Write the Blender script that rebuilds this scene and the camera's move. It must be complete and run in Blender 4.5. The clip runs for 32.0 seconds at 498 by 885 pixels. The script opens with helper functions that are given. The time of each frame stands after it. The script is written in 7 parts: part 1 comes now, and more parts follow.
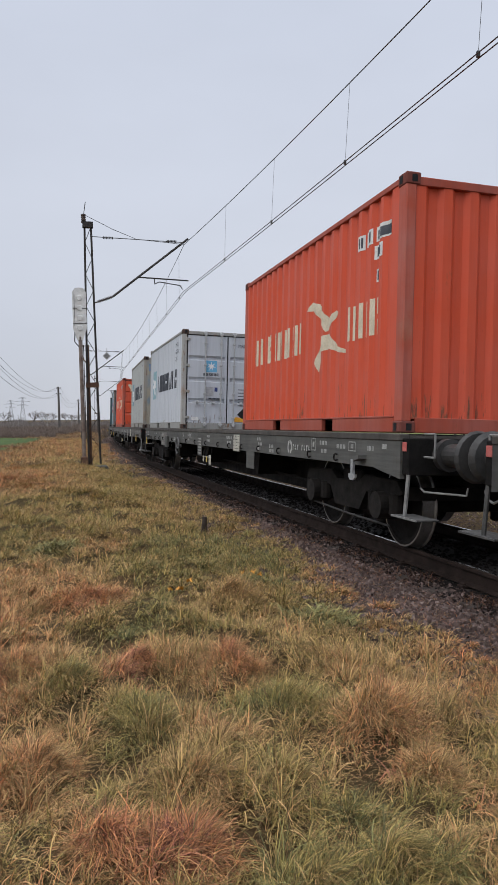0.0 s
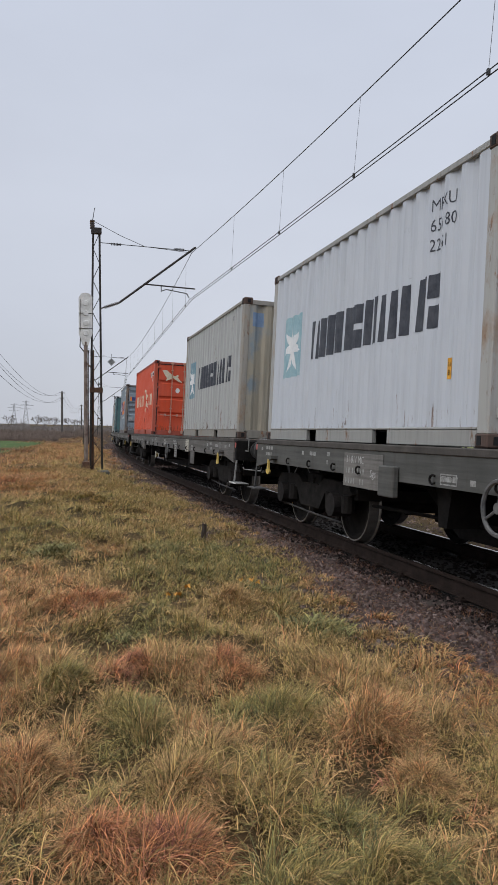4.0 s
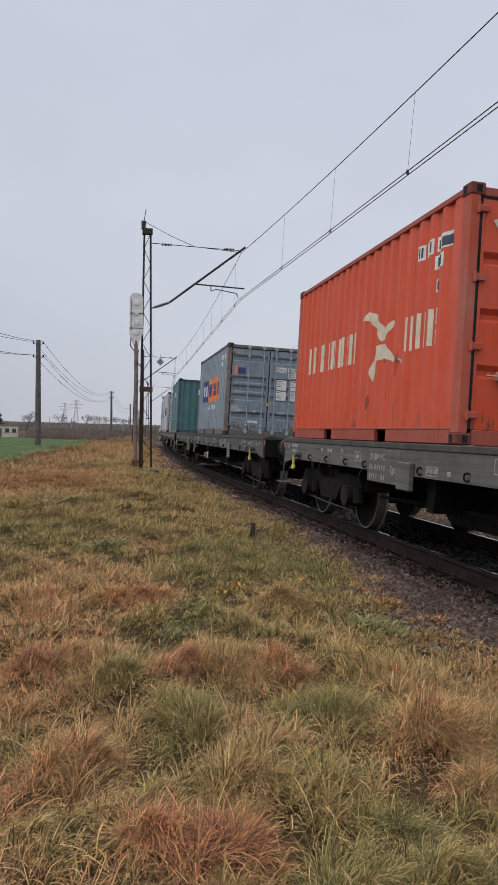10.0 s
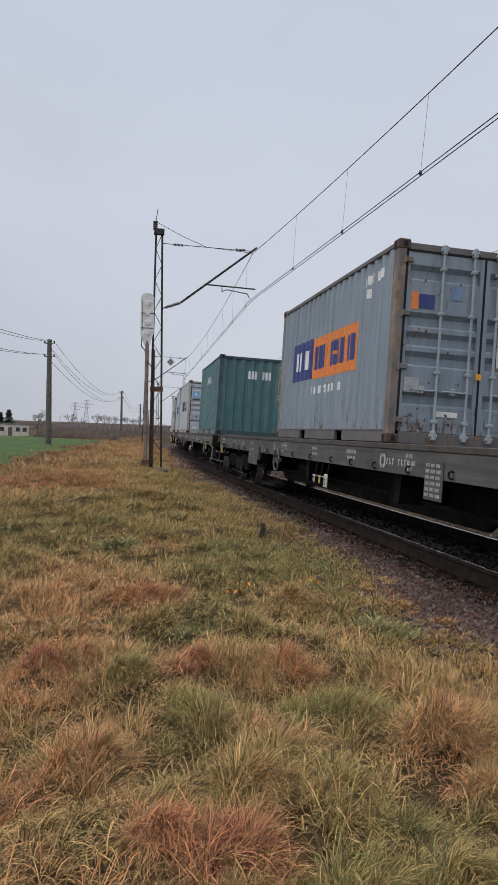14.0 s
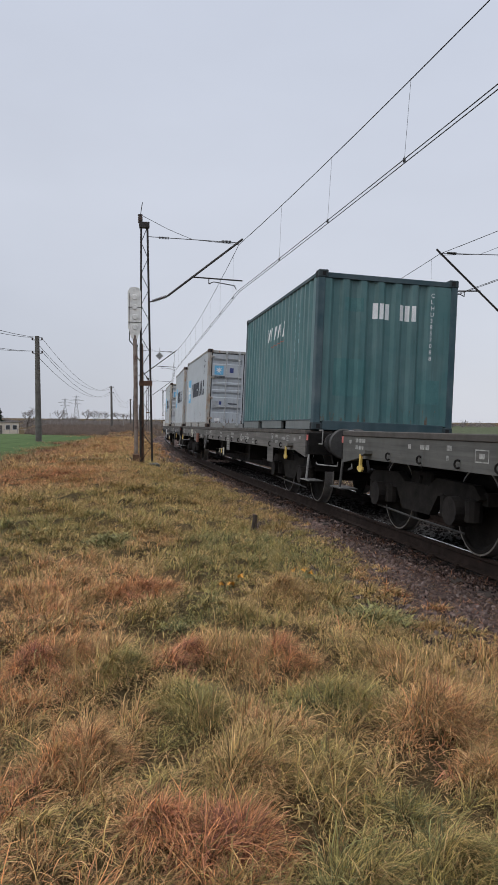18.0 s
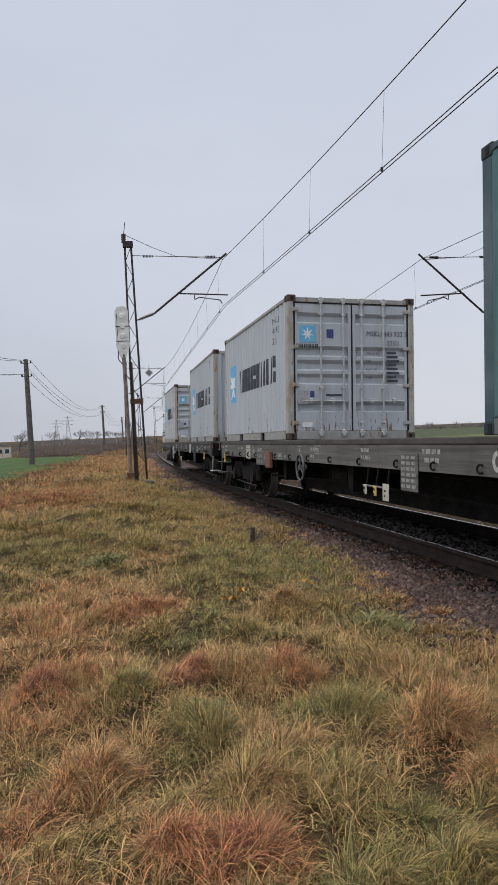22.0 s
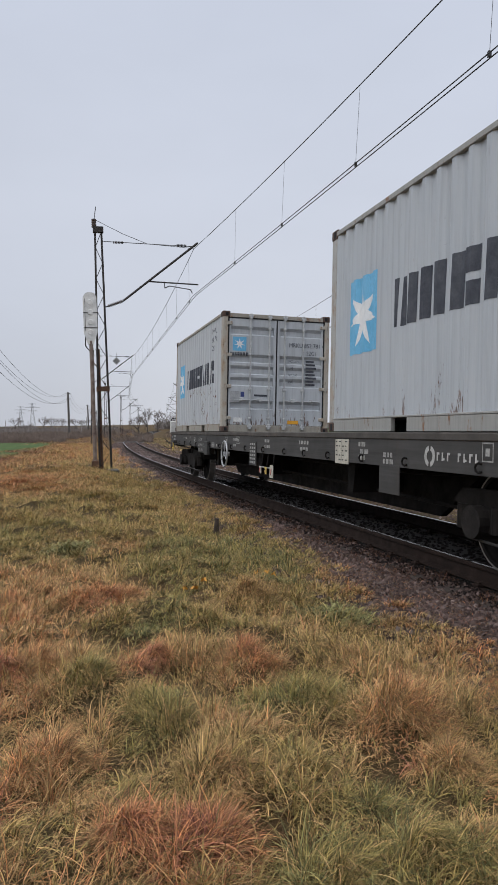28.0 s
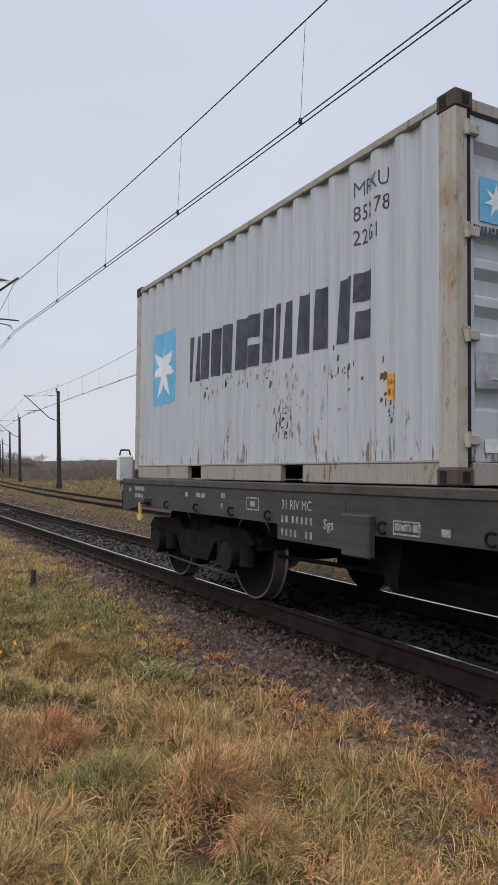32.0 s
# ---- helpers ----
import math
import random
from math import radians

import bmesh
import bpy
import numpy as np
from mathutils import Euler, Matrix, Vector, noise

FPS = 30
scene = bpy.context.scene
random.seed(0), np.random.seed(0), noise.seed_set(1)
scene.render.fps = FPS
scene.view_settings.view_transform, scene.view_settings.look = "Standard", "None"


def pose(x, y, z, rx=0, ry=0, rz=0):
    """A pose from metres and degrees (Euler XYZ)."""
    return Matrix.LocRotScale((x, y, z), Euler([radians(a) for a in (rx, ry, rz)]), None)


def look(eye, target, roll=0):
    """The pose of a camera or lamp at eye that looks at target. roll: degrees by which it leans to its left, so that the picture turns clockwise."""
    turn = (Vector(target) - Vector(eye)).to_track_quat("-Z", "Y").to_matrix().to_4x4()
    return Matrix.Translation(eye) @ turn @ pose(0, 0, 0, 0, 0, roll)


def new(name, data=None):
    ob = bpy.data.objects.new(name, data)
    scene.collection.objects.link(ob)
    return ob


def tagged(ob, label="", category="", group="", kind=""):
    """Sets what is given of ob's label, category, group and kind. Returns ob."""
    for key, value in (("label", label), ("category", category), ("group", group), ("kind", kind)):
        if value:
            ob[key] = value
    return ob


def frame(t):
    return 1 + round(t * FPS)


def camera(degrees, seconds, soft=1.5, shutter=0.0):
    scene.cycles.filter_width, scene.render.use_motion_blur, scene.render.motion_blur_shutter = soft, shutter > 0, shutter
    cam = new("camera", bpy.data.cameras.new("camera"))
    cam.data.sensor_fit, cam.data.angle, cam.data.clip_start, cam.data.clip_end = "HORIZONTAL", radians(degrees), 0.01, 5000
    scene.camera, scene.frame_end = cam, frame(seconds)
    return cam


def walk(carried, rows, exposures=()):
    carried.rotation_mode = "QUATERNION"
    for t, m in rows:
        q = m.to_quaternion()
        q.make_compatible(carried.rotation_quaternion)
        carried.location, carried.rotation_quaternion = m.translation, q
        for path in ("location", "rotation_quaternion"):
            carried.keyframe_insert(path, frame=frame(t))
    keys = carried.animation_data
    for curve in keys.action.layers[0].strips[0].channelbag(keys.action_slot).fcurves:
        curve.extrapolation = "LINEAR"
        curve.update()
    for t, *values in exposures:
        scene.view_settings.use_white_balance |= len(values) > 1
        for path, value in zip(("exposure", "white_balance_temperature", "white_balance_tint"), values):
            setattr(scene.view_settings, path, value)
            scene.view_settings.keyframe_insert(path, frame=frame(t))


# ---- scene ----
cam = camera(37.63, 32.0)
EYE = 1.55
# path of the carried camera: seconds, place and turn
PATH = [
    (0.0, pose(0.036, 0.002, 1.607, 88.08, 0.48, -0.21)),
    (0.5, pose(0.037, -0.024, 1.600, 88.53, 0.26, 0.33)),
    (1.0, pose(0.036, -0.036, 1.598, 88.61, 0.10, 0.65)),
    (1.5, pose(0.032, -0.038, 1.599, 88.63, -0.32, 0.45)),
    (2.0, pose(0.029, -0.036, 1.596, 88.57, -0.79, 0.25)),
    (2.5, pose(0.034, -0.030, 1.595, 88.60, -0.94, 0.18)),
    (3.0, pose(0.041, -0.023, 1.597, 88.66, -1.13, 0.05)),
    (3.5, pose(0.037, -0.021, 1.590, 88.74, -1.11, 0.01)),
    (5.5, pose(0.036, -0.015, 1.584, 89.15, -0.76, 0.23)),
    (6.0, pose(0.018, -0.008, 1.569, 89.18, -0.43, 0.52)),
    (6.5, pose(0.011, 0.013, 1.559, 89.19, -0.52, 1.18)),
    (7.0, pose(0.004, 0.015, 1.559, 89.18, -0.68, 1.95)),
    (7.5, pose(-0.007, 0.013, 1.557, 89.13, -0.87, 2.54)),
    (8.0, pose(-0.015, 0.021, 1.554, 88.99, -1.10, 3.02)),
    (8.5, pose(-0.017, 0.014, 1.559, 88.80, -1.29, 3.54)),
    (9.0, pose(-0.006, 0.006, 1.562, 88.79, -1.45, 3.72)),
    (9.5, pose(-0.005, 0.008, 1.561, 88.81, -1.53, 3.71)),
    (10.0, pose(-0.010, 0.010, 1.562, 88.81, -1.56, 3.64)),
    (10.5, pose(-0.011, 0.013, 1.561, 88.78, -1.41, 3.54)),
    (11.0, pose(-0.017, 0.011, 1.560, 88.73, -1.37, 3.48)),
    (11.5, pose(-0.022, 0.009, 1.555, 88.82, -1.43, 3.54)),
    (12.0, pose(-0.029, 0.017, 1.550, 88.87, -1.53, 3.71)),
    (12.5, pose(-0.034, 0.015, 1.549, 88.93, -1.67, 4.01)),
    (13.0, pose(-0.031, 0.020, 1.549, 88.95, -1.80, 4.28)),
    (13.5, pose(-0.025, 0.020, 1.549, 88.92, -1.98, 4.40)),
    (14.0, pose(-0.025, 0.013, 1.554, 88.85, -1.98, 4.39)),
    (14.5, pose(-0.025, 0.010, 1.555, 88.78, -1.90, 4.39)),
    (16.5, pose(-0.031, 0.017, 1.551, 88.37, -1.12, 4.03)),
    (17.0, pose(-0.027, 0.016, 1.555, 88.29, -0.83, 4.02)),
    (17.5, pose(-0.013, 0.020, 1.559, 88.25, -0.75, 3.96)),
    (18.0, pose(-0.008, 0.024, 1.552, 88.24, -0.57, 3.68)),
    (18.5, pose(-0.008, 0.022, 1.551, 88.17, -0.28, 3.34)),
    (19.0, pose(-0.005, 0.013, 1.560, 88.02, -0.19, 2.86)),
    (19.5, pose(0.001, 0.012, 1.558, 88.11, 0.00, 2.43)),
    (20.0, pose(0.001, 0.008, 1.563, 88.30, 0.11, 2.08)),
    (20.5, pose(0.003, -0.004, 1.565, 88.40, 0.32, 1.98)),
    (21.0, pose(0.001, -0.016, 1.566, 88.54, 0.43, 2.07)),
    (21.5, pose(0.007, -0.027, 1.569, 88.74, 0.72, 2.23)),
    (22.0, pose(-0.012, -0.032, 1.574, 89.15, 2.35, 3.08)),
    (22.5, pose(-0.030, -0.034, 1.569, 89.52, 2.55, 4.27)),
    (23.0, pose(-0.023, -0.031, 1.572, 89.77, 2.32, 4.19)),
    (23.5, pose(-0.017, -0.031, 1.571, 89.78, 1.96, 3.92)),
    (24.0, pose(-0.008, -0.029, 1.572, 89.74, 1.54, 2.60)),
    (24.5, pose(-0.006, -0.012, 1.562, 89.56, 1.33, 2.17)),
    (25.0, pose(-0.014, 0.002, 1.551, 88.99, 1.12, 1.81)),
    (25.5, pose(-0.015, -0.000, 1.556, 88.40, 1.00, 1.47)),
    (27.5, pose(-0.006, -0.011, 1.559, 88.43, 0.79, 0.68)),
    (28.0, pose(-0.011, -0.011, 1.556, 88.47, 0.71, 0.48)),
    (28.5, pose(-0.012, -0.009, 1.557, 88.59, 0.78, 0.42)),
    (29.0, pose(-0.010, -0.010, 1.552, 88.65, 0.95, 0.43)),
    (29.5, pose(-0.012, -0.003, 1.551, 88.66, 1.00, 0.40)),
    (30.0, pose(-0.001, 0.015, 1.554, 88.65, 1.24, 0.35)),
    (30.5, pose(-0.004, 0.035, 1.562, 89.06, 1.97, 0.20)),
    (30.6, pose(-0.004, 0.041, 1.568, 89.22, 1.98, 0.20)),
    (30.7, pose(-0.004, 0.047, 1.575, 89.75, 1.96, -0.25)),
    (30.8, pose(-0.005, 0.052, 1.581, 90.59, 1.90, -1.88)),
    (30.9, pose(-0.004, 0.057, 1.587, 91.42, 1.78, -4.45)),
    (31.0, pose(-0.014, 0.082, 1.613, 91.72, 1.58, -7.27)),
    (31.2, pose(0.015, 0.067, 1.620, 91.66, 1.57, -11.46)),
    (31.5, pose(0.040, 0.074, 1.641, 91.40, 1.34, -12.60)),
    (32.0, pose(0.102, 0.080, 1.680, 91.15, 0.97, -12.79)),
]
walk(cam, PATH, [(0.0, 0.08), (2.0, 0.05), (6.0, 0.03), (9.0, 0.0), (13.0, -0.02), (17.0, 0.02), (21.0, 0.05), (23.0, 0.0), (25.0, 0.04), (29.0, 0.04), (31.0, 0.02), (32.0, 0.09)])

# the railway's line: distance along it (m) from the point abreast of the camera, and its bend (1/m)
CURVE_S = (-40, 0, 30, 60, 90, 120, 160, 220)
CURVE_K = (-0.00059, -0.00059, 0.00257, 0.00040, 0.00219, -0.00027, 0.00037, 0.00032)
TRACK_D, TRACK_TURN, CANT = 4.656, 0.2722, 0.0342
RAIL_Z, GRADE, DECK_H = 0.211, -0.00795, 1.249
# how far the train has come (m) at each second
RUN = [(0.0, 0.04), (1.0, 3.69), (2.0, 7.11), (3.0, 10.46), (6.0, 20.24), (7.0, 23.45), (8.0, 26.49), (9.0, 29.57), (10.0, 32.48), (11.0, 35.29), (12.0, 38.21), (13.0, 41.03), (14.0, 43.91), (17.0, 53.04), (18.0, 55.88), (19.0, 58.81), (20.0, 61.66), (21.0, 64.55), (22.0, 67.34), (23.0, 70.27), (24.0, 73.14), (25.0, 75.91), (28.0, 84.69), (29.0, 87.78), (30.0, 90.65), (31.0, 93.51), (32.0, 96.48)]
CONTAINER_AT = (9.63, 21.88, 29.67, 42.10, 55.70, 70.28, 82.91, 90.62, 103.0)
# ---- helpers of this scene ----
COL = {}


def curve_table():
    g = np.arange(-80.0, 330.0, 1.0)
    k = np.interp(g, CURVE_S, CURVE_K)
    h = np.concatenate([[0], np.cumsum((k[1:] + k[:-1]) / 2)])
    h -= h[80]
    h = TRACK_TURN - h
    hm = (h[1:] + h[:-1]) / 2
    x = np.concatenate([[0], np.cumsum(-np.sin(hm))])
    y = np.concatenate([[0], np.cumsum(np.cos(hm))])
    x += TRACK_D * math.cos(TRACK_TURN) - x[80]
    y += TRACK_D * math.sin(TRACK_TURN) - y[80]
    return g, x, y, h


# hummocks of dry grass: place, radius, height, tint
TUFTS = ((0.73, 3.66, 0.24, 0.4, 0.6), (-0.08, 4.55, 0.16, 0.28, 0.69), (-0.09, 6.32, 0.2, 0.26, 0.5), (-0.69, 4.59, 0.11, 0.22, 0.82), (-0.53, 3.69, 0.14, 0.2, 0.2), (-1.31, 6.23, 0.29, 0.25, 0.74), (-2.01, 6.1, 0.4, 0.25, 0.68),
         (-0.22, 2.62, 0.15, 0.26, 0.84), (-0.48, 2.67, 0.11, 0.22, 0.74), (-0.99, 3.28, 0.18, 0.26, 0.62), (-1.56, 4.31, 0.16, 0.24, 0.8), (0.27, 2.49, 0.14, 0.22, 0.26), (0.51, 2.45, 0.14, 0.22, 0.24), (0.26, 3.95, 0.21, 0.2, 0.22),
         (-0.2, 3.07, 0.19, 0.22, 0.5), (0.83, 3.22, 0.1, 0.25, 0.5), (-1.02, 4.12, 0.13, 0.18, 0.18), (0.62, 4.67, 0.18, 0.22, 0.55), (-1.37, 4.49, 0.22, 0.22, 0.62))
TS, TX, TY, TH = curve_table()


def rail_z(s):
    return RAIL_Z + GRADE * np.clip(s, -12.0, 150.0)


def track_at(s):
    """Centre of the line at s: x, y, height of the rail tops, heading."""
    return float(np.interp(s, TS, TX)), float(np.interp(s, TS, TY)), float(rail_z(s)), float(np.interp(s, TS, TH))


def beside(s, u, z=None):
    """A place u metres to the right of the line at s."""
    x, y, zr, h = track_at(s)
    return Vector((x + math.cos(h) * u, y + math.sin(h) * u, ground_z(x + math.cos(h) * u, y + math.sin(h) * u) if z is None else z))


def su(x, y):
    """Distance along the line and sideways from it, for arrays of places."""
    x, y = np.asarray(x, float), np.asarray(y, float)
    s = (y - TY[80]) * math.cos(TRACK_TURN)
    for _ in range(8):
        cx, cy, h = np.interp(s, TS, TX), np.interp(s, TS, TY), np.interp(s, TS, TH)
        s = np.clip(s + (x - cx) * -np.sin(h) + (y - cy) * np.cos(h), -79, 328)
    cx, cy, h = np.interp(s, TS, TX), np.interp(s, TS, TY), np.interp(s, TS, TH)
    return s, (x - cx) * np.cos(h) + (y - cy) * np.sin(h)


def wave(x, y, a):
    return np.sin(x * a + 1.3) * np.cos(y * a * 1.17 + 0.7) + 0.5 * np.sin(x * a * 2.3 + y * a * 1.9 + 2.1) + 0.3 * np.cos(y * a * 4.1 - x * a * 3.3)


def ground_np(x, y):
    x, y = np.asarray(x, float), np.asarray(y, float)
    s, u = su(x, y)
    near = np.exp(-((x / 60.0) ** 2 + (y / 90.0) ** 2))
    zr = rail_z(s)
    left = 0.0 + 0.30 * np.exp(-((s - 24) / 9.0) ** 2 - ((u + 4.6) / 2.4) ** 2) + 0.025 * wave(x, y, 0.9) * near
    left = left + (0.05 * wave(x, y, 3.1) + 0.032 * wave(y, x, 7.3)) * np.exp(-((x / 14.0) ** 2 + ((y - 6) / 14.0) ** 2))
    for tx, ty, r, hgt, _ in TUFTS:
        left = left + 0.3 * hgt * np.exp(-((x - tx) ** 2 + (y - ty) ** 2) / (r * r))
    far = np.clip((np.hypot(x, y) - 60) / 160.0, 0, 1)
    left = left * (1 - far) - 0.35 * far
    # the land falls away towards the house beyond the corn
    dist, az = np.hypot(x, y), np.degrees(np.arctan2(-x, np.maximum(y, 1.0)))
    left = left - 1.9 * np.clip((dist - 74) / 70, 0, 1) * np.clip((az - 19.0) / 2, 0, 1) * np.clip((430 - dist) / 150, 0, 1)
    foot = zr - 0.31
    w = np.clip((-u - 1.7) / 1.6, 0, 1)
    w = w * w * (3 - 2 * w)
    right = zr - 0.33 - 0.03 * wave(x, y, 0.7) * near
    wr = np.clip((u - 1.8) / 1.2, 0, 1)
    far_r = np.clip((u - 14) / 60.0, 0, 1)
    right = right * (1 - far_r) - 0.35 * far_r
    z = np.where(u < 0, foot * (1 - w) + left * w, foot * (1 - wr) + right * wr)
    return np.where(s > 318, -0.9, z)


def ground_z(x, y):
    return float(ground_np(np.array([x]), np.array([y]))[0])


def mesh_of(name, bm):
    me = bpy.data.meshes.new(name)
    bm.to_mesh(me)
    bm.free()
    return me


def part(name, bm, material, parent=None, label="", smooth=False):
    """Links a bmesh, or a mesh, as one object under a thing or a part."""
    me = bm if isinstance(bm, bpy.types.Mesh) else mesh_of(name, bm)
    if material is not None and not me.materials:
        me.materials.append(material)
    if smooth:
        me.shade_smooth()
    ob = new(name, me)
    ob.parent = parent
    if label:
        ob["label"] = label
    return ob


def empty(name, m=None, **tags):
    ob = new(name)
    ob.empty_display_size = 0.2
    if m is not None:
        ob.matrix_basis = m
    return tagged(ob, **tags)


def box(bm, x0, x1, y0, y1, z0, z1, bevel=0.0):
    vs = [bm.verts.new((x, y, z)) for x in (x0, x1) for y in (y0, y1) for z in (z0, z1)]
    fs = [bm.faces.new([vs[i] for i in f]) for f in ((0, 1, 3, 2), (4, 6, 7, 5), (0, 4, 5, 1), (2, 3, 7, 6), (0, 2, 6, 4), (1, 5, 7, 3))]
    if bevel:
        edges = {e for f in fs for e in f.edges}
        bmesh.ops.bevel(bm, geom=list(edges), offset=bevel, segments=1, affect="EDGES")
    return bm


def tube(bm, a, b, r, n=8, r2=None):
    a, b = Vector(a), Vector(b)
    d = (b - a).normalized()
    p = d.orthogonal().normalized()
    q = d.cross(p)
    r2 = r if r2 is None else r2
    ra = [bm.verts.new(a + (p * math.cos(i * math.tau / n) + q * math.sin(i * math.tau / n)) * r) for i in range(n)]
    rb = [bm.verts.new(b + (p * math.cos(i * math.tau / n) + q * math.sin(i * math.tau / n)) * r2) for i in range(n)]
    for i in range(n):
        bm.faces.new((ra[i], ra[(i + 1) % n], rb[(i + 1) % n], rb[i]))
    bm.faces.new(ra[::-1])
    bm.faces.new(rb)
    return bm


def bar(bm, pts, r, n=6):
    for a, b in zip(pts, pts[1:]):
        tube(bm, a, b, r, n)
    return bm


def prism(bm, pts, y0, y1):
    """A plate with the outline pts in x and z, from y0 to y1."""
    a = [bm.verts.new((x, y0, z)) for x, z in pts]
    b = [bm.verts.new((x, y1, z)) for x, z in pts]
    n = len(pts)
    for i in range(n):
        bm.faces.new((a[i], a[(i + 1) % n], b[(i + 1) % n], b[i]))
    bm.faces.new(a)
    bm.faces.new(b[::-1])
    bmesh.ops.recalc_face_normals(bm, faces=bm.faces[:])
    return bm


def B():
    return bmesh.new()


# ---- materials ----
def nodes_of(name):
    m = bpy.data.materials.new(name)
    m.use_nodes = True
    nt = m.node_tree
    return m, nt, nt.nodes["Principled BSDF"]


def node(nt, kind, **kw):
    n = nt.nodes.new(kind)
    for k, v in kw.items():
        n.inputs[k].default_value = v
    return n


def noise_tex(nt, scale, detail=4.0, rough=0.6, space="Object", stretch=None):
    co = nt.nodes.new("ShaderNodeTexCoord")
    out = co.outputs[space]
    if stretch:
        mp = nt.nodes.new("ShaderNodeMapping")
        mp.inputs["Scale"].default_value = stretch
        nt.links.new(out, mp.inputs["Vector"])
        out = mp.outputs["Vector"]
    n = nt.nodes.new("ShaderNodeTexNoise")
    n.inputs["Scale"].default_value, n.inputs["Detail"].default_value, n.inputs["Roughness"].default_value = scale, detail, rough
    nt.links.new(out, n.inputs["Vector"])
    return n.outputs["Fac"]


def ramp(nt, fac, stops):
    r = nt.nodes.new("ShaderNodeValToRGB")
    e = r.color_ramp.elements
    while len(e) < len(stops):
        e.new(0.5)
    for el, (p, c) in zip(e, stops):
        el.position = p
        el.color = (*c, 1) if len(c) == 3 else c
    nt.links.new(fac, r.inputs["Fac"])
    return r.outputs["Color"]


def mix(nt, fac, a, b, blend="MIX"):
    n = nt.nodes.new("ShaderNodeMix")
    n.data_type, n.blend_type = "RGBA", blend
    for sock, v in ((n.inputs["Factor"], fac), (n.inputs["A"], a), (n.inputs["B"], b)):
        if isinstance(v, (int, float)):
            sock.default_value = v
        elif isinstance(v, (tuple, list)):
            sock.default_value = (*v, 1)
        else:
            nt.links.new(v, sock)
    return n.outputs["Result"]


def bump(nt, bsdf, height, strength=0.3, distance=0.01):
    b = node(nt, "ShaderNodeBump", Strength=strength, Distance=distance)
    nt.links.new(height, b.inputs["Height"])
    nt.links.new(b.outputs["Normal"], bsdf.inputs["Normal"])


def g3(v):
    return (v, v, v)


def surface(name, a, b, scale=6.0, rough=0.7, metal=0.0, bumps=0.3, fine=60.0, space="Object", depth=0.004):
    """A plain weathered surface between two colours, with fine relief."""
    m, nt, p = nodes_of(name)
    big = noise_tex(nt, scale, 6, 0.65, space)
    c = ramp(nt, big, [(0.3, a), (0.7, b)])
    f = noise_tex(nt, fine, 3, 0.6, space)
    c = mix(nt, 0.35, c, mix(nt, 1.0, c, ramp(nt, f, [(0.3, g3(0.55)), (0.7, g3(1.35))]), "MULTIPLY"))
    nt.links.new(c, p.inputs["Base Color"])
    nt.links.new(ramp(nt, big, [(0.3, g3(min(1, rough + 0.12))), (0.7, g3(rough - 0.08))]), p.inputs["Roughness"])
    p.inputs["Metallic"].default_value = metal
    bump(nt, p, f, bumps, depth)
    return m


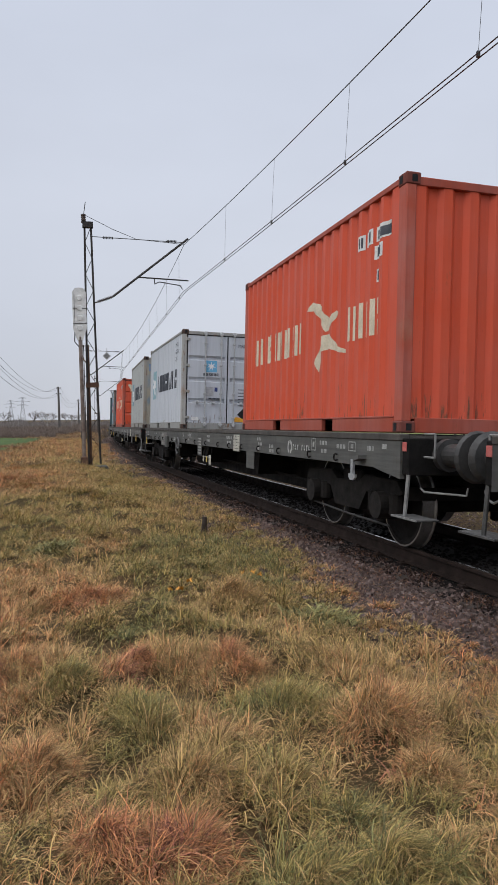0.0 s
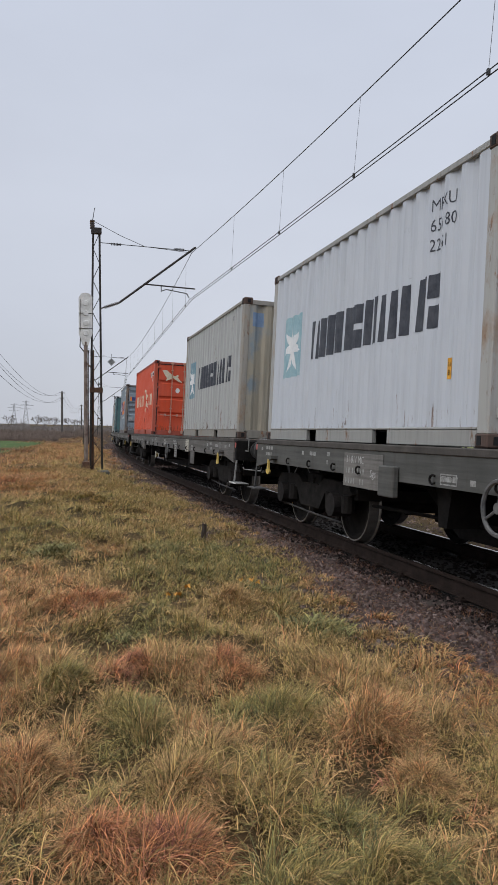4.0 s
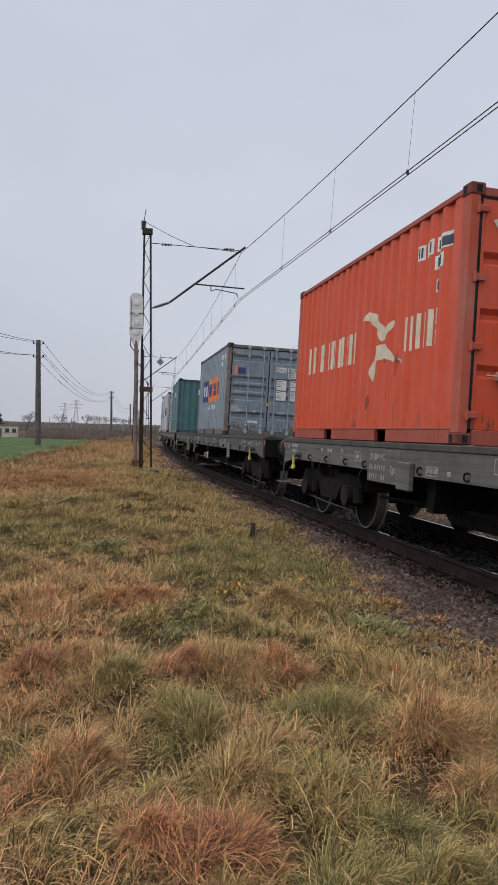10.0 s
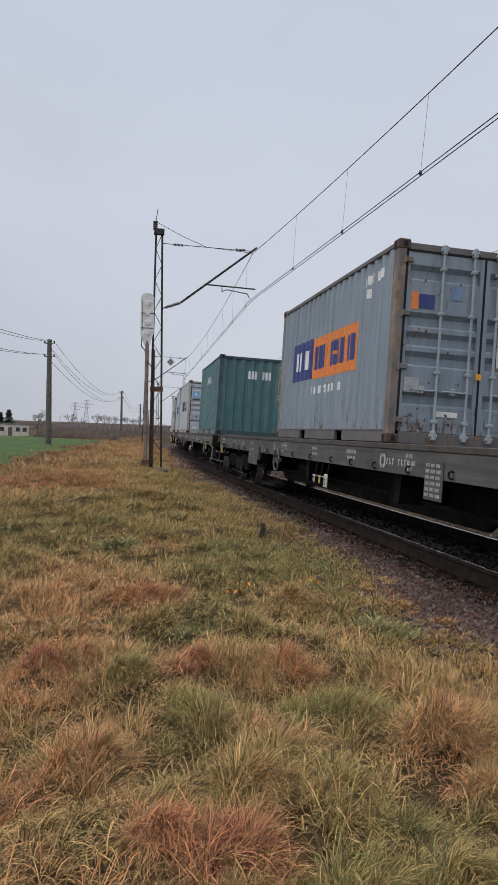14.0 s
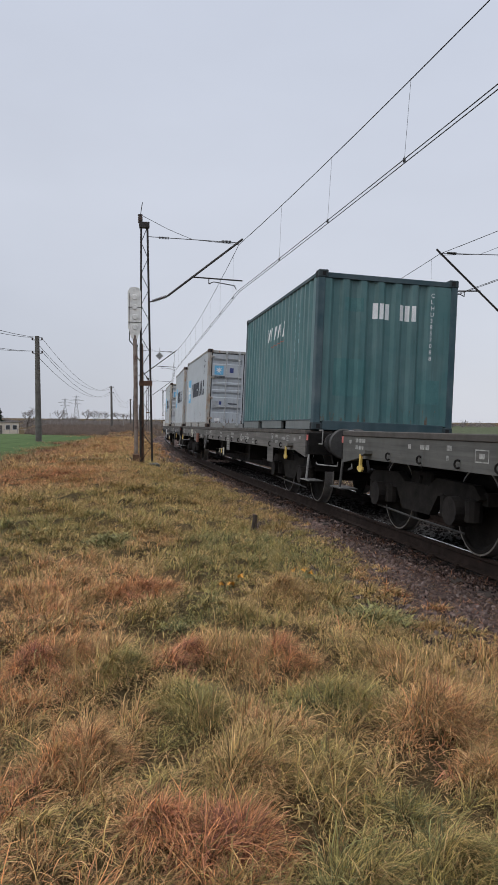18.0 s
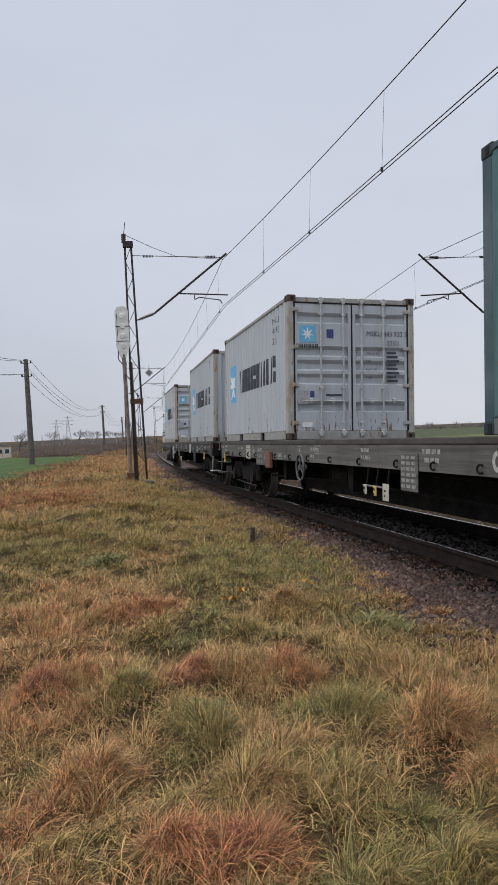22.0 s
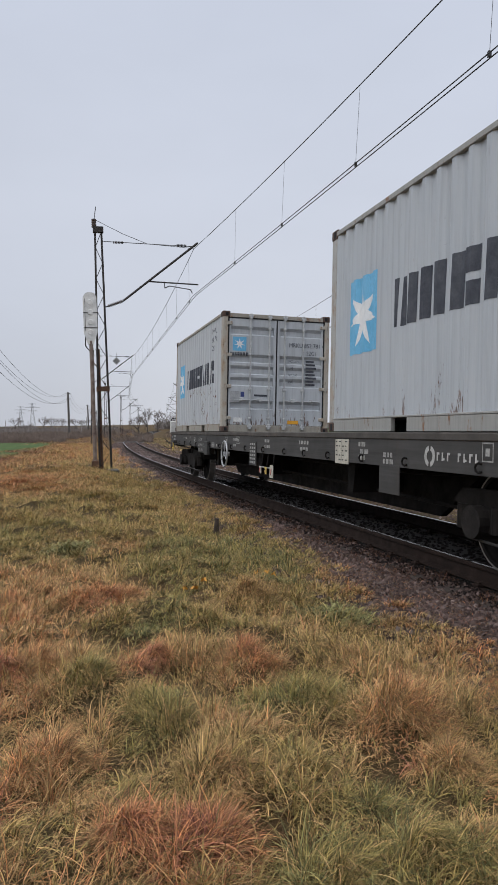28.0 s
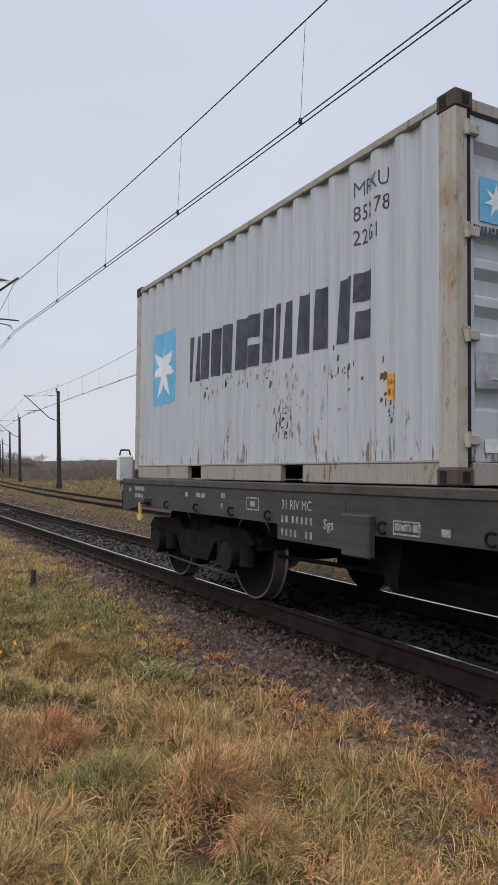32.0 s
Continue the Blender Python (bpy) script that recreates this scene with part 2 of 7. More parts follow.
def paint(name, col, rust=0.2, grime=0.35, rough=0.5, fade=0.25, seed=0.0, long=False, blotch=None, runs=0.0):
    """Painted sheet steel: faded, streaked by rain, rusty in spots or, on posts, in long runs."""
    m, nt, p = nodes_of(name)
    pale = tuple(v + (0.55 - v) * fade for v in col)
    a = mix(nt, ramp(nt, noise_tex(nt, 0.9 + seed * 0.07, 5, 0.6), [(0.35, g3(0)), (0.7, g3(1))]), col, pale)
    if blotch:
        a = mix(nt, ramp(nt, noise_tex(nt, 1.25, 5, 0.6, stretch=(1, 1, 0.7)), [(0.52, g3(0)), (0.62, g3(0.8))]), a, blotch)
    streak = noise_tex(nt, 1.0, 5, 0.7, stretch=(9 + seed, 9, 0.55))
    dirt = tuple(v * 0.45 + 0.02 for v in col)
    a = mix(nt, ramp(nt, streak, [(0.46, g3(0)), (0.75, g3(grime))]), a, dirt)
    fine = noise_tex(nt, 14.0, 6, 0.75, stretch=(1, 1, 0.35))
    a = mix(nt, ramp(nt, fine, [(0.62, g3(0)), (0.74, g3(0.35 * grime + 0.1))]), a, tuple(v * 0.35 for v in dirt))
    if long:
        stain = noise_tex(nt, 1.7 + seed * 0.1, 6, 0.65, stretch=(1.5, 1.5, 0.8))
        a = mix(nt, ramp(nt, stain, [(0.6 - 0.12 * rust, g3(0)), (0.76 - 0.12 * rust, g3(0.8 * min(1, rust * rust * 2.0)))]), a, ramp(nt, noise_tex(nt, 6, 5, 0.7), [(0.3, (0.2, 0.115, 0.065)), (0.7, (0.37, 0.27, 0.175))]))
    spots = noise_tex(nt, 2.6 + seed * 0.3, 9, 0.74, stretch=(3.2, 3.2, 0.9) if long else (1.6, 1.6, 0.55))
    cut = (0.715 if long else 0.69) - (0.19 if long else 0.24) * rust
    rf = ramp(nt, spots, [(cut, g3(0)), (cut + (0.09 if long else 0.07), g3(0.9 * min(1, rust * 2.5)))])
    rc = ramp(nt, noise_tex(nt, 18, 4), [(0.3, (0.07, 0.034, 0.02)), (0.7, (0.3, 0.14, 0.065))])
    a = mix(nt, rf, a, rc)
    if runs:
        # short rust runs and scars, most of them low on the sheet
        tc = nt.nodes.new("ShaderNodeTexCoord")
        sp = nt.nodes.new("ShaderNodeSeparateXYZ")
        nt.links.new(tc.outputs["Object"], sp.inputs[0])
        low = ramp(nt, sp.outputs["Z"], [(0.15, g3(0.17)), (0.75, g3(0.03)), (1.0, g3(0.0))])
        run = nt.nodes.new("ShaderNodeMath")
        run.operation = "ADD"
        nt.links.new(noise_tex(nt, 1.0, 6, 0.72, stretch=(13, 13, 1.6 + 0.1 * seed)), run.inputs[0])
        nt.links.new(low, run.inputs[1])
        r2 = ramp(nt, run.outputs[0], [(0.74 - 0.1 * runs, g3(0)), (0.79 - 0.1 * runs, g3(0.85))])
        a = mix(nt, r2, a, ramp(nt, noise_tex(nt, 11, 4), [(0.35, (0.05, 0.032, 0.024)), (0.7, (0.22, 0.11, 0.055))]))
        scar = noise_tex(nt, 1.0, 5, 0.7, stretch=(2.2, 2.2, 26))
        a = mix(nt, ramp(nt, scar, [(0.70, g3(0)), (0.74, g3(0.35))]), a, tuple(v * 0.4 for v in col))
    nt.links.new(a, p.inputs["Base Color"])
    nt.links.new(mix(nt, rf, g3(rough), g3(0.9)), p.inputs["Roughness"])
    p.inputs["Specular IOR Level"].default_value = 0.3
    bump(nt, p, noise_tex(nt, 7, 4), 0.12, 0.006)
    return m
# ---- sky and light: an even overcast ----
SUN_EL, SUN_AZ = radians(40), radians(232)
world = bpy.data.worlds.new("overcast")
scene.world = world
world.use_nodes = True
wt = world.node_tree
bg = wt.nodes["Background"]
sky = wt.nodes.new("ShaderNodeTexSky")
sky.sky_type, sky.sun_disc, sky.sun_elevation, sky.sun_rotation = "NISHITA", False, SUN_EL, SUN_AZ
co = wt.nodes.new("ShaderNodeTexCoord")
sep = wt.nodes.new("ShaderNodeSeparateXYZ")
wt.links.new(co.outputs["Generated"], sep.inputs[0])
cloud = ramp(wt, sep.outputs["Z"], [(0.0, (0.66, 0.68, 0.75)), (0.22, (0.63, 0.665, 0.755)), (0.6, (0.60, 0.65, 0.77)), (0.74, (1.25, 1.3, 1.42)), (1.0, (2.75, 2.8, 2.95))])
puff = noise_tex(wt, 2.2, 4, 0.55, "Generated", (1, 1, 2.2))
cloud = mix(wt, 1.0, cloud, ramp(wt, puff, [(0.3, g3(0.955)), (0.7, g3(1.035))]), "MULTIPLY")
west = wt.nodes.new("ShaderNodeMapRange")
west.inputs["From Min"].default_value, west.inputs["From Max"].default_value = -0.05, -0.45
wt.links.new(sep.outputs["X"], west.inputs["Value"])
low = wt.nodes.new("ShaderNodeMapRange")
low.inputs["From Min"].default_value, low.inputs["From Max"].default_value = 0.28, 0.03
wt.links.new(sep.outputs["Z"], low.inputs["Value"])
bank = wt.nodes.new("ShaderNodeMath")
bank.operation = "MULTIPLY"
wt.links.new(west.outputs[0], bank.inputs[0])
wt.links.new(low.outputs[0], bank.inputs[1])
cloud = mix(wt, 1.0, cloud, ramp(wt, bank.outputs[0], [(0.0, g3(1.0)), (1.0, (0.73, 0.75, 0.78))]), "MULTIPLY")
dim = wt.nodes.new("ShaderNodeVectorMath")
dim.operation = "SCALE"
dim.inputs["Scale"].default_value = 0.09
wt.links.new(sky.outputs[0], dim.inputs[0])
wt.links.new(mix(wt, 0.93, dim.outputs[0], cloud), bg.inputs["Color"])
bg.inputs["Strength"].default_value = 1.0
lamp = bpy.data.lights.new("sun", "SUN")
lamp.energy, lamp.angle, lamp.color = 0.95, radians(40), (1.0, 0.97, 0.93)
sun = new("sun", lamp)
sun.matrix_basis = look((0, 0, 60), Vector((0, 0, 60)) - Vector((math.sin(SUN_AZ) * math.cos(SUN_EL), math.cos(SUN_AZ) * math.cos(SUN_EL), math.sin(SUN_EL))))

# ---- materials of the place ----
M_RAIL = surface("rail_steel", (0.014, 0.010, 0.0085), (0.032, 0.021, 0.017), 5, 0.85, 0.0)
M_SHINE = surface("worn_rail_head", (0.42, 0.41, 0.4), (0.6, 0.59, 0.58), 3, 0.2, 1.0, 0.1)
M_SLEEPER = surface("stained_sleeper", (0.03, 0.024, 0.021), (0.075, 0.06, 0.052), 8, 0.95)
M_MAST = surface("mast_paint", (0.02, 0.019, 0.019), (0.05, 0.042, 0.037), 7, 0.7, 0.3)
M_RUSTY = surface("rusty_steel", (0.07, 0.04, 0.028), (0.16, 0.085, 0.05), 9, 0.85, 0.2)
M_WIRE = surface("wire", (0.03, 0.03, 0.032), (0.06, 0.058, 0.055), 3, 0.5, 0.6)
M_PORC = surface("brown_porcelain", (0.03, 0.018, 0.015), (0.05, 0.03, 0.025), 3, 0.25)
M_WOOD = surface("old_pole_wood", (0.06, 0.055, 0.05), (0.13, 0.12, 0.11), 4, 0.9)
M_CONC = surface("weathered_concrete", (0.2, 0.19, 0.175), (0.32, 0.3, 0.28), 4, 0.9)
M_GALV = surface("galvanised_steel", (0.3, 0.31, 0.32), (0.46, 0.47, 0.48), 6, 0.5, 0.5)
M_WHITE = surface("dirty_white_paint", (0.5, 0.5, 0.48), (0.74, 0.74, 0.72), 5, 0.6)
M_YELLOW = surface("yellow_paint", (0.5, 0.35, 0.08), (0.62, 0.46, 0.13), 8, 0.6)
M_RED = surface("red_paint", (0.32, 0.03, 0.02), (0.45, 0.05, 0.03), 8, 0.5)
M_BLACK = surface("black_oily_steel", (0.006, 0.006, 0.006), (0.016, 0.014, 0.013), 6, 0.75, 0.2)
M_RUBBER = surface("rubber_seal", (0.012, 0.012, 0.013), (0.025, 0.025, 0.026), 6, 0.7)

for m in (M_RAIL, M_BLACK, M_SLEEPER, M_RUBBER):
    m.node_tree.nodes["Principled BSDF"].inputs["Specular IOR Level"].default_value = 0.15


def soil_material():
    m, nt, p = nodes_of("soil_and_thatch")
    n = noise_tex(nt, 0.55, 7, 0.65)
    c = ramp(nt, n, [(0.3, (0.045, 0.038, 0.018)), (0.48, (0.075, 0.053, 0.026)), (0.62, (0.105, 0.064, 0.032)), (0.75, (0.06, 0.042, 0.023))])
    f = noise_tex(nt, 28, 6, 0.75)
    c = mix(nt, 1.0, c, ramp(nt, f, [(0.25, g3(0.35)), (0.75, g3(1.6))]), "MULTIPLY")
    nt.links.new(c, p.inputs["Base Color"])
    p.inputs["Roughness"].default_value = 1.0
    p.inputs["Specular IOR Level"].default_value = 0.1
    bump(nt, p, f, 0.8, 0.05)
    return m


def field_material(name, a, b):
    m, nt, p = nodes_of(name)
    n = noise_tex(nt, 0.06, 6, 0.7)
    c = ramp(nt, n, [(0.3, a), (0.7, b)])
    rows = noise_tex(nt, 1.0, 4, 0.7, "Object", (2.5, 0.25, 1))
    c = mix(nt, 1.0, c, ramp(nt, rows, [(0.25, g3(0.6)), (0.75, g3(1.35))]), "MULTIPLY")
    nt.links.new(c, p.inputs["Base Color"])
    p.inputs["Roughness"].default_value = 1.0
    p.inputs["Specular IOR Level"].default_value = 0.1
    bump(nt, p, rows, 0.6, 0.1)
    return m


def ballast_material(name, dark):
    m, nt, p = nodes_of(name)
    geo = nt.nodes.new("ShaderNodeNewGeometry")
    c = ramp(nt, geo.outputs["Random Per Island"], [(0.0, (0.04, 0.028, 0.025)), (0.35, (0.075, 0.054, 0.049)), (0.7, (0.115, 0.084, 0.076)), (0.93, (0.185, 0.145, 0.135)), (1.0, (0.27, 0.225, 0.21))])
    c = mix(nt, 1.0, c, ramp(nt, noise_tex(nt, 22, 4), [(0.3, g3(0.7)), (0.7, g3(1.25))]), "MULTIPLY")
    c = mix(nt, 0.55, c, mix(nt, 1.0, c, ramp(nt, noise_tex(nt, 0.7, 4), [(0.35, (0.4, 0.34, 0.3)), (0.65, (1.4, 1.25, 1.22))]), "MULTIPLY"))
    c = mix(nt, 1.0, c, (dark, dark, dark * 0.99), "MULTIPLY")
    nt.links.new(c, p.inputs["Base Color"])
    p.inputs["Roughness"].default_value = 0.95
    p.inputs["Specular IOR Level"].default_value = 0.2
    return m


def grass_material(name, cast=(1, 1, 1)):
    """Blades: the tint attribute runs from green over straw to rust-brown; each blade differs a little."""
    m, nt, p = nodes_of(name)
    at = nt.nodes.new("ShaderNodeAttribute")
    at.attribute_name = "tint"
    c = ramp(nt, at.outputs["Fac"], [(0.0, (0.185, 0.198, 0.088)), (0.2, (0.255, 0.238, 0.094)), (0.38, (0.375, 0.285, 0.088)), (0.52, (0.5, 0.33, 0.142)), (0.62, (0.57, 0.32, 0.155)), (0.72, (0.63, 0.275, 0.105)), (0.84, (0.49, 0.21, 0.12)), (1.0, (0.31, 0.12, 0.092))])
    geo = nt.nodes.new("ShaderNodeNewGeometry")
    c = mix(nt, 1.0, c, ramp(nt, geo.outputs["Random Per Island"], [(0.0, g3(0.14)), (0.4, g3(0.52)), (0.78, g3(0.97)), (1.0, g3(1.6))]), "MULTIPLY")
    c = mix(nt, 1.0, c, cast, "MULTIPLY")
    nt.links.new(c, p.inputs["Base Color"])
    p.inputs["Roughness"].default_value = 0.75
    p.inputs["Specular IOR Level"].default_value = 0.25
    tr = nt.nodes.new("ShaderNodeBsdfTranslucent")
    nt.links.new(c, tr.inputs["Color"])
    mx = nt.nodes.new("ShaderNodeMixShader")
    mx.inputs[0].default_value = 0.12
    nt.links.new(p.outputs[0], mx.inputs[1])
    nt.links.new(tr.outputs[0], mx.inputs[2])
    nt.links.new(mx.outputs[0], nt.nodes["Material Output"].inputs["Surface"])
    return m


M_SOIL = soil_material()
M_BALLAST = ballast_material("ballast_stone", 0.84)
# near-black stone: shade under the train put into the colour, and rail-side dirt
M_SHADEDIRT = ballast_material("shaded_dirty_stone", 0.1)
M_GRASS = grass_material("grass_blades")
M_DULL = grass_material("dull_brown_grass", (1.02, 1.05, 1.02))
M_WEEDS = grass_material("olive_brown_weeds", (0.6, 0.72, 0.72))
M_MARGIN = grass_material("reddish_dry_weeds", (0.62, 0.74, 0.76))
M_STEMS = grass_material("dull_dead_stems", (0.5, 0.52, 0.56))
M_DEADWEED = grass_material("dark_dead_weeds", (0.24, 0.26, 0.3))
M_FIELD = field_material("young_corn_field", (0.045, 0.076, 0.025), (0.07, 0.105, 0.038))
M_FIELD2 = field_material("pale_green_field", (0.095, 0.112, 0.04), (0.16, 0.17, 0.062))
M_FIELD3 = field_material("dark_green_field", (0.05, 0.062, 0.032), (0.08, 0.09, 0.048))


# ---- ground: one sheet to the horizon ----
def spaced(lo, hi, near, grow):
    out, v, d = [0.0], 0.0, near
    while v < hi:
        v += d
        d *= grow
        out.append(v)
    neg, v, d = [], 0.0, near
    while v > lo:
        v -= d
        d *= grow
        neg.append(v)
    return np.array(neg[::-1] + out)


def build_ground():
    gx = spaced(-2600, 2600, 0.12, 1.03)
    gy = spaced(-600, 3400, 0.12, 1.024)
    X, Y = np.meshgrid(gx, gy)
    Z = ground_np(X.ravel(), Y.ravel())
    nx, ny = len(gx), len(gy)
    me = bpy.data.meshes.new("ground")
    idx = np.arange(nx * ny).reshape(ny, nx)
    f = np.stack([idx[:-1, :-1], idx[:-1, 1:], idx[1:, 1:], idx[1:, :-1]], -1).reshape(-1, 4)
    me.from_pydata(np.stack([X.ravel(), Y.ravel(), Z], 1).tolist(), [], f.tolist())
    me.shade_smooth()
    part("ground", me, M_SOIL)
    tagged(bpy.data.objects["ground"], "dry autumn soil and thatch beside the railway", "ground", kind="structure")


build_ground()


def sheet(name, mat, corners, lift, label, n=40):
    """A field lying on the ground: a grid between four corners."""
    a, b, c, d = [np.array(v, float) for v in corners]
    t = np.linspace(0, 1, n)
    U, V = np.meshgrid(t, t)
    P = (a[None, None] * (1 - U)[..., None] + b[None, None] * U[..., None]) * (1 - V)[..., None] + (d[None, None] * (1 - U)[..., None] + c[None, None] * U[..., None]) * V[..., None]
    P = P.reshape(-1, 2)
    z = ground_np(P[:, 0], P[:, 1]) + lift
    idx = np.arange(n * n).reshape(n, n)
    f = np.stack([idx[:-1, :-1], idx[:-1, 1:], idx[1:, 1:], idx[1:, :-1]], -1).reshape(-1, 4)
    me = bpy.data.meshes.new(name)
    me.from_pydata(np.c_[P, z].tolist(), [], f.tolist())
    part(name, me, mat)
    tagged(bpy.data.objects[name], label, "field", kind="structure")


sheet("field_west", M_FIELD, ((-8.8, 17.5), (-17.2, 62), (-110, 112), (-90, 15)), 0.045, "young green corn in a flat field")
sheet("field_east", M_FIELD2, ((9.8, 46), (120, 20), (150, 108), (15, 132)), 0.09, "pale green field across the railway")
sheet("field_far", M_FIELD3, ((15, 132.3), (150, 108.3), (420, 400), (22, 420)), 0.09, "dark green field beyond the pale one")


# ---- the railway: ballast, sleepers, rails ----
def strip(name, mat, s0, s1, step, outline, u0=0.0, cant=True, close=False):
    """A body swept along the line: outline of (sideways, height over the rail tops)."""
    ss = np.arange(s0, s1 + 0.01, step)
    vs, fs, n = [], [], len(outline)
    for s in ss:
        x, y, z, h = track_at(s)
        for u, v in outline:
            u2 = u + u0
            vs.append((x + math.cos(h) * u2, y + math.sin(h) * u2, z + v - (u2 * CANT if cant else 0)))
    for i in range(len(ss) - 1):
        for j in range(n if close else n - 1):
            k = (j + 1) % n
            fs.append((i * n + j, i * n + k, i * n + n + k, i * n + n + j))
    me = bpy.data.meshes.new(name)
    me.from_pydata(vs, [], fs)
    me.materials.append(mat)
    return me


M_BED = surface("ballast_bed", (0.06, 0.045, 0.04), (0.13, 0.1, 0.09), 2.5, 0.95, 0, 0.9, 30, depth=0.03)
# bed colour with the train's shade painted in
M_SHADEBED = surface("train_shade_bed", (0.013, 0.011, 0.01), (0.03, 0.025, 0.022), 2.5, 0.95, 0, 0.9, 30, depth=0.03)
BED = [(-2.6, -0.5), (-1.95, -0.29), (-1.45, -0.235), (-0.94, -0.2), (0, -0.19), (0.94, -0.205), (1.5, -0.25), (2.1, -0.33), (3.4, -0.38), (4.0, -0.6)]
part("ballast", strip("ballast", M_BED, -60, 300, 1.0, BED), M_BED)
bpy.data.objects["ballast"].data.materials.append(M_SHADEBED)
# strips from the near rail to past the far one get the painted shade
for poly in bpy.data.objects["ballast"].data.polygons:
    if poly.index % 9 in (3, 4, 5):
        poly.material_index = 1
tagged(bpy.data.objects["ballast"], "brown crushed-stone railway ballast bed", "ballast", kind="structure")

RAIL_PROFILE = [(-0.036, -0.007), (-0.036, -0.035), (-0.009, -0.048), (-0.009, -0.145), (-0.07, -0.16), (-0.07, -0.172), (0.07, -0.172), (0.07, -0.16), (0.009, -0.145), (0.009, -0.048), (0.036, -0.035), (0.036, -0.004), (0.024, 0.0), (-0.012, 0.0), (-0.03, -0.003)]
for nm, u in (("rail_near", -0.752), ("rail_far", 0.752)):
    me = strip(nm, M_RAIL, -60, 300, 1.0, RAIL_PROFILE, u, close=True)
    me.materials.append(M_SHINE)
    for poly in me.polygons:
        if poly.index % 15 == 12:
            poly.material_index = 1
    tagged(part(nm, me, M_RAIL), "brown steel rail with a worn shiny head", "rail", kind="structure")

# second line beside it, half overgrown
for nm, u in (("rail_second_near", 4.75), ("rail_second_far", 6.25)):
    tagged(part(nm, strip(nm, M_RAIL, -30, 260, 1.0, [(a, b - 0.17) for a, b in RAIL_PROFILE], u, cant=False, close=True), M_RAIL), "rusty rail of the second line among weeds", "rail", kind="structure")
part("ballast_second", strip("ballast_second", M_SOIL, -60, 260, 1.0, [(3.6, -0.5), (4.1, -0.33), (5.5, -0.28), (6.9, -0.33), (7.4, -0.5)], 0, cant=False), M_SOIL)
tagged(bpy.data.objects["ballast_second"], "low weedy ballast of the second line", "ballast", kind="structure")


def add_sleepers():
    me = mesh_of("sleeper", box(B(), -1.22, 1.22, -0.12, 0.12, -0.4, -0.196, 0.02))
    me.materials.append(M_SLEEPER)
    cl = mesh_of("rail_clip", box(box(B(), -0.12, 0.12, -0.05, 0.05, -0.195, -0.165, 0.004), -0.1, -0.065, -0.03, 0.03, -0.17, -0.145, 0.006))
    cl.materials.append(M_RAIL)
    bed = bpy.data.objects["ballast"]
    s = -6.0
    while s < 62:
        x, y, z, h = track_at(s)
        m = Matrix.Translation((x, y, z)) @ Matrix.Rotation(h, 4, "Z") @ Matrix.Rotation(CANT, 4, "Y")
        ob = part("sleeper", me, None, bed)
        ob.matrix_basis = m
        if s < 34:
            for u in (-0.752, 0.752):
                c = part("rail_clip", cl, None, bed)
                c.matrix_basis = m @ Matrix.Translation((u, 0, 0))
        s += 0.6


add_sleepers()
# ---- the train ----
def car_pose(s, half=7.2, lift=0.0):
    """Pose of a vehicle whose middle is at s: x forward (towards the camera's side of the line), z up, canted with the track."""
    a, b = track_at(s - half), track_at(s + half)
    pa, pb = Vector(a[:3]), Vector(b[:3])
    fwd = (pa - pb).normalized()
    side = Vector((0, 0, 1)).cross(fwd).normalized()
    up = fwd.cross(side)
    side, up = side * math.cos(CANT) - up * math.sin(CANT), up * math.cos(CANT) + side * math.sin(CANT)
    m = Matrix((fwd, side, up)).transposed().to_4x4()
    m.translation = (pa + pb) / 2 + up * lift
    return m


RUN_T, RUN_S = [r[0] for r in RUN], [r[1] for r in RUN]


def smooth_run():
    t = np.arange(0, 32.01, 0.05)
    v = np.interp(t, RUN_T, RUN_S)
    k = np.hanning(33)
    k /= k.sum()
    pad = np.concatenate([v[0] + (v[1] - v[0]) * np.arange(-16, 0), v, v[-1] + (v[-1] - v[-2]) * np.arange(1, 17)])
    return t, np.convolve(pad, k, "valid")


FINE_T, FINE_S = smooth_run()


def run_at(t):
    return float(np.interp(t, FINE_T, FINE_S))


MOVING = []      # thing, middle along the line at the start, local offset along the vehicle, its vehicle's middle
WHEELS = []      # wheelset, its place in the wagon

L2, W2, CH = 3.029, 1.219, 2.591
PERIOD, DEPTH = 0.2785, 0.036


def side_profile():
    """Breakpoints along the side sheet: x and depth inwards."""
    out, x = [(-2.87, 0.0)], -2.87 + 0.075
    while x < 2.87 - PERIOD + 0.02:
        out += [(x, 0.0), (x + 0.068, DEPTH), (x + 0.138, DEPTH), (x + 0.206, 0.0)]
        x += PERIOD
    return out + [(2.87, 0.0)]


PROFILE = side_profile()
PX, PD = [p[0] for p in PROFILE], [p[1] for p in PROFILE]


def end_profile():
    out, y = [(-1.1, 0.0)], -1.1 + 0.11
    while y < 1.1 - 0.3:
        out += [(y, 0.0), (y + 0.055, 0.046), (y + 0.15, 0.046), (y + 0.205, 0.0)]
        y += 0.3
    return out + [(1.1, 0.0)]


EPROFILE = end_profile()
EY, ED = [p[0] for p in EPROFILE], [p[1] for p in EPROFILE]


def on_side(bm, lift=0.003):
    """Bends a flat shape drawn in x and z onto the corrugated side sheet."""
    for x in PX[1:-1]:
        bmesh.ops.bisect_plane(bm, geom=bm.verts[:] + bm.edges[:] + bm.faces[:], plane_co=(x, 0, 0), plane_no=(1, 0, 0))
    for v in bm.verts:
        v.co.y = -W2 + 0.012 + float(np.interp(v.co.x, PX, PD)) - lift
    return bm


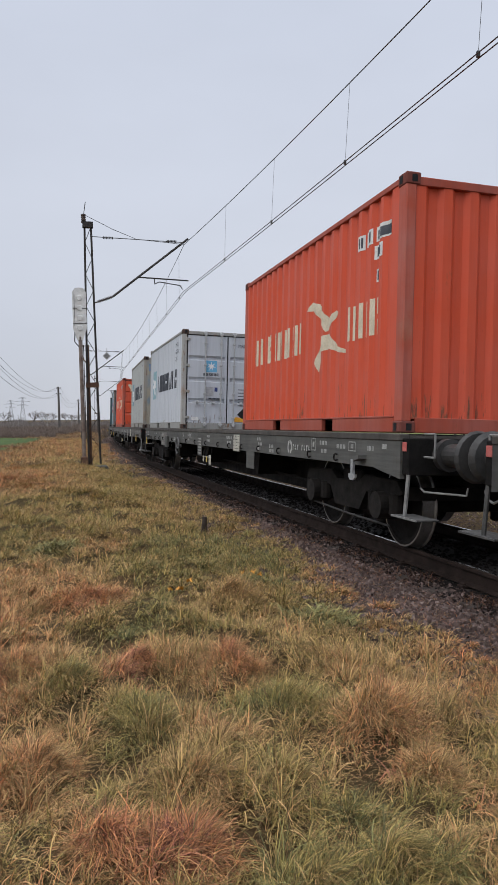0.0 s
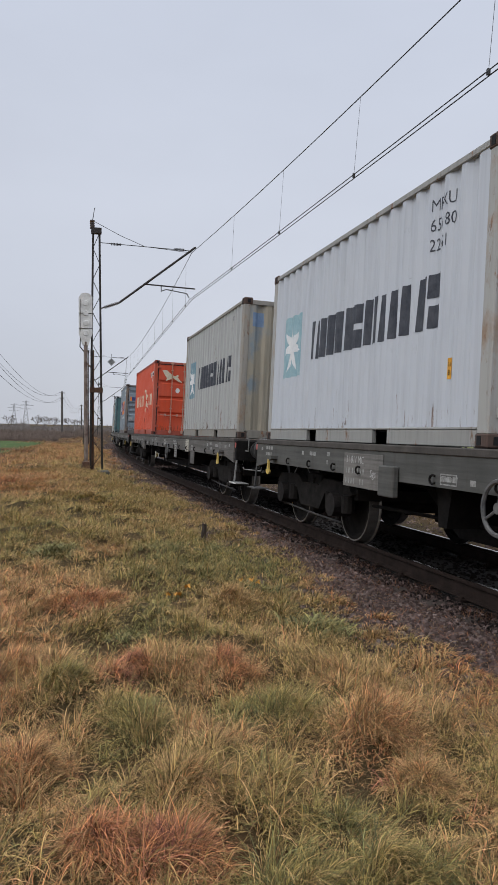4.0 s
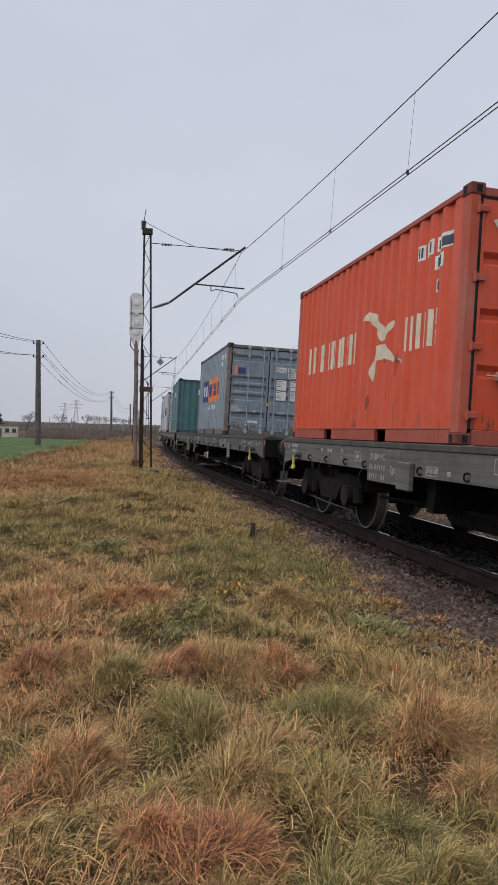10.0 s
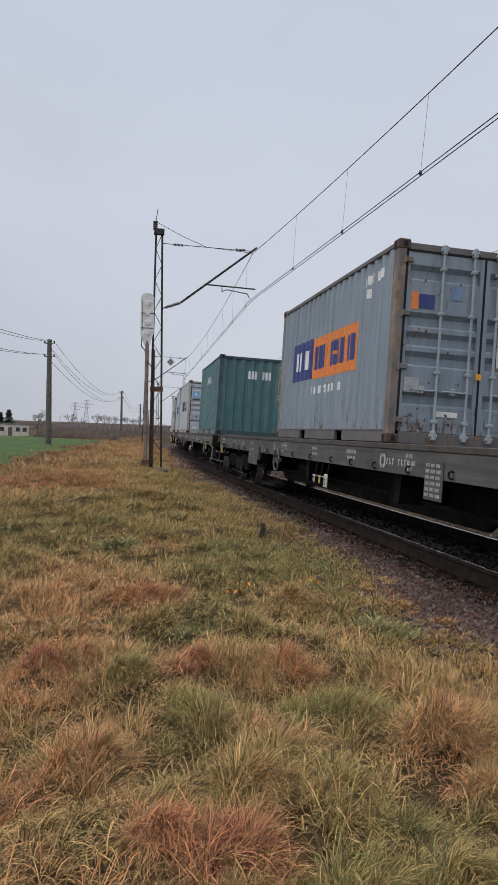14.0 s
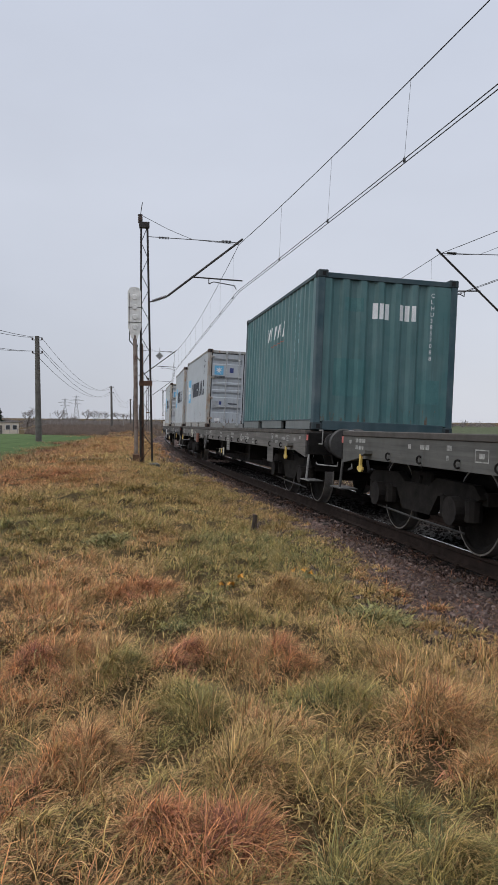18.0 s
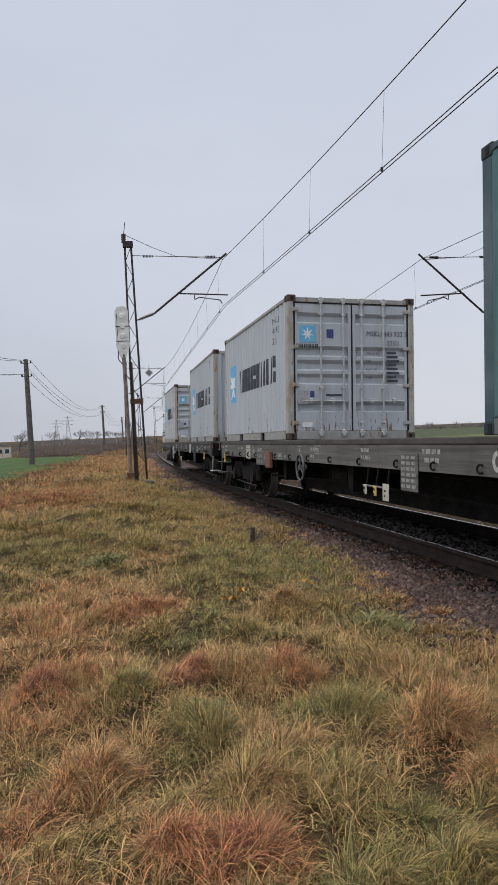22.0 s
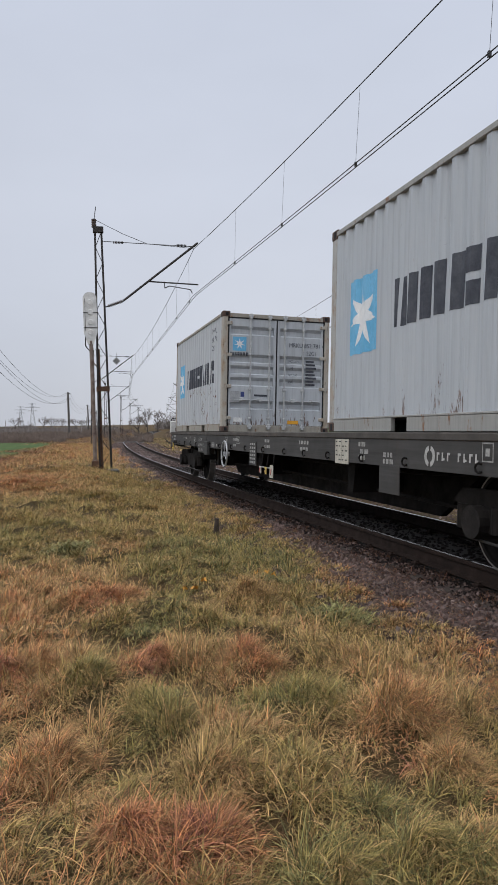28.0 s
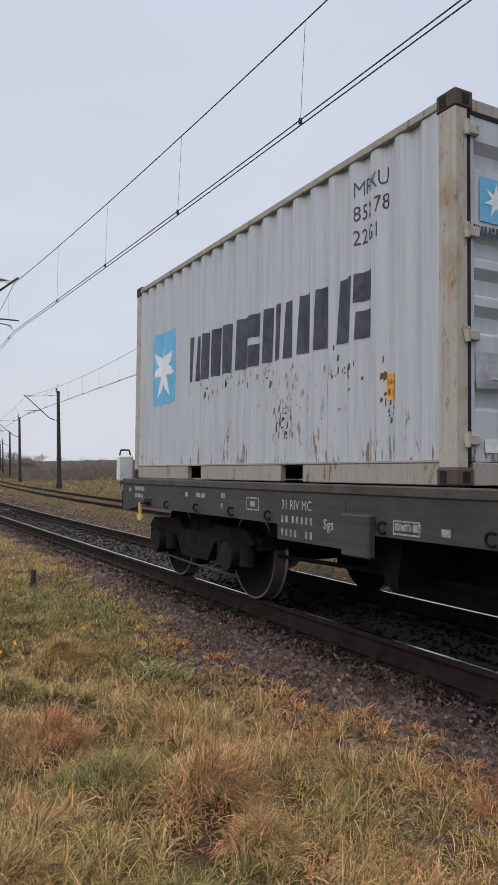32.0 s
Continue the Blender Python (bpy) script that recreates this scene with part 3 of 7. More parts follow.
def on_end(bm, lift=0.003):
    """The same for the plain corrugated end; shapes are drawn in y and z."""
    for y in EY[1:-1]:
        bmesh.ops.bisect_plane(bm, geom=bm.verts[:] + bm.edges[:] + bm.faces[:], plane_co=(0, y, 0), plane_no=(0, 1, 0))
    for v in bm.verts:
        v.co.x = L2 - 0.02 - float(np.interp(v.co.y, EY, ED)) + lift
    return bm


def poly(bm, pts):
    """A flat shape in x and z, facing -y."""
    bm.faces.new([bm.verts.new((x, 0, z)) for x, z in pts])
    return bm


def rect(bm, x0, z0, x1, z1, skew=0.0):
    return poly(bm, [(x0, z0), (x1, z0), (x1 + skew, z1), (x0 + skew, z1)])


def star(bm, cx, cz, r, n=7, inner=0.36):
    pts = []
    for i in range(2 * n):
        a = math.pi / 2 + i * math.pi / n
        q = r if i % 2 == 0 else r * inner
        pts.append((cx + q * math.cos(a), cz + q * math.sin(a)))
    c = bm.verts.new((cx, 0, cz))
    vs = [bm.verts.new((x, 0, z)) for x, z in pts]
    for i in range(2 * n):
        bm.faces.new((c, vs[i], vs[(i + 1) % (2 * n)]))
    return bm


def ink(bm, text, x, z, size, wide=1.0):
    """Written words as a flat shape in x and z."""
    cu = bpy.data.curves.new("writing", "FONT")
    cu.body, cu.size, cu.resolution_u = text, size, 2
    ob = bpy.data.objects.new("writing", cu)
    me = bpy.data.meshes.new_from_object(ob)
    tmp = bmesh.new()
    tmp.from_mesh(me)
    vs = [bm.verts.new((x + v.co.x * wide, 0, z + v.co.y)) for v in tmp.verts]
    tmp.verts.index_update()
    for f in tmp.faces:
        try:
            bm.faces.new([vs[v.index] for v in f.verts])
        except ValueError:
            pass
    tmp.free()
    bpy.data.objects.remove(ob)
    bpy.data.curves.remove(cu)
    bpy.data.meshes.remove(me)
    return bm


def rows_of_bars(bm, x, z, widths, h, gap):
    """Small unreadable writing: lines of plain bars."""
    for i, w in enumerate(widths):
        rect(bm, x, z - i * (h + gap) - h, x + w, z - i * (h + gap))
    return bm


def to_end(bm, x):
    """Turns a flat shape in x and z onto the plane of the doors, facing forward."""
    for v in bm.verts:
        v.co = Vector((x, v.co.x, v.co.z))
    return bm


def container(col, doors, post_rust, seed, label, mats):
    """A twenty-foot box. Its origin is the middle of its underside, its front is +x."""
    m, post, rail = mats["sheet"], mats["post"], mats["rail"]
    ob = empty("shipping_container", label=label, category="container", group="shipping containers on the train")
    # side sheets
    for sgn, nm in ((-1, "side_wall"), (1, "side_wall")):
        bm = B()
        lo, hi = [], []
        for x, d in PROFILE:
            y = sgn * (W2 - 0.012 - d)
            lo.append(bm.verts.new((x, y, 0.155)))
            hi.append(bm.verts.new((x, y, 2.515)))
        for i in range(len(lo) - 1):
            f = (lo[i], lo[i + 1], hi[i + 1], hi[i])
            bm.faces.new(f if sgn < 0 else f[::-1])
        part(nm, bm, m, ob)
    # rails
    for sgn in (-1, 1):
        y0, y1 = sorted((sgn * W2, sgn * (W2 - 0.06)))
        part("top_rail", box(B(), -2.87, 2.87, y0, y1, 2.505, 2.566, 0.006), rail, ob)
        for x0, x1 in ((-2.87, -1.22), (-0.86, 0.86), (1.22, 2.87)):
            part("sill_plate", box(B(), x0, x1, y0 + (0.004 if sgn < 0 else 0), y1 - (0.004 if sgn > 0 else 0), 0.002, 0.15, 0.006), rail, ob)
        part("bottom_rail", box(B(), -2.87, 2.87, y0, y1, 0.151, 0.172, 0.004), rail, ob)
    part("floor_pan", box(B(), -2.87, 2.87, -1.15, 1.15, 0.13, 0.17), M_BLACK, ob)
    bm = B()
    for i in range(21):
        x = -2.85 + i * 0.271
        box(bm, x, x + 0.271, -1.16, 1.16, 2.53, 2.555 if i % 2 else 2.545)
    part("roof", bm, m, ob)
    # corner posts and castings
    for sx in (-1, 1):
        for sy in (-1, 1):
            bm = B()
            x0, x1 = sorted((sx * (L2 - 0.004), sx * (L2 - 0.165)))
            y0, y1 = sorted((sy * (W2 - 0.004), sy * (W2 - 0.12)))
            box(bm, x0, x1, y0, y1, 0.11, 2.48, 0.012)
            part("corner_post", bm, post, ob)
            for z0, z1 in ((0.0, 0.118), (2.47, CH + 0.004)):
                bm = B()
                xx0, xx1 = sorted((sx * (L2 + 0.003), sx * (L2 - 0.178)))
                yy0, yy1 = sorted((sy * (W2 + 0.003), sy * (W2 - 0.162)))
                box(bm, xx0, xx1, yy0, yy1, z0, z1, 0.012)
                c = part("corner_casting", bm, mats["casting"], ob)
                zc = (z0 + z1) / 2
                bm = B()
                box(bm, sx * (L2 - 0.11) - 0.03, sx * (L2 - 0.11) + 0.03, sy * (W2 + 0.0045) - 0.002, sy * (W2 + 0.0045) + 0.002, zc - 0.04, zc + 0.04)
                part("twistlock_hole", bm, M_RUBBER, c)
                bm = B()
                box(bm, sx * (L2 + 0.0045) - 0.002, sx * (L2 + 0.0045) + 0.002, sy * (W2 - 0.09) - 0.03, sy * (W2 - 0.09) + 0.03, zc - 0.035, zc + 0.035)
                part("twistlock_hole", bm, M_RUBBER, c)
    # both ends: the one without doors is a corrugated sheet
    for sx in ((-1,) if doors else (1, -1)):
        bm = B()
        lo, hi = [], []
        for y, d in EPROFILE:
            x = sx * (L2 - 0.02 - d)
            lo.append(bm.verts.new((x, y, 0.14)))
            hi.append(bm.verts.new((x, y, 2.5)))
        for i in range(len(lo) - 1):
            f = (lo[i], lo[i + 1], hi[i + 1], hi[i])
            bm.faces.new(f if sx > 0 else f[::-1])
        part("end_wall", bm, mats.get("end", m), ob)
    for sx in (-1, 1):
        x0, x1 = sorted((sx * (L2 - 0.01), sx * (L2 - 0.1)))
        part("end_header", box(B(), x0, x1, -1.1, 1.1, 2.47, 2.556, 0.006), rail, ob)
        part("end_sill", box(B(), x0, x1, -1.055, 1.055, 0.002, 0.155, 0.006), rail, ob)
    if doors:
        door_end(ob, m, post, mats)
    return ob


def door_end(ob, m, post, mats):
    xf = L2 - 0.02
    if mats.get("door") == "ribs":
        zs, deep = [0.16], [0]
        for z in (0.72, 1.28, 1.84):
            zs += [z - 0.05, z - 0.02, z + 0.03, z + 0.085]
            deep += [0, 1, 1, 0]
        zs, deep = zs + [2.465], deep + [0]
    else:
        zs, deep = [0.16], [0]
        for z in (0.52, 1.02, 1.27, 1.52, 2.12):
            zs += [z - 0.03, z + 0.0, z + 0.10, z + 0.165]
            deep += [0, 1, 1, 0]
        zs, deep = zs + [2.465], deep + [0]
    for sgn in (-1, 1):
        y0, y1 = sorted((sgn * 0.012, sgn * 1.095))
        bm = B()
        ya, yb = y0 + 0.06, y1 - 0.06
        prev = None
        for z, d in zip(zs, deep):
            x = xf - 0.048 * d
            row = [bm.verts.new((x, ya, z)), bm.verts.new((x, yb, z))]
            if prev:
                bm.faces.new((prev[0], prev[1], row[1], row[0]))
            prev = row
        box(bm, xf - 0.05, xf + 0.003, y0, ya, 0.16, 2.465, 0.004)
        box(bm, xf - 0.05, xf + 0.003, yb, y1, 0.16, 2.465, 0.004)
        leaf = part("door", bm, m, ob)
        for yb2 in (sgn * 0.175, sgn * 0.60):
            rod = part("locking_bar", tube(B(), (xf + 0.045, yb2, 0.09), (xf + 0.045, yb2, 2.54), 0.018, 10), mats["bar"], leaf)
            for z in (0.12, 2.5):
                bm = box(B(), xf + 0.0, xf + 0.07, yb2 - 0.032, yb2 + 0.032, z - 0.06, z + 0.06, 0.01)
                tube(bm, (xf + 0.04, yb2 - 0.05, z), (xf + 0.04, yb2 + 0.05, z), 0.026, 8)
                part("cam_keeper", bm, mats["bar"], rod)
            for z in (0.3, 0.93, 1.68, 2.25):
                part("bar_bracket", box(B(), xf, xf + 0.068, yb2 - 0.036, yb2 + 0.036, z - 0.022, z + 0.022, 0.006), mats["bar"], rod)
            d = -1 if yb2 * sgn < 0.5 else 1
            d = -1 if sgn < 0 else 1
            zh = 0.70
            bm = bar(B(), [(xf + 0.05, yb2, zh), (xf + 0.07, yb2 + d * 0.08, zh - 0.012), (xf + 0.07, yb2 + d * 0.36, zh - 0.005)], 0.012)
            box(bm, xf, xf + 0.07, yb2 + d * 0.2 - 0.03, yb2 + d * 0.2 + 0.03, zh - 0.05, zh + 0.04, 0.008)
            part("door_handle", bm, mats["bar"], rod)
        for z in (0.3, 0.98, 1.66, 2.34):
            bm = B()
            box(bm, xf - 0.01, xf + 0.034, sgn * 1.07 - 0.075, sgn * 1.07 + 0.06, z - 0.035, z + 0.035, 0.008)
            tube(bm, (xf + 0.03, sgn * 1.125, z - 0.05), (xf + 0.03, sgn * 1.125, z + 0.05), 0.018, 8)
            part("hinge", bm, mats["hinge"], leaf)
        part("door_seal", box(B(), xf - 0.03, xf + 0.008, *sorted((sgn * 1.072, sgn * 1.108)), 0.16, 2.475), M_RUBBER, leaf)
    part("centre_seal", box(B(), xf - 0.04, xf + 0.010, -0.0118, 0.0118, 0.16, 2.465), M_RUBBER, ob)
    part("top_seal", box(B(), xf - 0.03, xf + 0.006, -1.07, 1.07, 2.446, 2.4748), M_RUBBER, ob)


def wordmark(ob, mat, x, z, h, n, step, bend, skew=0.0, slim=1.0):
    """A name of n signs: each a plain block of upright or level bars."""
    for i in range(n):
        x0, w = x + i * step, step * 0.86
        if i % 3 == 0:
            bars = [(k * 0.36, 0, k * 0.36 + 0.27 * slim, 1) for k in range(3)]
        elif i % 3 == 1:
            bars = [(0.06, 0, 0.06 + 0.34 * slim, 1), (0.58, 0, 0.58 + 0.34 * slim, 1)]
        else:
            bars = [(0.06, 0, 0.06 + 0.36 * slim, 1), (0.52, 0.56, 0.52 + 0.42 * slim, 1), (0.56, 0, 0.56 + 0.36 * slim, 0.42)]
        for a0, b0, a1, b1 in bars:
            part("name_bar", bend(rect(B(), x0 + a0 * w, z + b0 * h, x0 + a1 * w, z + b1 * h, skew * (b1 - b0))), mat, ob)


def sill_paint(name, a, b, worn):
    """Old grey wagon paint with dust and level streaks of dirt."""
    m, nt, p = nodes_of(name)
    c = ramp(nt, noise_tex(nt, 1.1, 6, 0.65), [(0.3, a), (0.7, b)])
    st = noise_tex(nt, 1.0, 7, 0.75, stretch=(0.5, 2, 17))
    c = mix(nt, 1.0, c, ramp(nt, st, [(0.33, g3(1 - worn)), (0.5, g3(1.0)), (0.68, g3(1 + 0.8 * worn))]), "MULTIPLY")
    dn = noise_tex(nt, 1.0, 6, 0.75, stretch=(7, 7, 0.8))
    c = mix(nt, ramp(nt, dn, [(0.55, g3(0)), (0.75, g3(0.55))]), c, (0.055, 0.044, 0.036))
    sp = noise_tex(nt, 24, 5, 0.75)
    c = mix(nt, ramp(nt, sp, [(0.62, g3(0)), (0.72, g3(0.5))]), c, (0.03, 0.024, 0.02))
    nt.links.new(c, p.inputs["Base Color"])
    p.inputs["Roughness"].default_value = 0.8
    p.inputs["Specular IOR Level"].default_value = 0.35
    bump(nt, p, sp, 0.3, 0.004)
    return m


M_SILL = sill_paint("grey_wagon_paint", (0.056, 0.057, 0.053), (0.105, 0.104, 0.097), 0.32)
M_SILLWORN = sill_paint("bleached_wagon_paint", (0.12, 0.114, 0.106), (0.2, 0.19, 0.176), 0.5)
M_SILLHALF = sill_paint("half_bleached_wagon_paint", (0.078, 0.075, 0.07), (0.14, 0.133, 0.124), 0.42)
M_SILLDARK = sill_paint("dark_wagon_paint", (0.034, 0.034, 0.033), (0.066, 0.064, 0.062), 0.28)
M_DECK = surface("dark_deck", (0.04, 0.036, 0.032), (0.08, 0.071, 0.063), 3, 0.9)
# grime taken almost to black, with the shade below the wagon painted in
M_BOGIE = surface("shaded_bogie_grime", (0.006, 0.0055, 0.005), (0.018, 0.0155, 0.014), 6, 0.95)
M_TREAD = surface("wheel_rim", (0.2, 0.19, 0.18), (0.34, 0.32, 0.3), 6, 0.4, 0.8)
M_STENCIL = surface("white_stencil", (0.3, 0.3, 0.29), (0.52, 0.52, 0.5), 14, 0.85)
M_FAINT = surface("worn_stencil", (0.13, 0.13, 0.125), (0.42, 0.42, 0.4), 18, 0.85)

M_BUFFER = surface("greasy_buffer_steel", (0.014, 0.014, 0.014), (0.045, 0.043, 0.041), 5, 0.6)
M_RIM = surface("worn_grey_rim", (0.05, 0.05, 0.05), (0.14, 0.14, 0.138), 9, 0.7)
M_STEPDARK = surface("grimy_step", (0.03, 0.03, 0.029), (0.085, 0.083, 0.08), 9, 0.85)
M_STEPGREY = surface("scuffed_grey_paint", (0.1, 0.1, 0.097), (0.26, 0.26, 0.25), 9, 0.7)
M_LABELW = surface("cream_table_paint", (0.36, 0.34, 0.28), (0.52, 0.5, 0.43), 8, 0.7)
M_REDW = surface("faded_red_paint", (0.4, 0.08, 0.07), (0.5, 0.14, 0.12), 12, 0.6)
# dusty colour lowered as well, to hold the shade under the sill
M_AXLE = surface("shaded_dusty_axle_box", (0.009, 0.008, 0.008), (0.024, 0.021, 0.019), 6, 0.95)
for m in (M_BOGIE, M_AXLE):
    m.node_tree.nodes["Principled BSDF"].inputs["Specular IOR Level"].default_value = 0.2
SILL_Y, SILL_TOP, SILL_LOW, END_X, PIVOT = 1.31, 1.245, 0.885, 9.35, 7.5


def flat_side(bm, y):
    for v in bm.verts:
        v.co.y = y
    return bm


def wheelset_mesh():
    bm = B()
    prof = [(0.0, 0.09), (0.06, 0.09), (0.06, 0.16), (0.03, 0.36), (0.05, 0.395), (0.075, 0.4), (0.075, 0.437), (0.075, 0.455), (-0.05, 0.462), (-0.062, 0.485), (-0.075, 0.48), (-0.07, 0.40), (-0.03, 0.37), (-0.01, 0.16), (-0.06, 0.15), (-0.06, 0.09)]
    n = 28
    for sy in (-1, 1):
        rings = []
        for off, r in prof:
            rings.append([bm.verts.new((r * math.cos(i * math.tau / n), sy * (0.75 + off), r * math.sin(i * math.tau / n))) for i in range(n)])
        for a, b in zip(rings, rings[1:]):
            for i in range(n):
                bm.faces.new((a[i], a[(i + 1) % n], b[(i + 1) % n], b[i]))
        # bolts on the hub face show the turning
        for k in range(3):
            a = k * math.tau / 3
            box(bm, 0.1 * math.cos(a) - 0.018, 0.1 * math.cos(a) + 0.018, sy * 0.81 - 0.012, sy * 0.81 + 0.012, 0.1 * math.sin(a) - 0.018, 0.1 * math.sin(a) + 0.018)
    tube(bm, (0, -0.95, 0), (0, 0.95, 0), 0.085, 14)
    bmesh.ops.recalc_face_normals(bm, faces=bm.faces[:])
    me = mesh_of("wheelset", bm)
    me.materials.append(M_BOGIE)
    me.materials.append(M_TREAD)
    for p in me.polygons:
        c = p.center
        r = math.hypot(c.x, c.z)
        if 0.438 < r < 0.49:
            p.material_index = 1
    return me


def bogie_frame(bm):
    for sy in (-1, 1):
        y0, y1 = sorted((sy * 0.96, sy * 1.06))
        prism(bm, [(-1.45, 0.62), (-1.3, 0.74), (-0.5, 0.76), (-0.32, 0.66), (0.32, 0.66), (0.5, 0.76), (1.3, 0.74), (1.45, 0.62), (1.3, 0.57), (0.55, 0.57), (0.36, 0.34), (-0.36, 0.34), (-0.55, 0.57), (-1.3, 0.57)], y0, y1)
        for sx in (-1, 1):
            for dx in (-0.27, 0.27):
                tube(bm, (sx * 1.0 + dx, sy * 1.03, 0.38), (sx * 1.0 + dx, sy * 1.03, 0.6), 0.085, 10)
        bar(bm, [(-0.1, sy * 0.98, 0.4), (0.02, sy * 1.0, 0.75)], 0.03, 6)
    box(bm, -0.28, 0.28, -1.0, 1.0, 0.42, 0.8, 0.02)
    for sx in (-1, 1):
        box(bm, sx * 1.42 - 0.05, sx * 1.42 + 0.05, -1.0, 1.0, 0.55, 0.68)
        for sy in (-1, 1):
            box(bm, sx * 0.46 - 0.05, sx * 0.46 + 0.05, sy * 0.75 - 0.09, sy * 0.75 + 0.09, 0.2, 0.56, 0.02)
    return bm


def stencil(w, x, z, widths, h=0.055, gap=0.03, y=None):
    bm = B()
    xx = x
    for ww in widths:
        rect(bm, xx, z, xx + ww, z + h)
        xx += ww + gap
    tagged(part("stencil_writing", flat_side(bm, -SILL_Y - 0.004 if y is None else y), M_FAINT, w), kind="stuff")


def framed(w, x, z, wd, h, t=0.012):
    bm = B()
    for a, b, c, d in ((0, 0, wd, t), (0, h - t, wd, h), (0, t, t, h - t), (wd - t, t, wd, h - t), (wd * 0.3, h * 0.3, wd * 0.7, h * 0.7)):
        rect(bm, x + a, z + b, x + c, z + d)
    tagged(part("stencil_frame", flat_side(bm, -SILL_Y - 0.004), M_FAINT, w), kind="stuff")


M_BROWNBOX = surface("red_brown_box", (0.12, 0.05, 0.034), (0.2, 0.085, 0.055), 6, 0.7)


def make_wagon(panel=-5.17, panel_low=0.755, lever=0.43, wheel=-2.08, table=-0.35, white=3.71, plate=4.96, op=6.04, coat=None, board=None, step=None, hook=None, rim=None, wheel_r=0.205, big=2, red=False, docs=None, last=False, bare=False):
    step, edge, hook = step or M_STEPDARK, M_WHITE if step else M_STEPGREY, hook or M_YELLOW
    M_SILL = coat or M_SILLDARK
    w = empty("flat_wagon", label="grey four-axle flat wagon for containers, grimy and stencilled", category="railway wagon", group="flat wagons of the train")
    for sy in (-1, 1):
        y0, y1 = sorted((sy * SILL_Y, sy * (SILL_Y - 0.05)))
        bm = prism(B(), [(-END_X, 0.80), (-END_X + 0.45, 0.86), (-END_X + 0.6, SILL_LOW), (END_X - 0.6, SILL_LOW), (END_X - 0.45, 0.86), (END_X, 0.80), (END_X, 1.165), (-END_X, 1.165)], y0, y1)
        yf0, yf1 = sorted((sy * (SILL_Y - 0.05), sy * (SILL_Y - 0.16)))
        box(bm, -END_X + 0.6, END_X - 0.6, yf0, yf1, SILL_LOW + 0.002, SILL_LOW + 0.03)
        part("side_sill", bm, M_SILL, w)
        ya, yb = sorted((sy * (SILL_Y + 0.012), sy * (SILL_Y - 0.09)))
        part("deck_edge", box(B(), -END_X, END_X, ya, yb, 1.167, SILL_TOP - 0.004, 0.01), M_DECK, w, "worn dark deck edging")
        for x in (-7.69, -6.85, -6.02, -5.3, -3.7, -2.71, -1.67, -0.6, 0.55, 1.7, 2.6, 3.5, 4.55, 5.6, 6.9, 7.8):
            pts = [(x + 0.04 * math.cos(a), sy * (SILL_Y + 0.012 + 0.03 * math.sin(a / 2)), SILL_LOW + 0.065 + 0.04 * math.sin(a)) for a in np.linspace(0.9, 5.4, 7)]
            part("rope_hook", bar(B(), pts, 0.011, 5), M_BLACK, w)
    for i in range(38):
        x = -END_X + i * (2 * END_X / 38)
        part("deck_plank", box(B(), x + 0.004, x + 2 * END_X / 38 - 0.004, -SILL_Y + 0.1, SILL_Y - 0.1, SILL_TOP - 0.06, SILL_TOP - 0.016 - 0.004 * (i % 3)), M_DECK, w)
    for sy in (-1, 1):
        y0, y1 = sorted((sy * 0.34, sy * 0.42))
        part("centre_girder", prism(B(), [(-5.5, 0.8), (-4.7, 0.3), (4.7, 0.3), (5.5, 0.8), (9.3, 0.7), (9.3, 1.17), (-9.3, 1.17), (-9.3, 0.7)], y0, y1), M_BLACK, w)
    for x in (-5.2, -3.0, -1.0, 1.0, 3.0, 5.2):
        part("cross_member", box(B(), x - 0.05, x + 0.05, -1.2, 1.2, 0.9, 1.17), M_BLACK, w)
    part("brake_cylinder", tube(B(), (-1.9, -0.68, 0.66), (-1.2, -0.68, 0.66), 0.19, 16), M_BLACK, w)
    part("air_reservoir", tube(B(), (0.6, 0.7, 0.66), (1.9, 0.7, 0.66), 0.2, 16), M_BLACK, w)
    part("brake_rod", bar(B(), [(-6.0, -0.8, 0.5), (-2.0, -0.68, 0.56), (2.0, -0.76, 0.56), (6.0, -0.8, 0.5)], 0.022), M_BLACK, w)
    part("air_pipe", bar(B(), [(-8.9, -0.6, 0.92), (-4.5, -0.62, 0.78), (4.5, -0.62, 0.78), (8.9, -0.6, 0.92)], 0.018), M_BLACK, w)
    for x in (-3.9, -0.4, 3.7):
        part("cross_truss", prism(B(), [(x - 0.14, 0.9), (x + 0.14, 0.9), (x + 0.07, 0.5), (x - 0.07, 0.5)], -1.1, 1.1), M_BLACK, w)
    # load table hanging below the sill, number panel, boxes
    part("load_table_board", box(B(), table, table + 0.43, -SILL_Y - 0.014, -SILL_Y - 0.004, 0.66, 1.07, 0.003), M_SILL, w)
    for i in range(6):
        stencil(w, table + 0.03, 1.01 - i * 0.063, [0.09, 0.09 + 0.02 * (i % 2), 0.1], 0.036, 0.03, -SILL_Y - 0.018)
    part("number_panel", box(B(), panel, panel + 1.0, -SILL_Y - 0.006, -SILL_Y - 0.001, panel_low, 1.13, 0.002), board or M_SILL, w)
    bm = ink(B(), "31 RIV MC", panel + 0.07, 1.02, 0.115, 0.92)
    ink(bm, "Sgs", panel + 0.71, 0.89, 0.115)
    tagged(part("wagon_class_writing", flat_side(bm, -SILL_Y - 0.0095), M_STENCIL, w), kind="stuff")
    bm = B()
    for i in range(7):
        rows_of_bars(bm, panel + 0.07 + i * 0.07 + 0.03 * (i > 1), 0.965, [0.034], 0.06, 0)
        if i != 4:
            rows_of_bars(bm, panel + 0.07 + i * 0.07 + 0.03 * (i > 3), 0.85, [0.034], 0.06, 0)
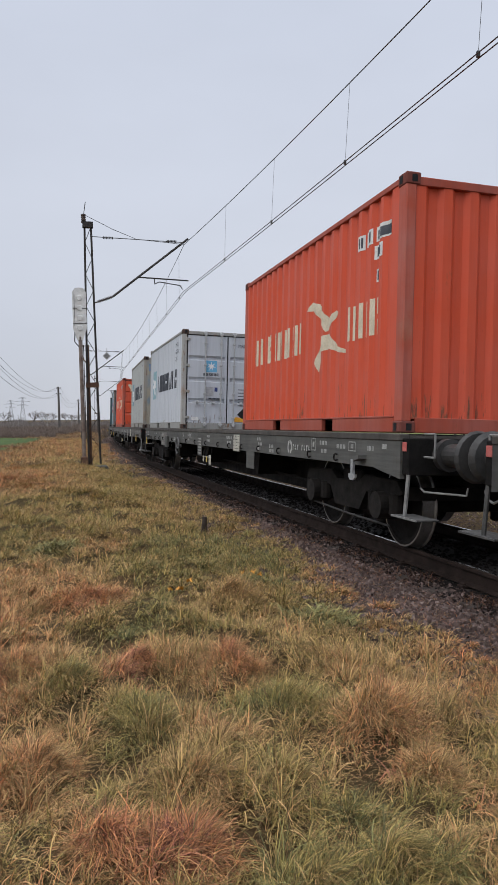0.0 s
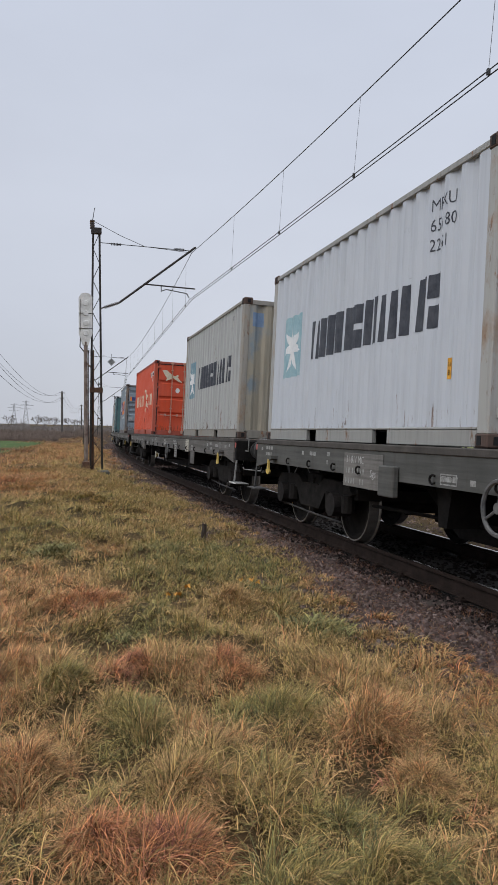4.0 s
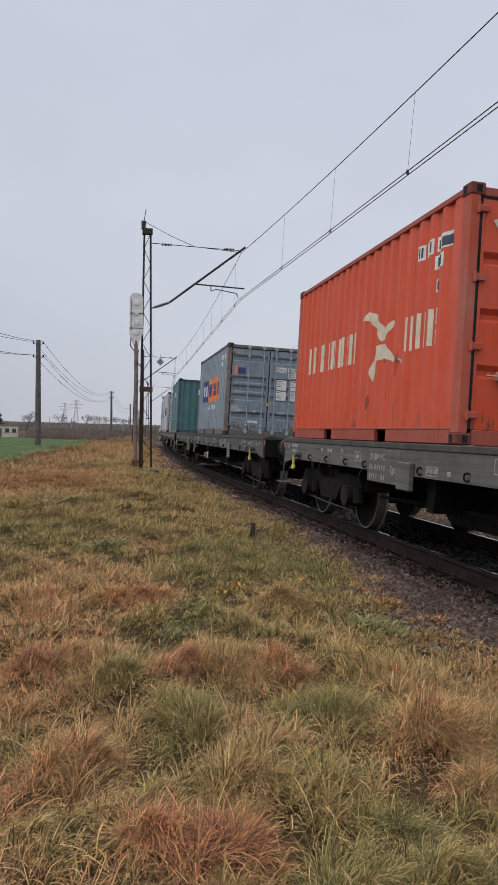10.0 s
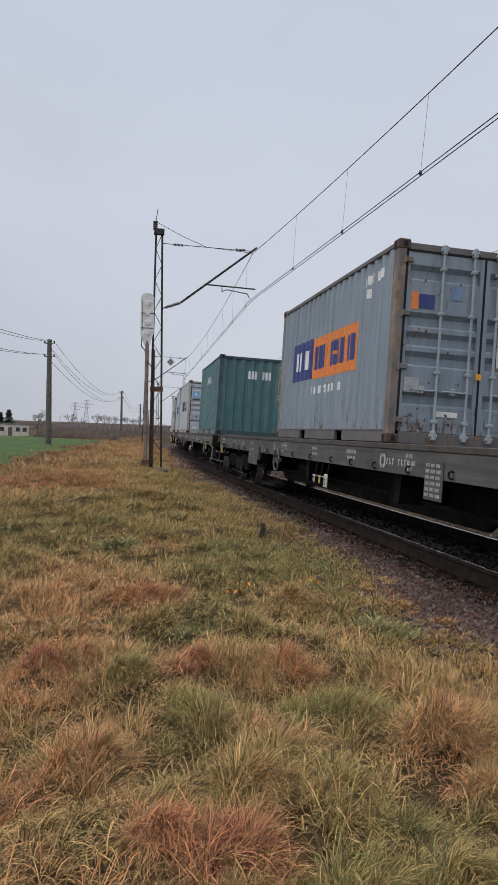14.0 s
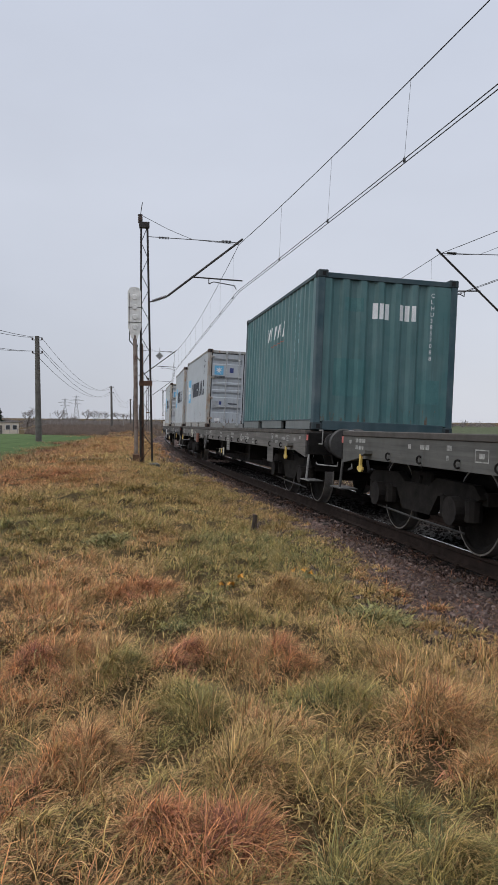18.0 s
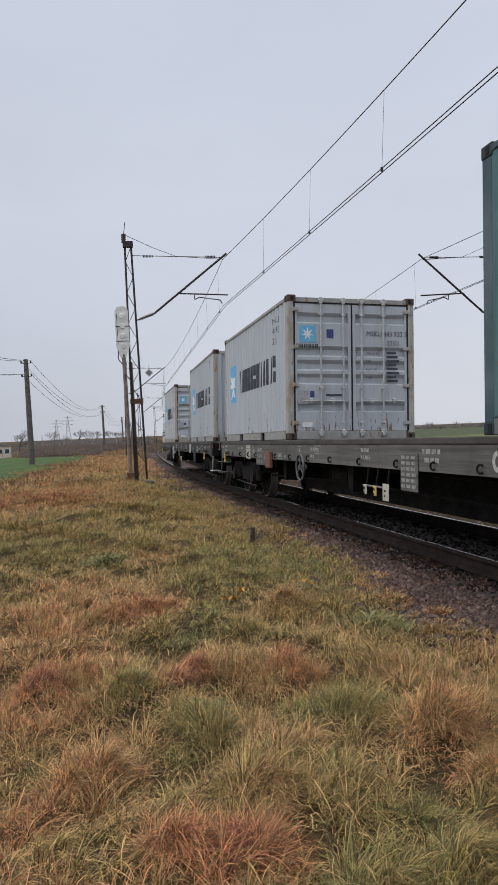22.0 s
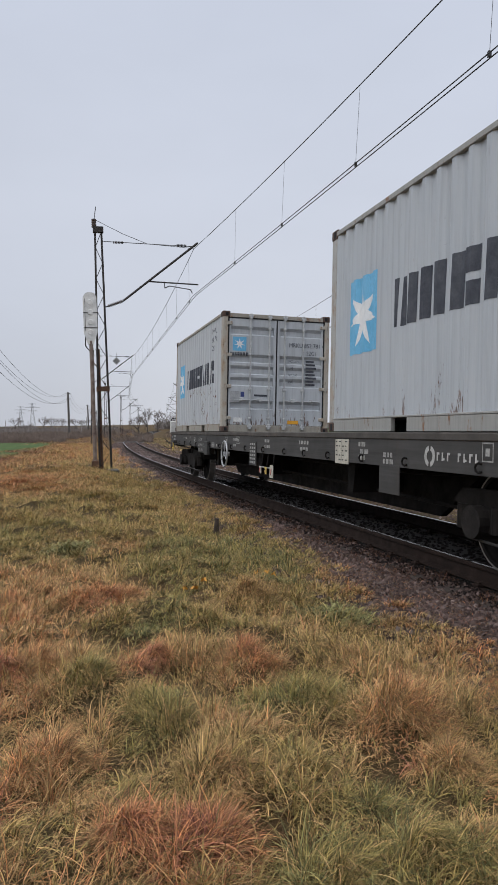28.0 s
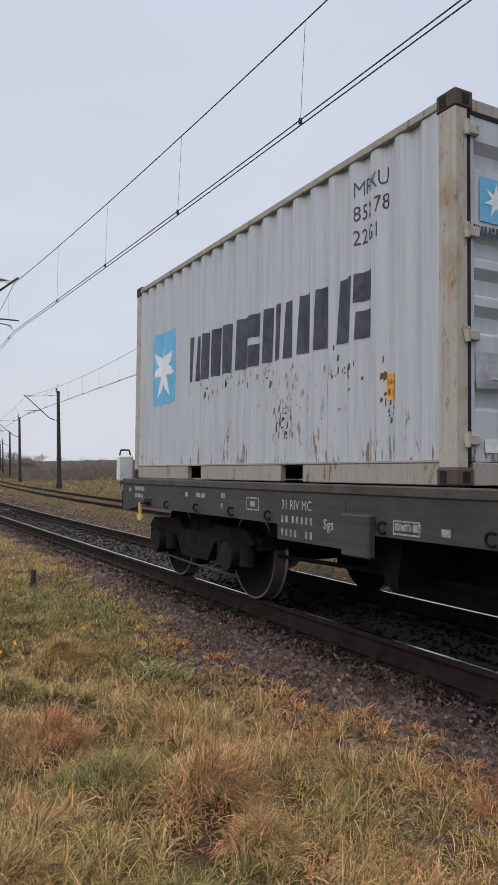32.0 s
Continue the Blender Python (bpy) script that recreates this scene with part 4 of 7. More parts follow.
    tagged(part("wagon_number_bar", flat_side(bm, -SILL_Y - 0.0095), M_FAINT, w), kind="stuff")
    part("document_box", box(B(), panel + 1.03, panel + 1.36, -SILL_Y - 0.07, -SILL_Y - 0.001, 0.72, 1.03, 0.012), docs or M_SILL, w, "small box below the sill")
    if white is not None:
        part("brake_table", box(B(), white, white + 0.41, -SILL_Y - 0.012, -SILL_Y - 0.001, 0.86, 1.155, 0.002), M_LABELW, w, "white table with dark figures")
        bm = B()
        for i in range(5):
            for k in range(4):
                if (i * 3 + k) % 5 != 2:
                    rows_of_bars(bm, white + 0.025 + k * 0.097, 1.135 - i * 0.055, [0.045 + 0.02 * ((i + k) % 2)], 0.014, 0)
        rows_of_bars(bm, white + 0.2, 1.15, [0.006], 0.28, 0)
        tagged(part("table_figure", flat_side(bm, -SILL_Y - 0.0155), M_SILLDARK, w), kind="stuff")
    if plate is not None:
        part("hanging_plate", box(B(), plate, plate + 0.47, -SILL_Y - 0.004, -SILL_Y + 0.01, 0.60, SILL_LOW + 0.02, 0.003), M_SILL, w)
    # changeover levers
    for k, (mm, nm) in enumerate(((M_LABELW, "grimy white changeover handle"), (M_YELLOW, "yellow changeover handle"), (M_LABELW, "grimy white changeover plate"))):
        x, e = lever + (0, 0.31, 0.64)[k], 0.04 if k == big else 0.0
        lv = part("changeover_lever", bar(B(), [(x, -SILL_Y + 0.02, 0.9), (x, -SILL_Y - 0.02, 0.62)], 0.014), M_BLACK, w)
        part("lever_plate", box(B(), x - 0.045 - e, x + 0.045 + e, -SILL_Y - 0.04, -SILL_Y - 0.025, 0.55 - e, 0.67 + e, 0.006), mm, lv, nm)
        if red and k != 1:
            part("red_stripe", flat_side(poly(B(), [(x - 0.04, 0.58), (x - 0.01, 0.56), (x + 0.04, 0.65), (x + 0.01, 0.665)]), -SILL_Y - 0.0465), M_REDW, lv, "red stripe on white")
        bm = rows_of_bars(B(), x - 0.03, 0.64, [0.05, 0.03], 0.025, 0.035)
        tagged(part("plate_marks", flat_side(bm, -SILL_Y - 0.044), M_RUBBER, lv), kind="stuff")
    part("lever_shaft", bar(B(), [(lever - 0.1, -SILL_Y - 0.02, 0.66), (lever + 0.7, -SILL_Y - 0.02, 0.66)], 0.012), M_STEPGREY, w)
    # ends: headstock, buffers, hook, hoses, steps, rails
    for sx in (-1, 1):
        x0, x1 = sorted((sx * END_X, sx * (END_X + 0.12)))
        part("headstock", box(B(), x0, x1, -1.29, 1.29, 0.84, 1.2, 0.01), M_BLACK, w)
        for sy in (-1, 1):
            bm = B()
            tube(bm, (sx * (END_X + 0.12), sy * 0.875, 1.04), (sx * (END_X + 0.2), sy * 0.875, 1.04), 0.16, 16)
            tube(bm, (sx * (END_X + 0.2), sy * 0.875, 1.04), (sx * (END_X + 0.6), sy * 0.875, 1.04), 0.11, 16)
            b = part("buffer", bm, M_BUFFER, w)
            part("buffer_head", tube(tube(B(), (sx * (END_X + 0.6), sy * 0.875, 1.04), (sx * (END_X + 0.64), sy * 0.875, 1.04), 0.2, 22, 0.24), (sx * (END_X + 0.64), sy * 0.875, 1.04), (sx * (END_X + 0.68), sy * 0.875, 1.04), 0.24, 22, 0.22), M_BUFFER, b, "greasy round buffer plate")
            part("end_reflector", box(B(), *sorted((sx * (END_X + 0.02), sx * (END_X + 0.1))), *sorted((sy * 1.292, sy * 1.302)), 1.07, 1.16, 0.003), M_REDW, w, "red corner reflector")
            if (last and sx < 0) or (bare and sx > 0):
                continue
            xs = sx * (END_X + 0.1)
            stp = part("step_hanger", bar(B(), [(xs, sy * 1.27, 0.86), (xs, sy * 1.3, 0.45)], 0.02), M_STEPGREY if sx > 0 else M_STEPDARK, w)
            part("step_tread", box(B(), *sorted((xs - sx * 0.2, xs + sx * 0.3)), *sorted((sy * 1.33, sy * 1.1)), 0.43, 0.45, 0.006), step if sx > 0 else M_STEPDARK, stp)
            part("step_edge", box(B(), *sorted((xs - sx * 0.2, xs + sx * 0.3)), *sorted((sy * 1.331, sy * 1.345)), 0.432, 0.448), edge if sx > 0 else M_STEPDARK, stp, "scuffed pale step edge")
            part("grab_rail", bar(B(), [(sx * (END_X + 0.13), sy * 1.12, 1.02), (sx * (END_X + 0.32), sy * 1.12, 1.02), (sx * (END_X + 0.32), sy * 1.12, 1.24), (sx * (END_X + 0.13), sy * 1.12, 1.24)], 0.011), M_STEPGREY, w)
            part("coupler_bar", bar(B(), [(sx * (END_X + 0.12), sy * 1.15, 0.72), (sx * (END_X + 0.2), sy * 1.15, 0.69), (sx * (END_X + 0.6), sy * 0.95, 0.69), (sx * (END_X + 0.62), sy * 0.95, 0.76)], 0.01), M_STEPGREY, w)
        bm = B()
        box(bm, *sorted((sx * (END_X + 0.1), sx * (END_X + 0.3))), -0.05, 0.05, 0.98, 1.1, 0.01)
        bar(bm, [(sx * (END_X + 0.3), 0, 1.04), (sx * (END_X + 0.45), 0, 1.0), (sx * (END_X + 0.45), 0, 0.72), (sx * (END_X + 0.36), 0, 0.68)], 0.03)
        part("draw_hook", bm, M_BLACK, w)
        for y in (-0.35, 0.35):
            part("brake_hose", bar(B(), [(sx * (END_X + 0.1), y, 0.92), (sx * (END_X + 0.28), y, 0.82), (sx * (END_X + 0.4), y, 0.6), (sx * (END_X + 0.52), y, 0.66)], 0.025), M_RUBBER, w)
        xh = sx * 8.42
        hk = part("lamp_bracket", prism(B(), [(xh - 0.03, 0.98), (xh + 0.16, 1.0), (xh + 0.16, 0.96), (xh + 0.03, 0.93)], -SILL_Y - 0.1, -SILL_Y + 0.0), M_SILL, w)
        part("bracket_hook", prism(B(), [(xh - 0.03, 0.95), (xh + 0.03, 0.95), (xh + 0.028, 0.81), (xh + 0.045, 0.78), (xh + 0.085, 0.79), (xh + 0.085, 0.755), (xh + 0.04, 0.725), (xh - 0.04, 0.725), (xh - 0.085, 0.755), (xh - 0.085, 0.79), (xh - 0.045, 0.78), (xh - 0.028, 0.81)], -SILL_Y - 0.1, -SILL_Y - 0.075), hook if sx > 0 else M_YELLOW, hk, "painted hook")
    # stencilled writing on the sill
    rnd = random.Random(5)
    for x, z, n in ((-9.1, 1.07, 1), (-8.85, 1.09, 3), (-8.85, 1.0, 3), (-7.2, 1.06, 1), (-6.9, 1.06, 2), (-6.3, 1.07, 1), (-6.3, 0.97, 1), (-3.6, 0.94, 3), (-3.15, 0.93, 1), (-1.62, 1.07, 4), (-1.6, 0.96, 2), (0.55, 1.07, 3), (0.55, 0.98, 4), (2.3, 1.07, 4), (2.35, 0.98, 3),
                    (4.4, 1.08, 2), (4.45, 1.0, 2), (4.4, 0.93, 2), (5.05, 0.98, 3), (5.05, 0.91, 3), (7.2, 1.08, 3), (7.25, 0.98, 2), (7.75, 1.05, 3), (8.6, 1.05, 2), (8.95, 1.08, 1)):
        stencil(w, x, z, [rnd.uniform(0.04, 0.11) for _ in range(n)], 0.05, 0.025)
    for x, z, wd, h in ((-5.75, 0.98, 0.24, 0.12), (-3.62, 0.91, 0.27, 0.1), (-2.3, 1.0, 0.2, 0.14), (-1.4, 1.02, 0.3, 0.13), (6.9, 1.0, 0.16, 0.16), (8.1, 1.03, 0.2, 0.11)):
        framed(w, x, z, wd, h)
    # white emblem and name of the operator as plain shapes
    bm = B()
    for k in range(14):
        a0, a1 = k * math.tau / 14, (k + 1) * math.tau / 14
        if k not in (3, 10):
            poly(bm, [(op + q * math.cos(a), 1.02 + q * math.sin(a)) for q, a in ((0.1, a0), (0.055, a0), (0.055, a1), (0.1, a1))])
    part("operator_emblem", flat_side(bm, -SILL_Y - 0.0045), M_STENCIL, w)
    for k in range(8):
        if k != 3:
            bm = rect(B(), op + 0.130 + k * 0.09, 0.985, op + 0.155 + k * 0.09, 1.06)
            rect(bm, op + 0.155 + k * 0.09, 1.04 - 0.05 * (k % 2), op + 0.18 + k * 0.09, 1.06 - 0.05 * (k % 2))
            part("operator_mark", flat_side(bm, -SILL_Y - 0.0045), M_STENCIL, w)
    hand_wheel(w, wheel, rim or M_GALV, wheel_r)
    # bogies
    wm = bpy.data.meshes.get("wheelset") or wheelset_mesh()
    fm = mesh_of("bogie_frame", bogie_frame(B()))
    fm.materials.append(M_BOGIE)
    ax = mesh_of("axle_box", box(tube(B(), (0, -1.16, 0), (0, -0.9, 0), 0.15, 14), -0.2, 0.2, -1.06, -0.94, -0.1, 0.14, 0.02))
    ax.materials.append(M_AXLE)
    for sx in (-1, 1):
        f = part("bogie", fm, None, w)
        f.location.x = sx * PIVOT
        for dx in (-1.0, 1.0):
            a = part("axle_box", ax, None, f)
            a.location = (dx, 0, 0.46)
            a = part("axle_box", ax, None, f)
            a.location, a.rotation_euler.z = (dx, 0, 0.46), math.pi
        for sy in (-1, 1):
            part("brake_linkage", bar(B(), [(-1.1, sy * 1.06, 0.3), (0.0, sy * 1.08, 0.27), (1.15, sy * 1.06, 0.25)], 0.014, 6), M_BUFFER, f, "scuffed grey brake rod")
        for dx in (-1.0, 1.0):
            ws = part("wheelset", wm, None, w)
            ws.location = (sx * PIVOT + dx, 0, 0.46)
    return w


def hand_wheel(w, x, mat, r):
    """The parking brake's spoked wheel on the side sill."""
    bm = B()
    n = 28
    c = Vector((x, -SILL_Y - 0.07, 0.80))
    rings = []
    for i in range(n):
        a = i * math.tau / n
        out = Vector((math.cos(a), 0, math.sin(a)))
        rings.append([bm.verts.new(c + out * (r + 0.019 * math.cos(b)) + Vector((0, 0.019 * math.sin(b), 0))) for b in np.linspace(0, math.tau, 6, endpoint=False)])
    for i in range(n):
        p, q = rings[i], rings[(i + 1) % n]
        for j in range(6):
            bm.faces.new((p[j], p[(j + 1) % 6], q[(j + 1) % 6], q[j]))
    for k in range(3):
        a = math.pi / 2 + k * math.tau / 3
        tube(bm, c, c + Vector((r * math.cos(a), 0, r * math.sin(a))), 0.013, 6)
    tube(bm, c + Vector((0, 0.1, 0)), c - Vector((0, 0.02, 0)), 0.045, 10)
    part("brake_hand_wheel", bm, mat, w, "spoked pale grey brake wheel")


WAGON_AT = (-4.4, 15.76, 35.88, 56.2, 76.66, 96.85)
VARIANT = ({}, dict(rim=M_RIM, coat=M_SILL, board=M_SILLWORN, hook=M_GALV, panel=-5.75, table=-0.35, lever=0.38, wheel=-2.65, white=2.87, plate=3.75), dict(coat=M_SILLHALF, rim=M_RIM, big=0, step=M_STEPGREY, panel=-5.25, lever=-0.96, wheel=1.58, table=2.6, white=4.3, plate=5.0, op=0.6), dict(bare=True, rim=M_RIM, coat=M_SILL, panel=-4.85, panel_low=0.6, lever=0.85, wheel=-1.72, table=4.95, white=None, plate=None, op=3.7),
           dict(rim=M_RIM, coat=M_SILLHALF, docs=M_BROWNBOX, panel=-5.35, lever=0.77, wheel=-1.95, table=1.78, white=-6.3, plate=6.6, op=3.75), dict(step=M_STEPGREY, wheel_r=0.25, red=True, last=True))
WAGONS = []
for i, s in enumerate(WAGON_AT):
    w = make_wagon(**VARIANT[i])
    WAGONS.append(w)
    MOVING.append((w, s, 0.0))
    for ob in w.children:
        if ob.name.startswith("wheelset"):
            WHEELS.append((ob, ob.location.copy()))

# tail marker on the last wagon
bm = box(B(), -9.7, -9.6, -1.3, -1.08, 1.2, 1.56, 0.02)
tail = part("tail_marker", bm, M_WHITE, WAGONS[5], "white tail marker board")
part("marker_handle", bar(B(), [(-9.65, -1.27, 1.56), (-9.65, -1.25, 1.64), (-9.65, -1.13, 1.64), (-9.65, -1.11, 1.56)], 0.012), M_RUBBER, tail)
part("marker_bracket", box(B(), -9.72, -9.4, -1.24, -1.14, 1.12, 1.2, 0.01), M_STEPDARK, tail)

# ---- the boxes ----
GREYWHITE, ORANGE = (0.395, 0.425, 0.455), (0.575, 0.071, 0.023)
M_INK = surface("faded_navy_ink", (0.018, 0.022, 0.035), (0.06, 0.066, 0.08), 7, 0.6)
M_SKYBLUE = surface("sky_blue_decal", (0.10, 0.36, 0.58), (0.17, 0.44, 0.66), 3, 0.55)
M_STAR = surface("white_decal", (0.6, 0.62, 0.63), (0.75, 0.76, 0.76), 4, 0.55)
M_CREAM = surface("cream_ink", (0.5, 0.44, 0.32), (0.68, 0.61, 0.47), 6, 0.6)
M_LABEL = surface("white_label", (0.55, 0.56, 0.55), (0.72, 0.72, 0.7), 9, 0.6)
M_ORANGEINK = surface("orange_decal", (0.62, 0.17, 0.03), (0.75, 0.24, 0.05), 5, 0.55)
M_NAVY = surface("navy_decal", (0.02, 0.03, 0.14), (0.04, 0.06, 0.2), 5, 0.55)
M_SIGNYEL = surface("amber_sticker", (0.6, 0.27, 0.01), (0.72, 0.36, 0.03), 9, 0.5)
M_BARGREY = surface("galvanised_bars", (0.33, 0.34, 0.35), (0.47, 0.48, 0.48), 8, 0.5, 0.3)
M_PALEBLUEPATCH = surface("repainted_blue_patch", (0.10, 0.17, 0.3), (0.2, 0.28, 0.4), 4, 0.6)


def box_mats(name, col, rust, seed, post=None, post_rust=0.6, bars=None, grime=0.35, fade=0.2, door="bands", rough=0.5):
    sheet_m = paint(name + "_sheet", col, rust, grime, rough, fade, seed, runs=min(0.5, rust * 1.8))
    post_m = paint(name + "_posts", post or col, post_rust, 0.45, 0.6, 0.15, seed + 3, True)
    cast = paint(name + "_castings", (0.075, 0.045, 0.034) if post_rust > 0.7 else tuple(v * 0.38 + 0.01 for v in (post or col)), 0.1 + 0.2 * post_rust, 0.6, 0.8, 0.05, seed + 5)
    return {"sheet": sheet_m, "post": post_m, "casting": cast, "rail": paint(name + "_rails", tuple(v * 0.82 for v in (post or col)), post_rust * 0.6, 0.5, 0.6, 0.1, seed + 2), "bar": bars or M_BARGREY, "hinge": post_m, "door": door}


def place(ob, k, wagon):
    MOVING.append((ob, WAGON_AT[wagon], WAGON_AT[wagon] - CONTAINER_AT[k]))


M_PALETEAL = surface("washed_out_blue_decal", (0.2, 0.36, 0.42), (0.33, 0.46, 0.5), 5, 0.7)
M_FADEDBLUE = surface("faded_blue_decal", (0.1, 0.21, 0.28), (0.22, 0.32, 0.36), 5, 0.7)


def pale_box(k, wagon, doors, seed, rust, label, number="", grime=0.35, col=GREYWHITE, pr=0.5, door="bands", size="", post=(0.345, 0.345, 0.325), side=(), blue=None):
    """The grey-white boxes with a navy name and a blue square with a star."""
    ob = container(None, doors, 0, seed, label, box_mats("pale_box_%d" % seed, col, rust, seed, post, pr, M_BARGREY, grime, 0.12, door))
    part("blue_square", on_side(rect(B(), -2.46, 0.93, -1.66, 1.83)), blue or M_SKYBLUE, ob, "sky-blue square with a white star")
    part("star_emblem", on_side(star(B(), -2.06, 1.38, 0.4), 0.005), M_STAR, ob)
    wordmark(ob, M_INK, -1.27, 1.11, 0.51, 6, 0.585, on_side, 0.03)
    bm = B()
    for i, words in enumerate(side):
        ink(bm, words, 1.92, 2.22 - i * 0.19, 0.17, 0.85)
    for z, ws in () if side else ((2.36, (0.03, 0.035, 0.03)), (2.2, (0.03, 0.03)), (2.04, (0.035, 0.02))):
        for i, v in enumerate(ws):
            rows_of_bars(bm, 1.94 + i * 0.075 + 0.1, z, [v], 0.09, 0)
    tagged(part("side_number", on_side(bm), M_INK, ob), kind="stuff")
    part("height_sticker", on_side(rect(B(), 2.29, 0.61, 2.41, 0.80)), M_SIGNYEL, ob, "amber height sticker")
    tagged(part("sticker_figure", on_side(ink(ink(B(), "2.6m", 2.297, 0.725, 0.058, 0.8), "8 6", 2.305, 0.645, 0.07, 0.9), 0.005), M_RUBBER, ob), kind="stuff")
    if doors:
        xf = L2 - 0.0125
        if door == "bands":
            qy, qz = -0.99, 1.75
            py, pz = -1.03, 0.64
        else:
            qy, qz = -0.59, 1.5
            py, pz = -0.57, 0.87
        part("door_blue_square", to_end(rect(B(), qy, qz, qy + 0.3, qz + 0.3), xf), M_SKYBLUE, ob)
        part("door_star", to_end(star(B(), qy + 0.15, qz + 0.15, 0.125), xf + 0.003), M_STAR, ob)
        wordmark(ob, M_INK, qy - 0.06, qz - 0.1, 0.07, 6, 0.07, lambda bm: to_end(bm, xf))
        nz = 1.88 if door == "bands" else 2.17
        bm = ink(B(), number, 0.28, nz, 0.135, 0.86)
        ink(bm, size or "22G1", 0.68, nz - 0.16, 0.125, 0.9)
        tz = 1.6 if door == "bands" else 1.07
        for i, word in enumerate(("MAX.GROSS", "TARE", "PAYLOAD", "CUBE") if door == "bands" else ()):
            ink(bm, word, 0.27, 1.545 - i * 0.15, 0.075, 0.62)
        for i in range(8 if door == "bands" else 0):
            rows_of_bars(bm, 0.67, tz - i * 0.073, [0.19 + 0.03 * (i % 3)], 0.042, 0)
        for i in range(0 if door == "bands" else 6):
            rows_of_bars(bm, 0.3, tz - i * 0.085, [0.16 + 0.05 * (i % 2)], 0.02, 0)
            rows_of_bars(bm, 0.68, tz - i * 0.085, [0.12 + 0.03 * (i % 2)], 0.024, 0)
            rows_of_bars(bm, 0.84, tz - i * 0.085, [0.07 + 0.02 * (i % 3)], 0.024, 0)
        tagged(part("door_writing", to_end(bm, xf), M_INK, ob), kind="stuff")
        part("data_plate", to_end(rect(B(), py, pz, py + 0.2, pz + 0.24), xf + 0.004), M_GALV, ob, "grey metal data plate")
        part("small_sticker", to_end(rect(B(), py + 0.23, pz + 0.12, py + 0.31, pz + 0.23), xf), M_NAVY, ob)
        tagged(part("web_writing", to_end(rows_of_bars(B(), -0.5, 0.82, [0.3], 0.04, 0), xf), M_INK, ob), kind="stuff")
        part("paper_label", to_end(rect(B(), -0.95, 0.22, -0.76, 0.31), xf), M_LABEL, ob)
        if door == "bands" and k == 8:
            part("amber_label", to_end(rect(B(), 0.27, 0.19, 0.52, 0.27), xf), M_SIGNYEL, ob)
    place(ob, k, wagon)
    return ob


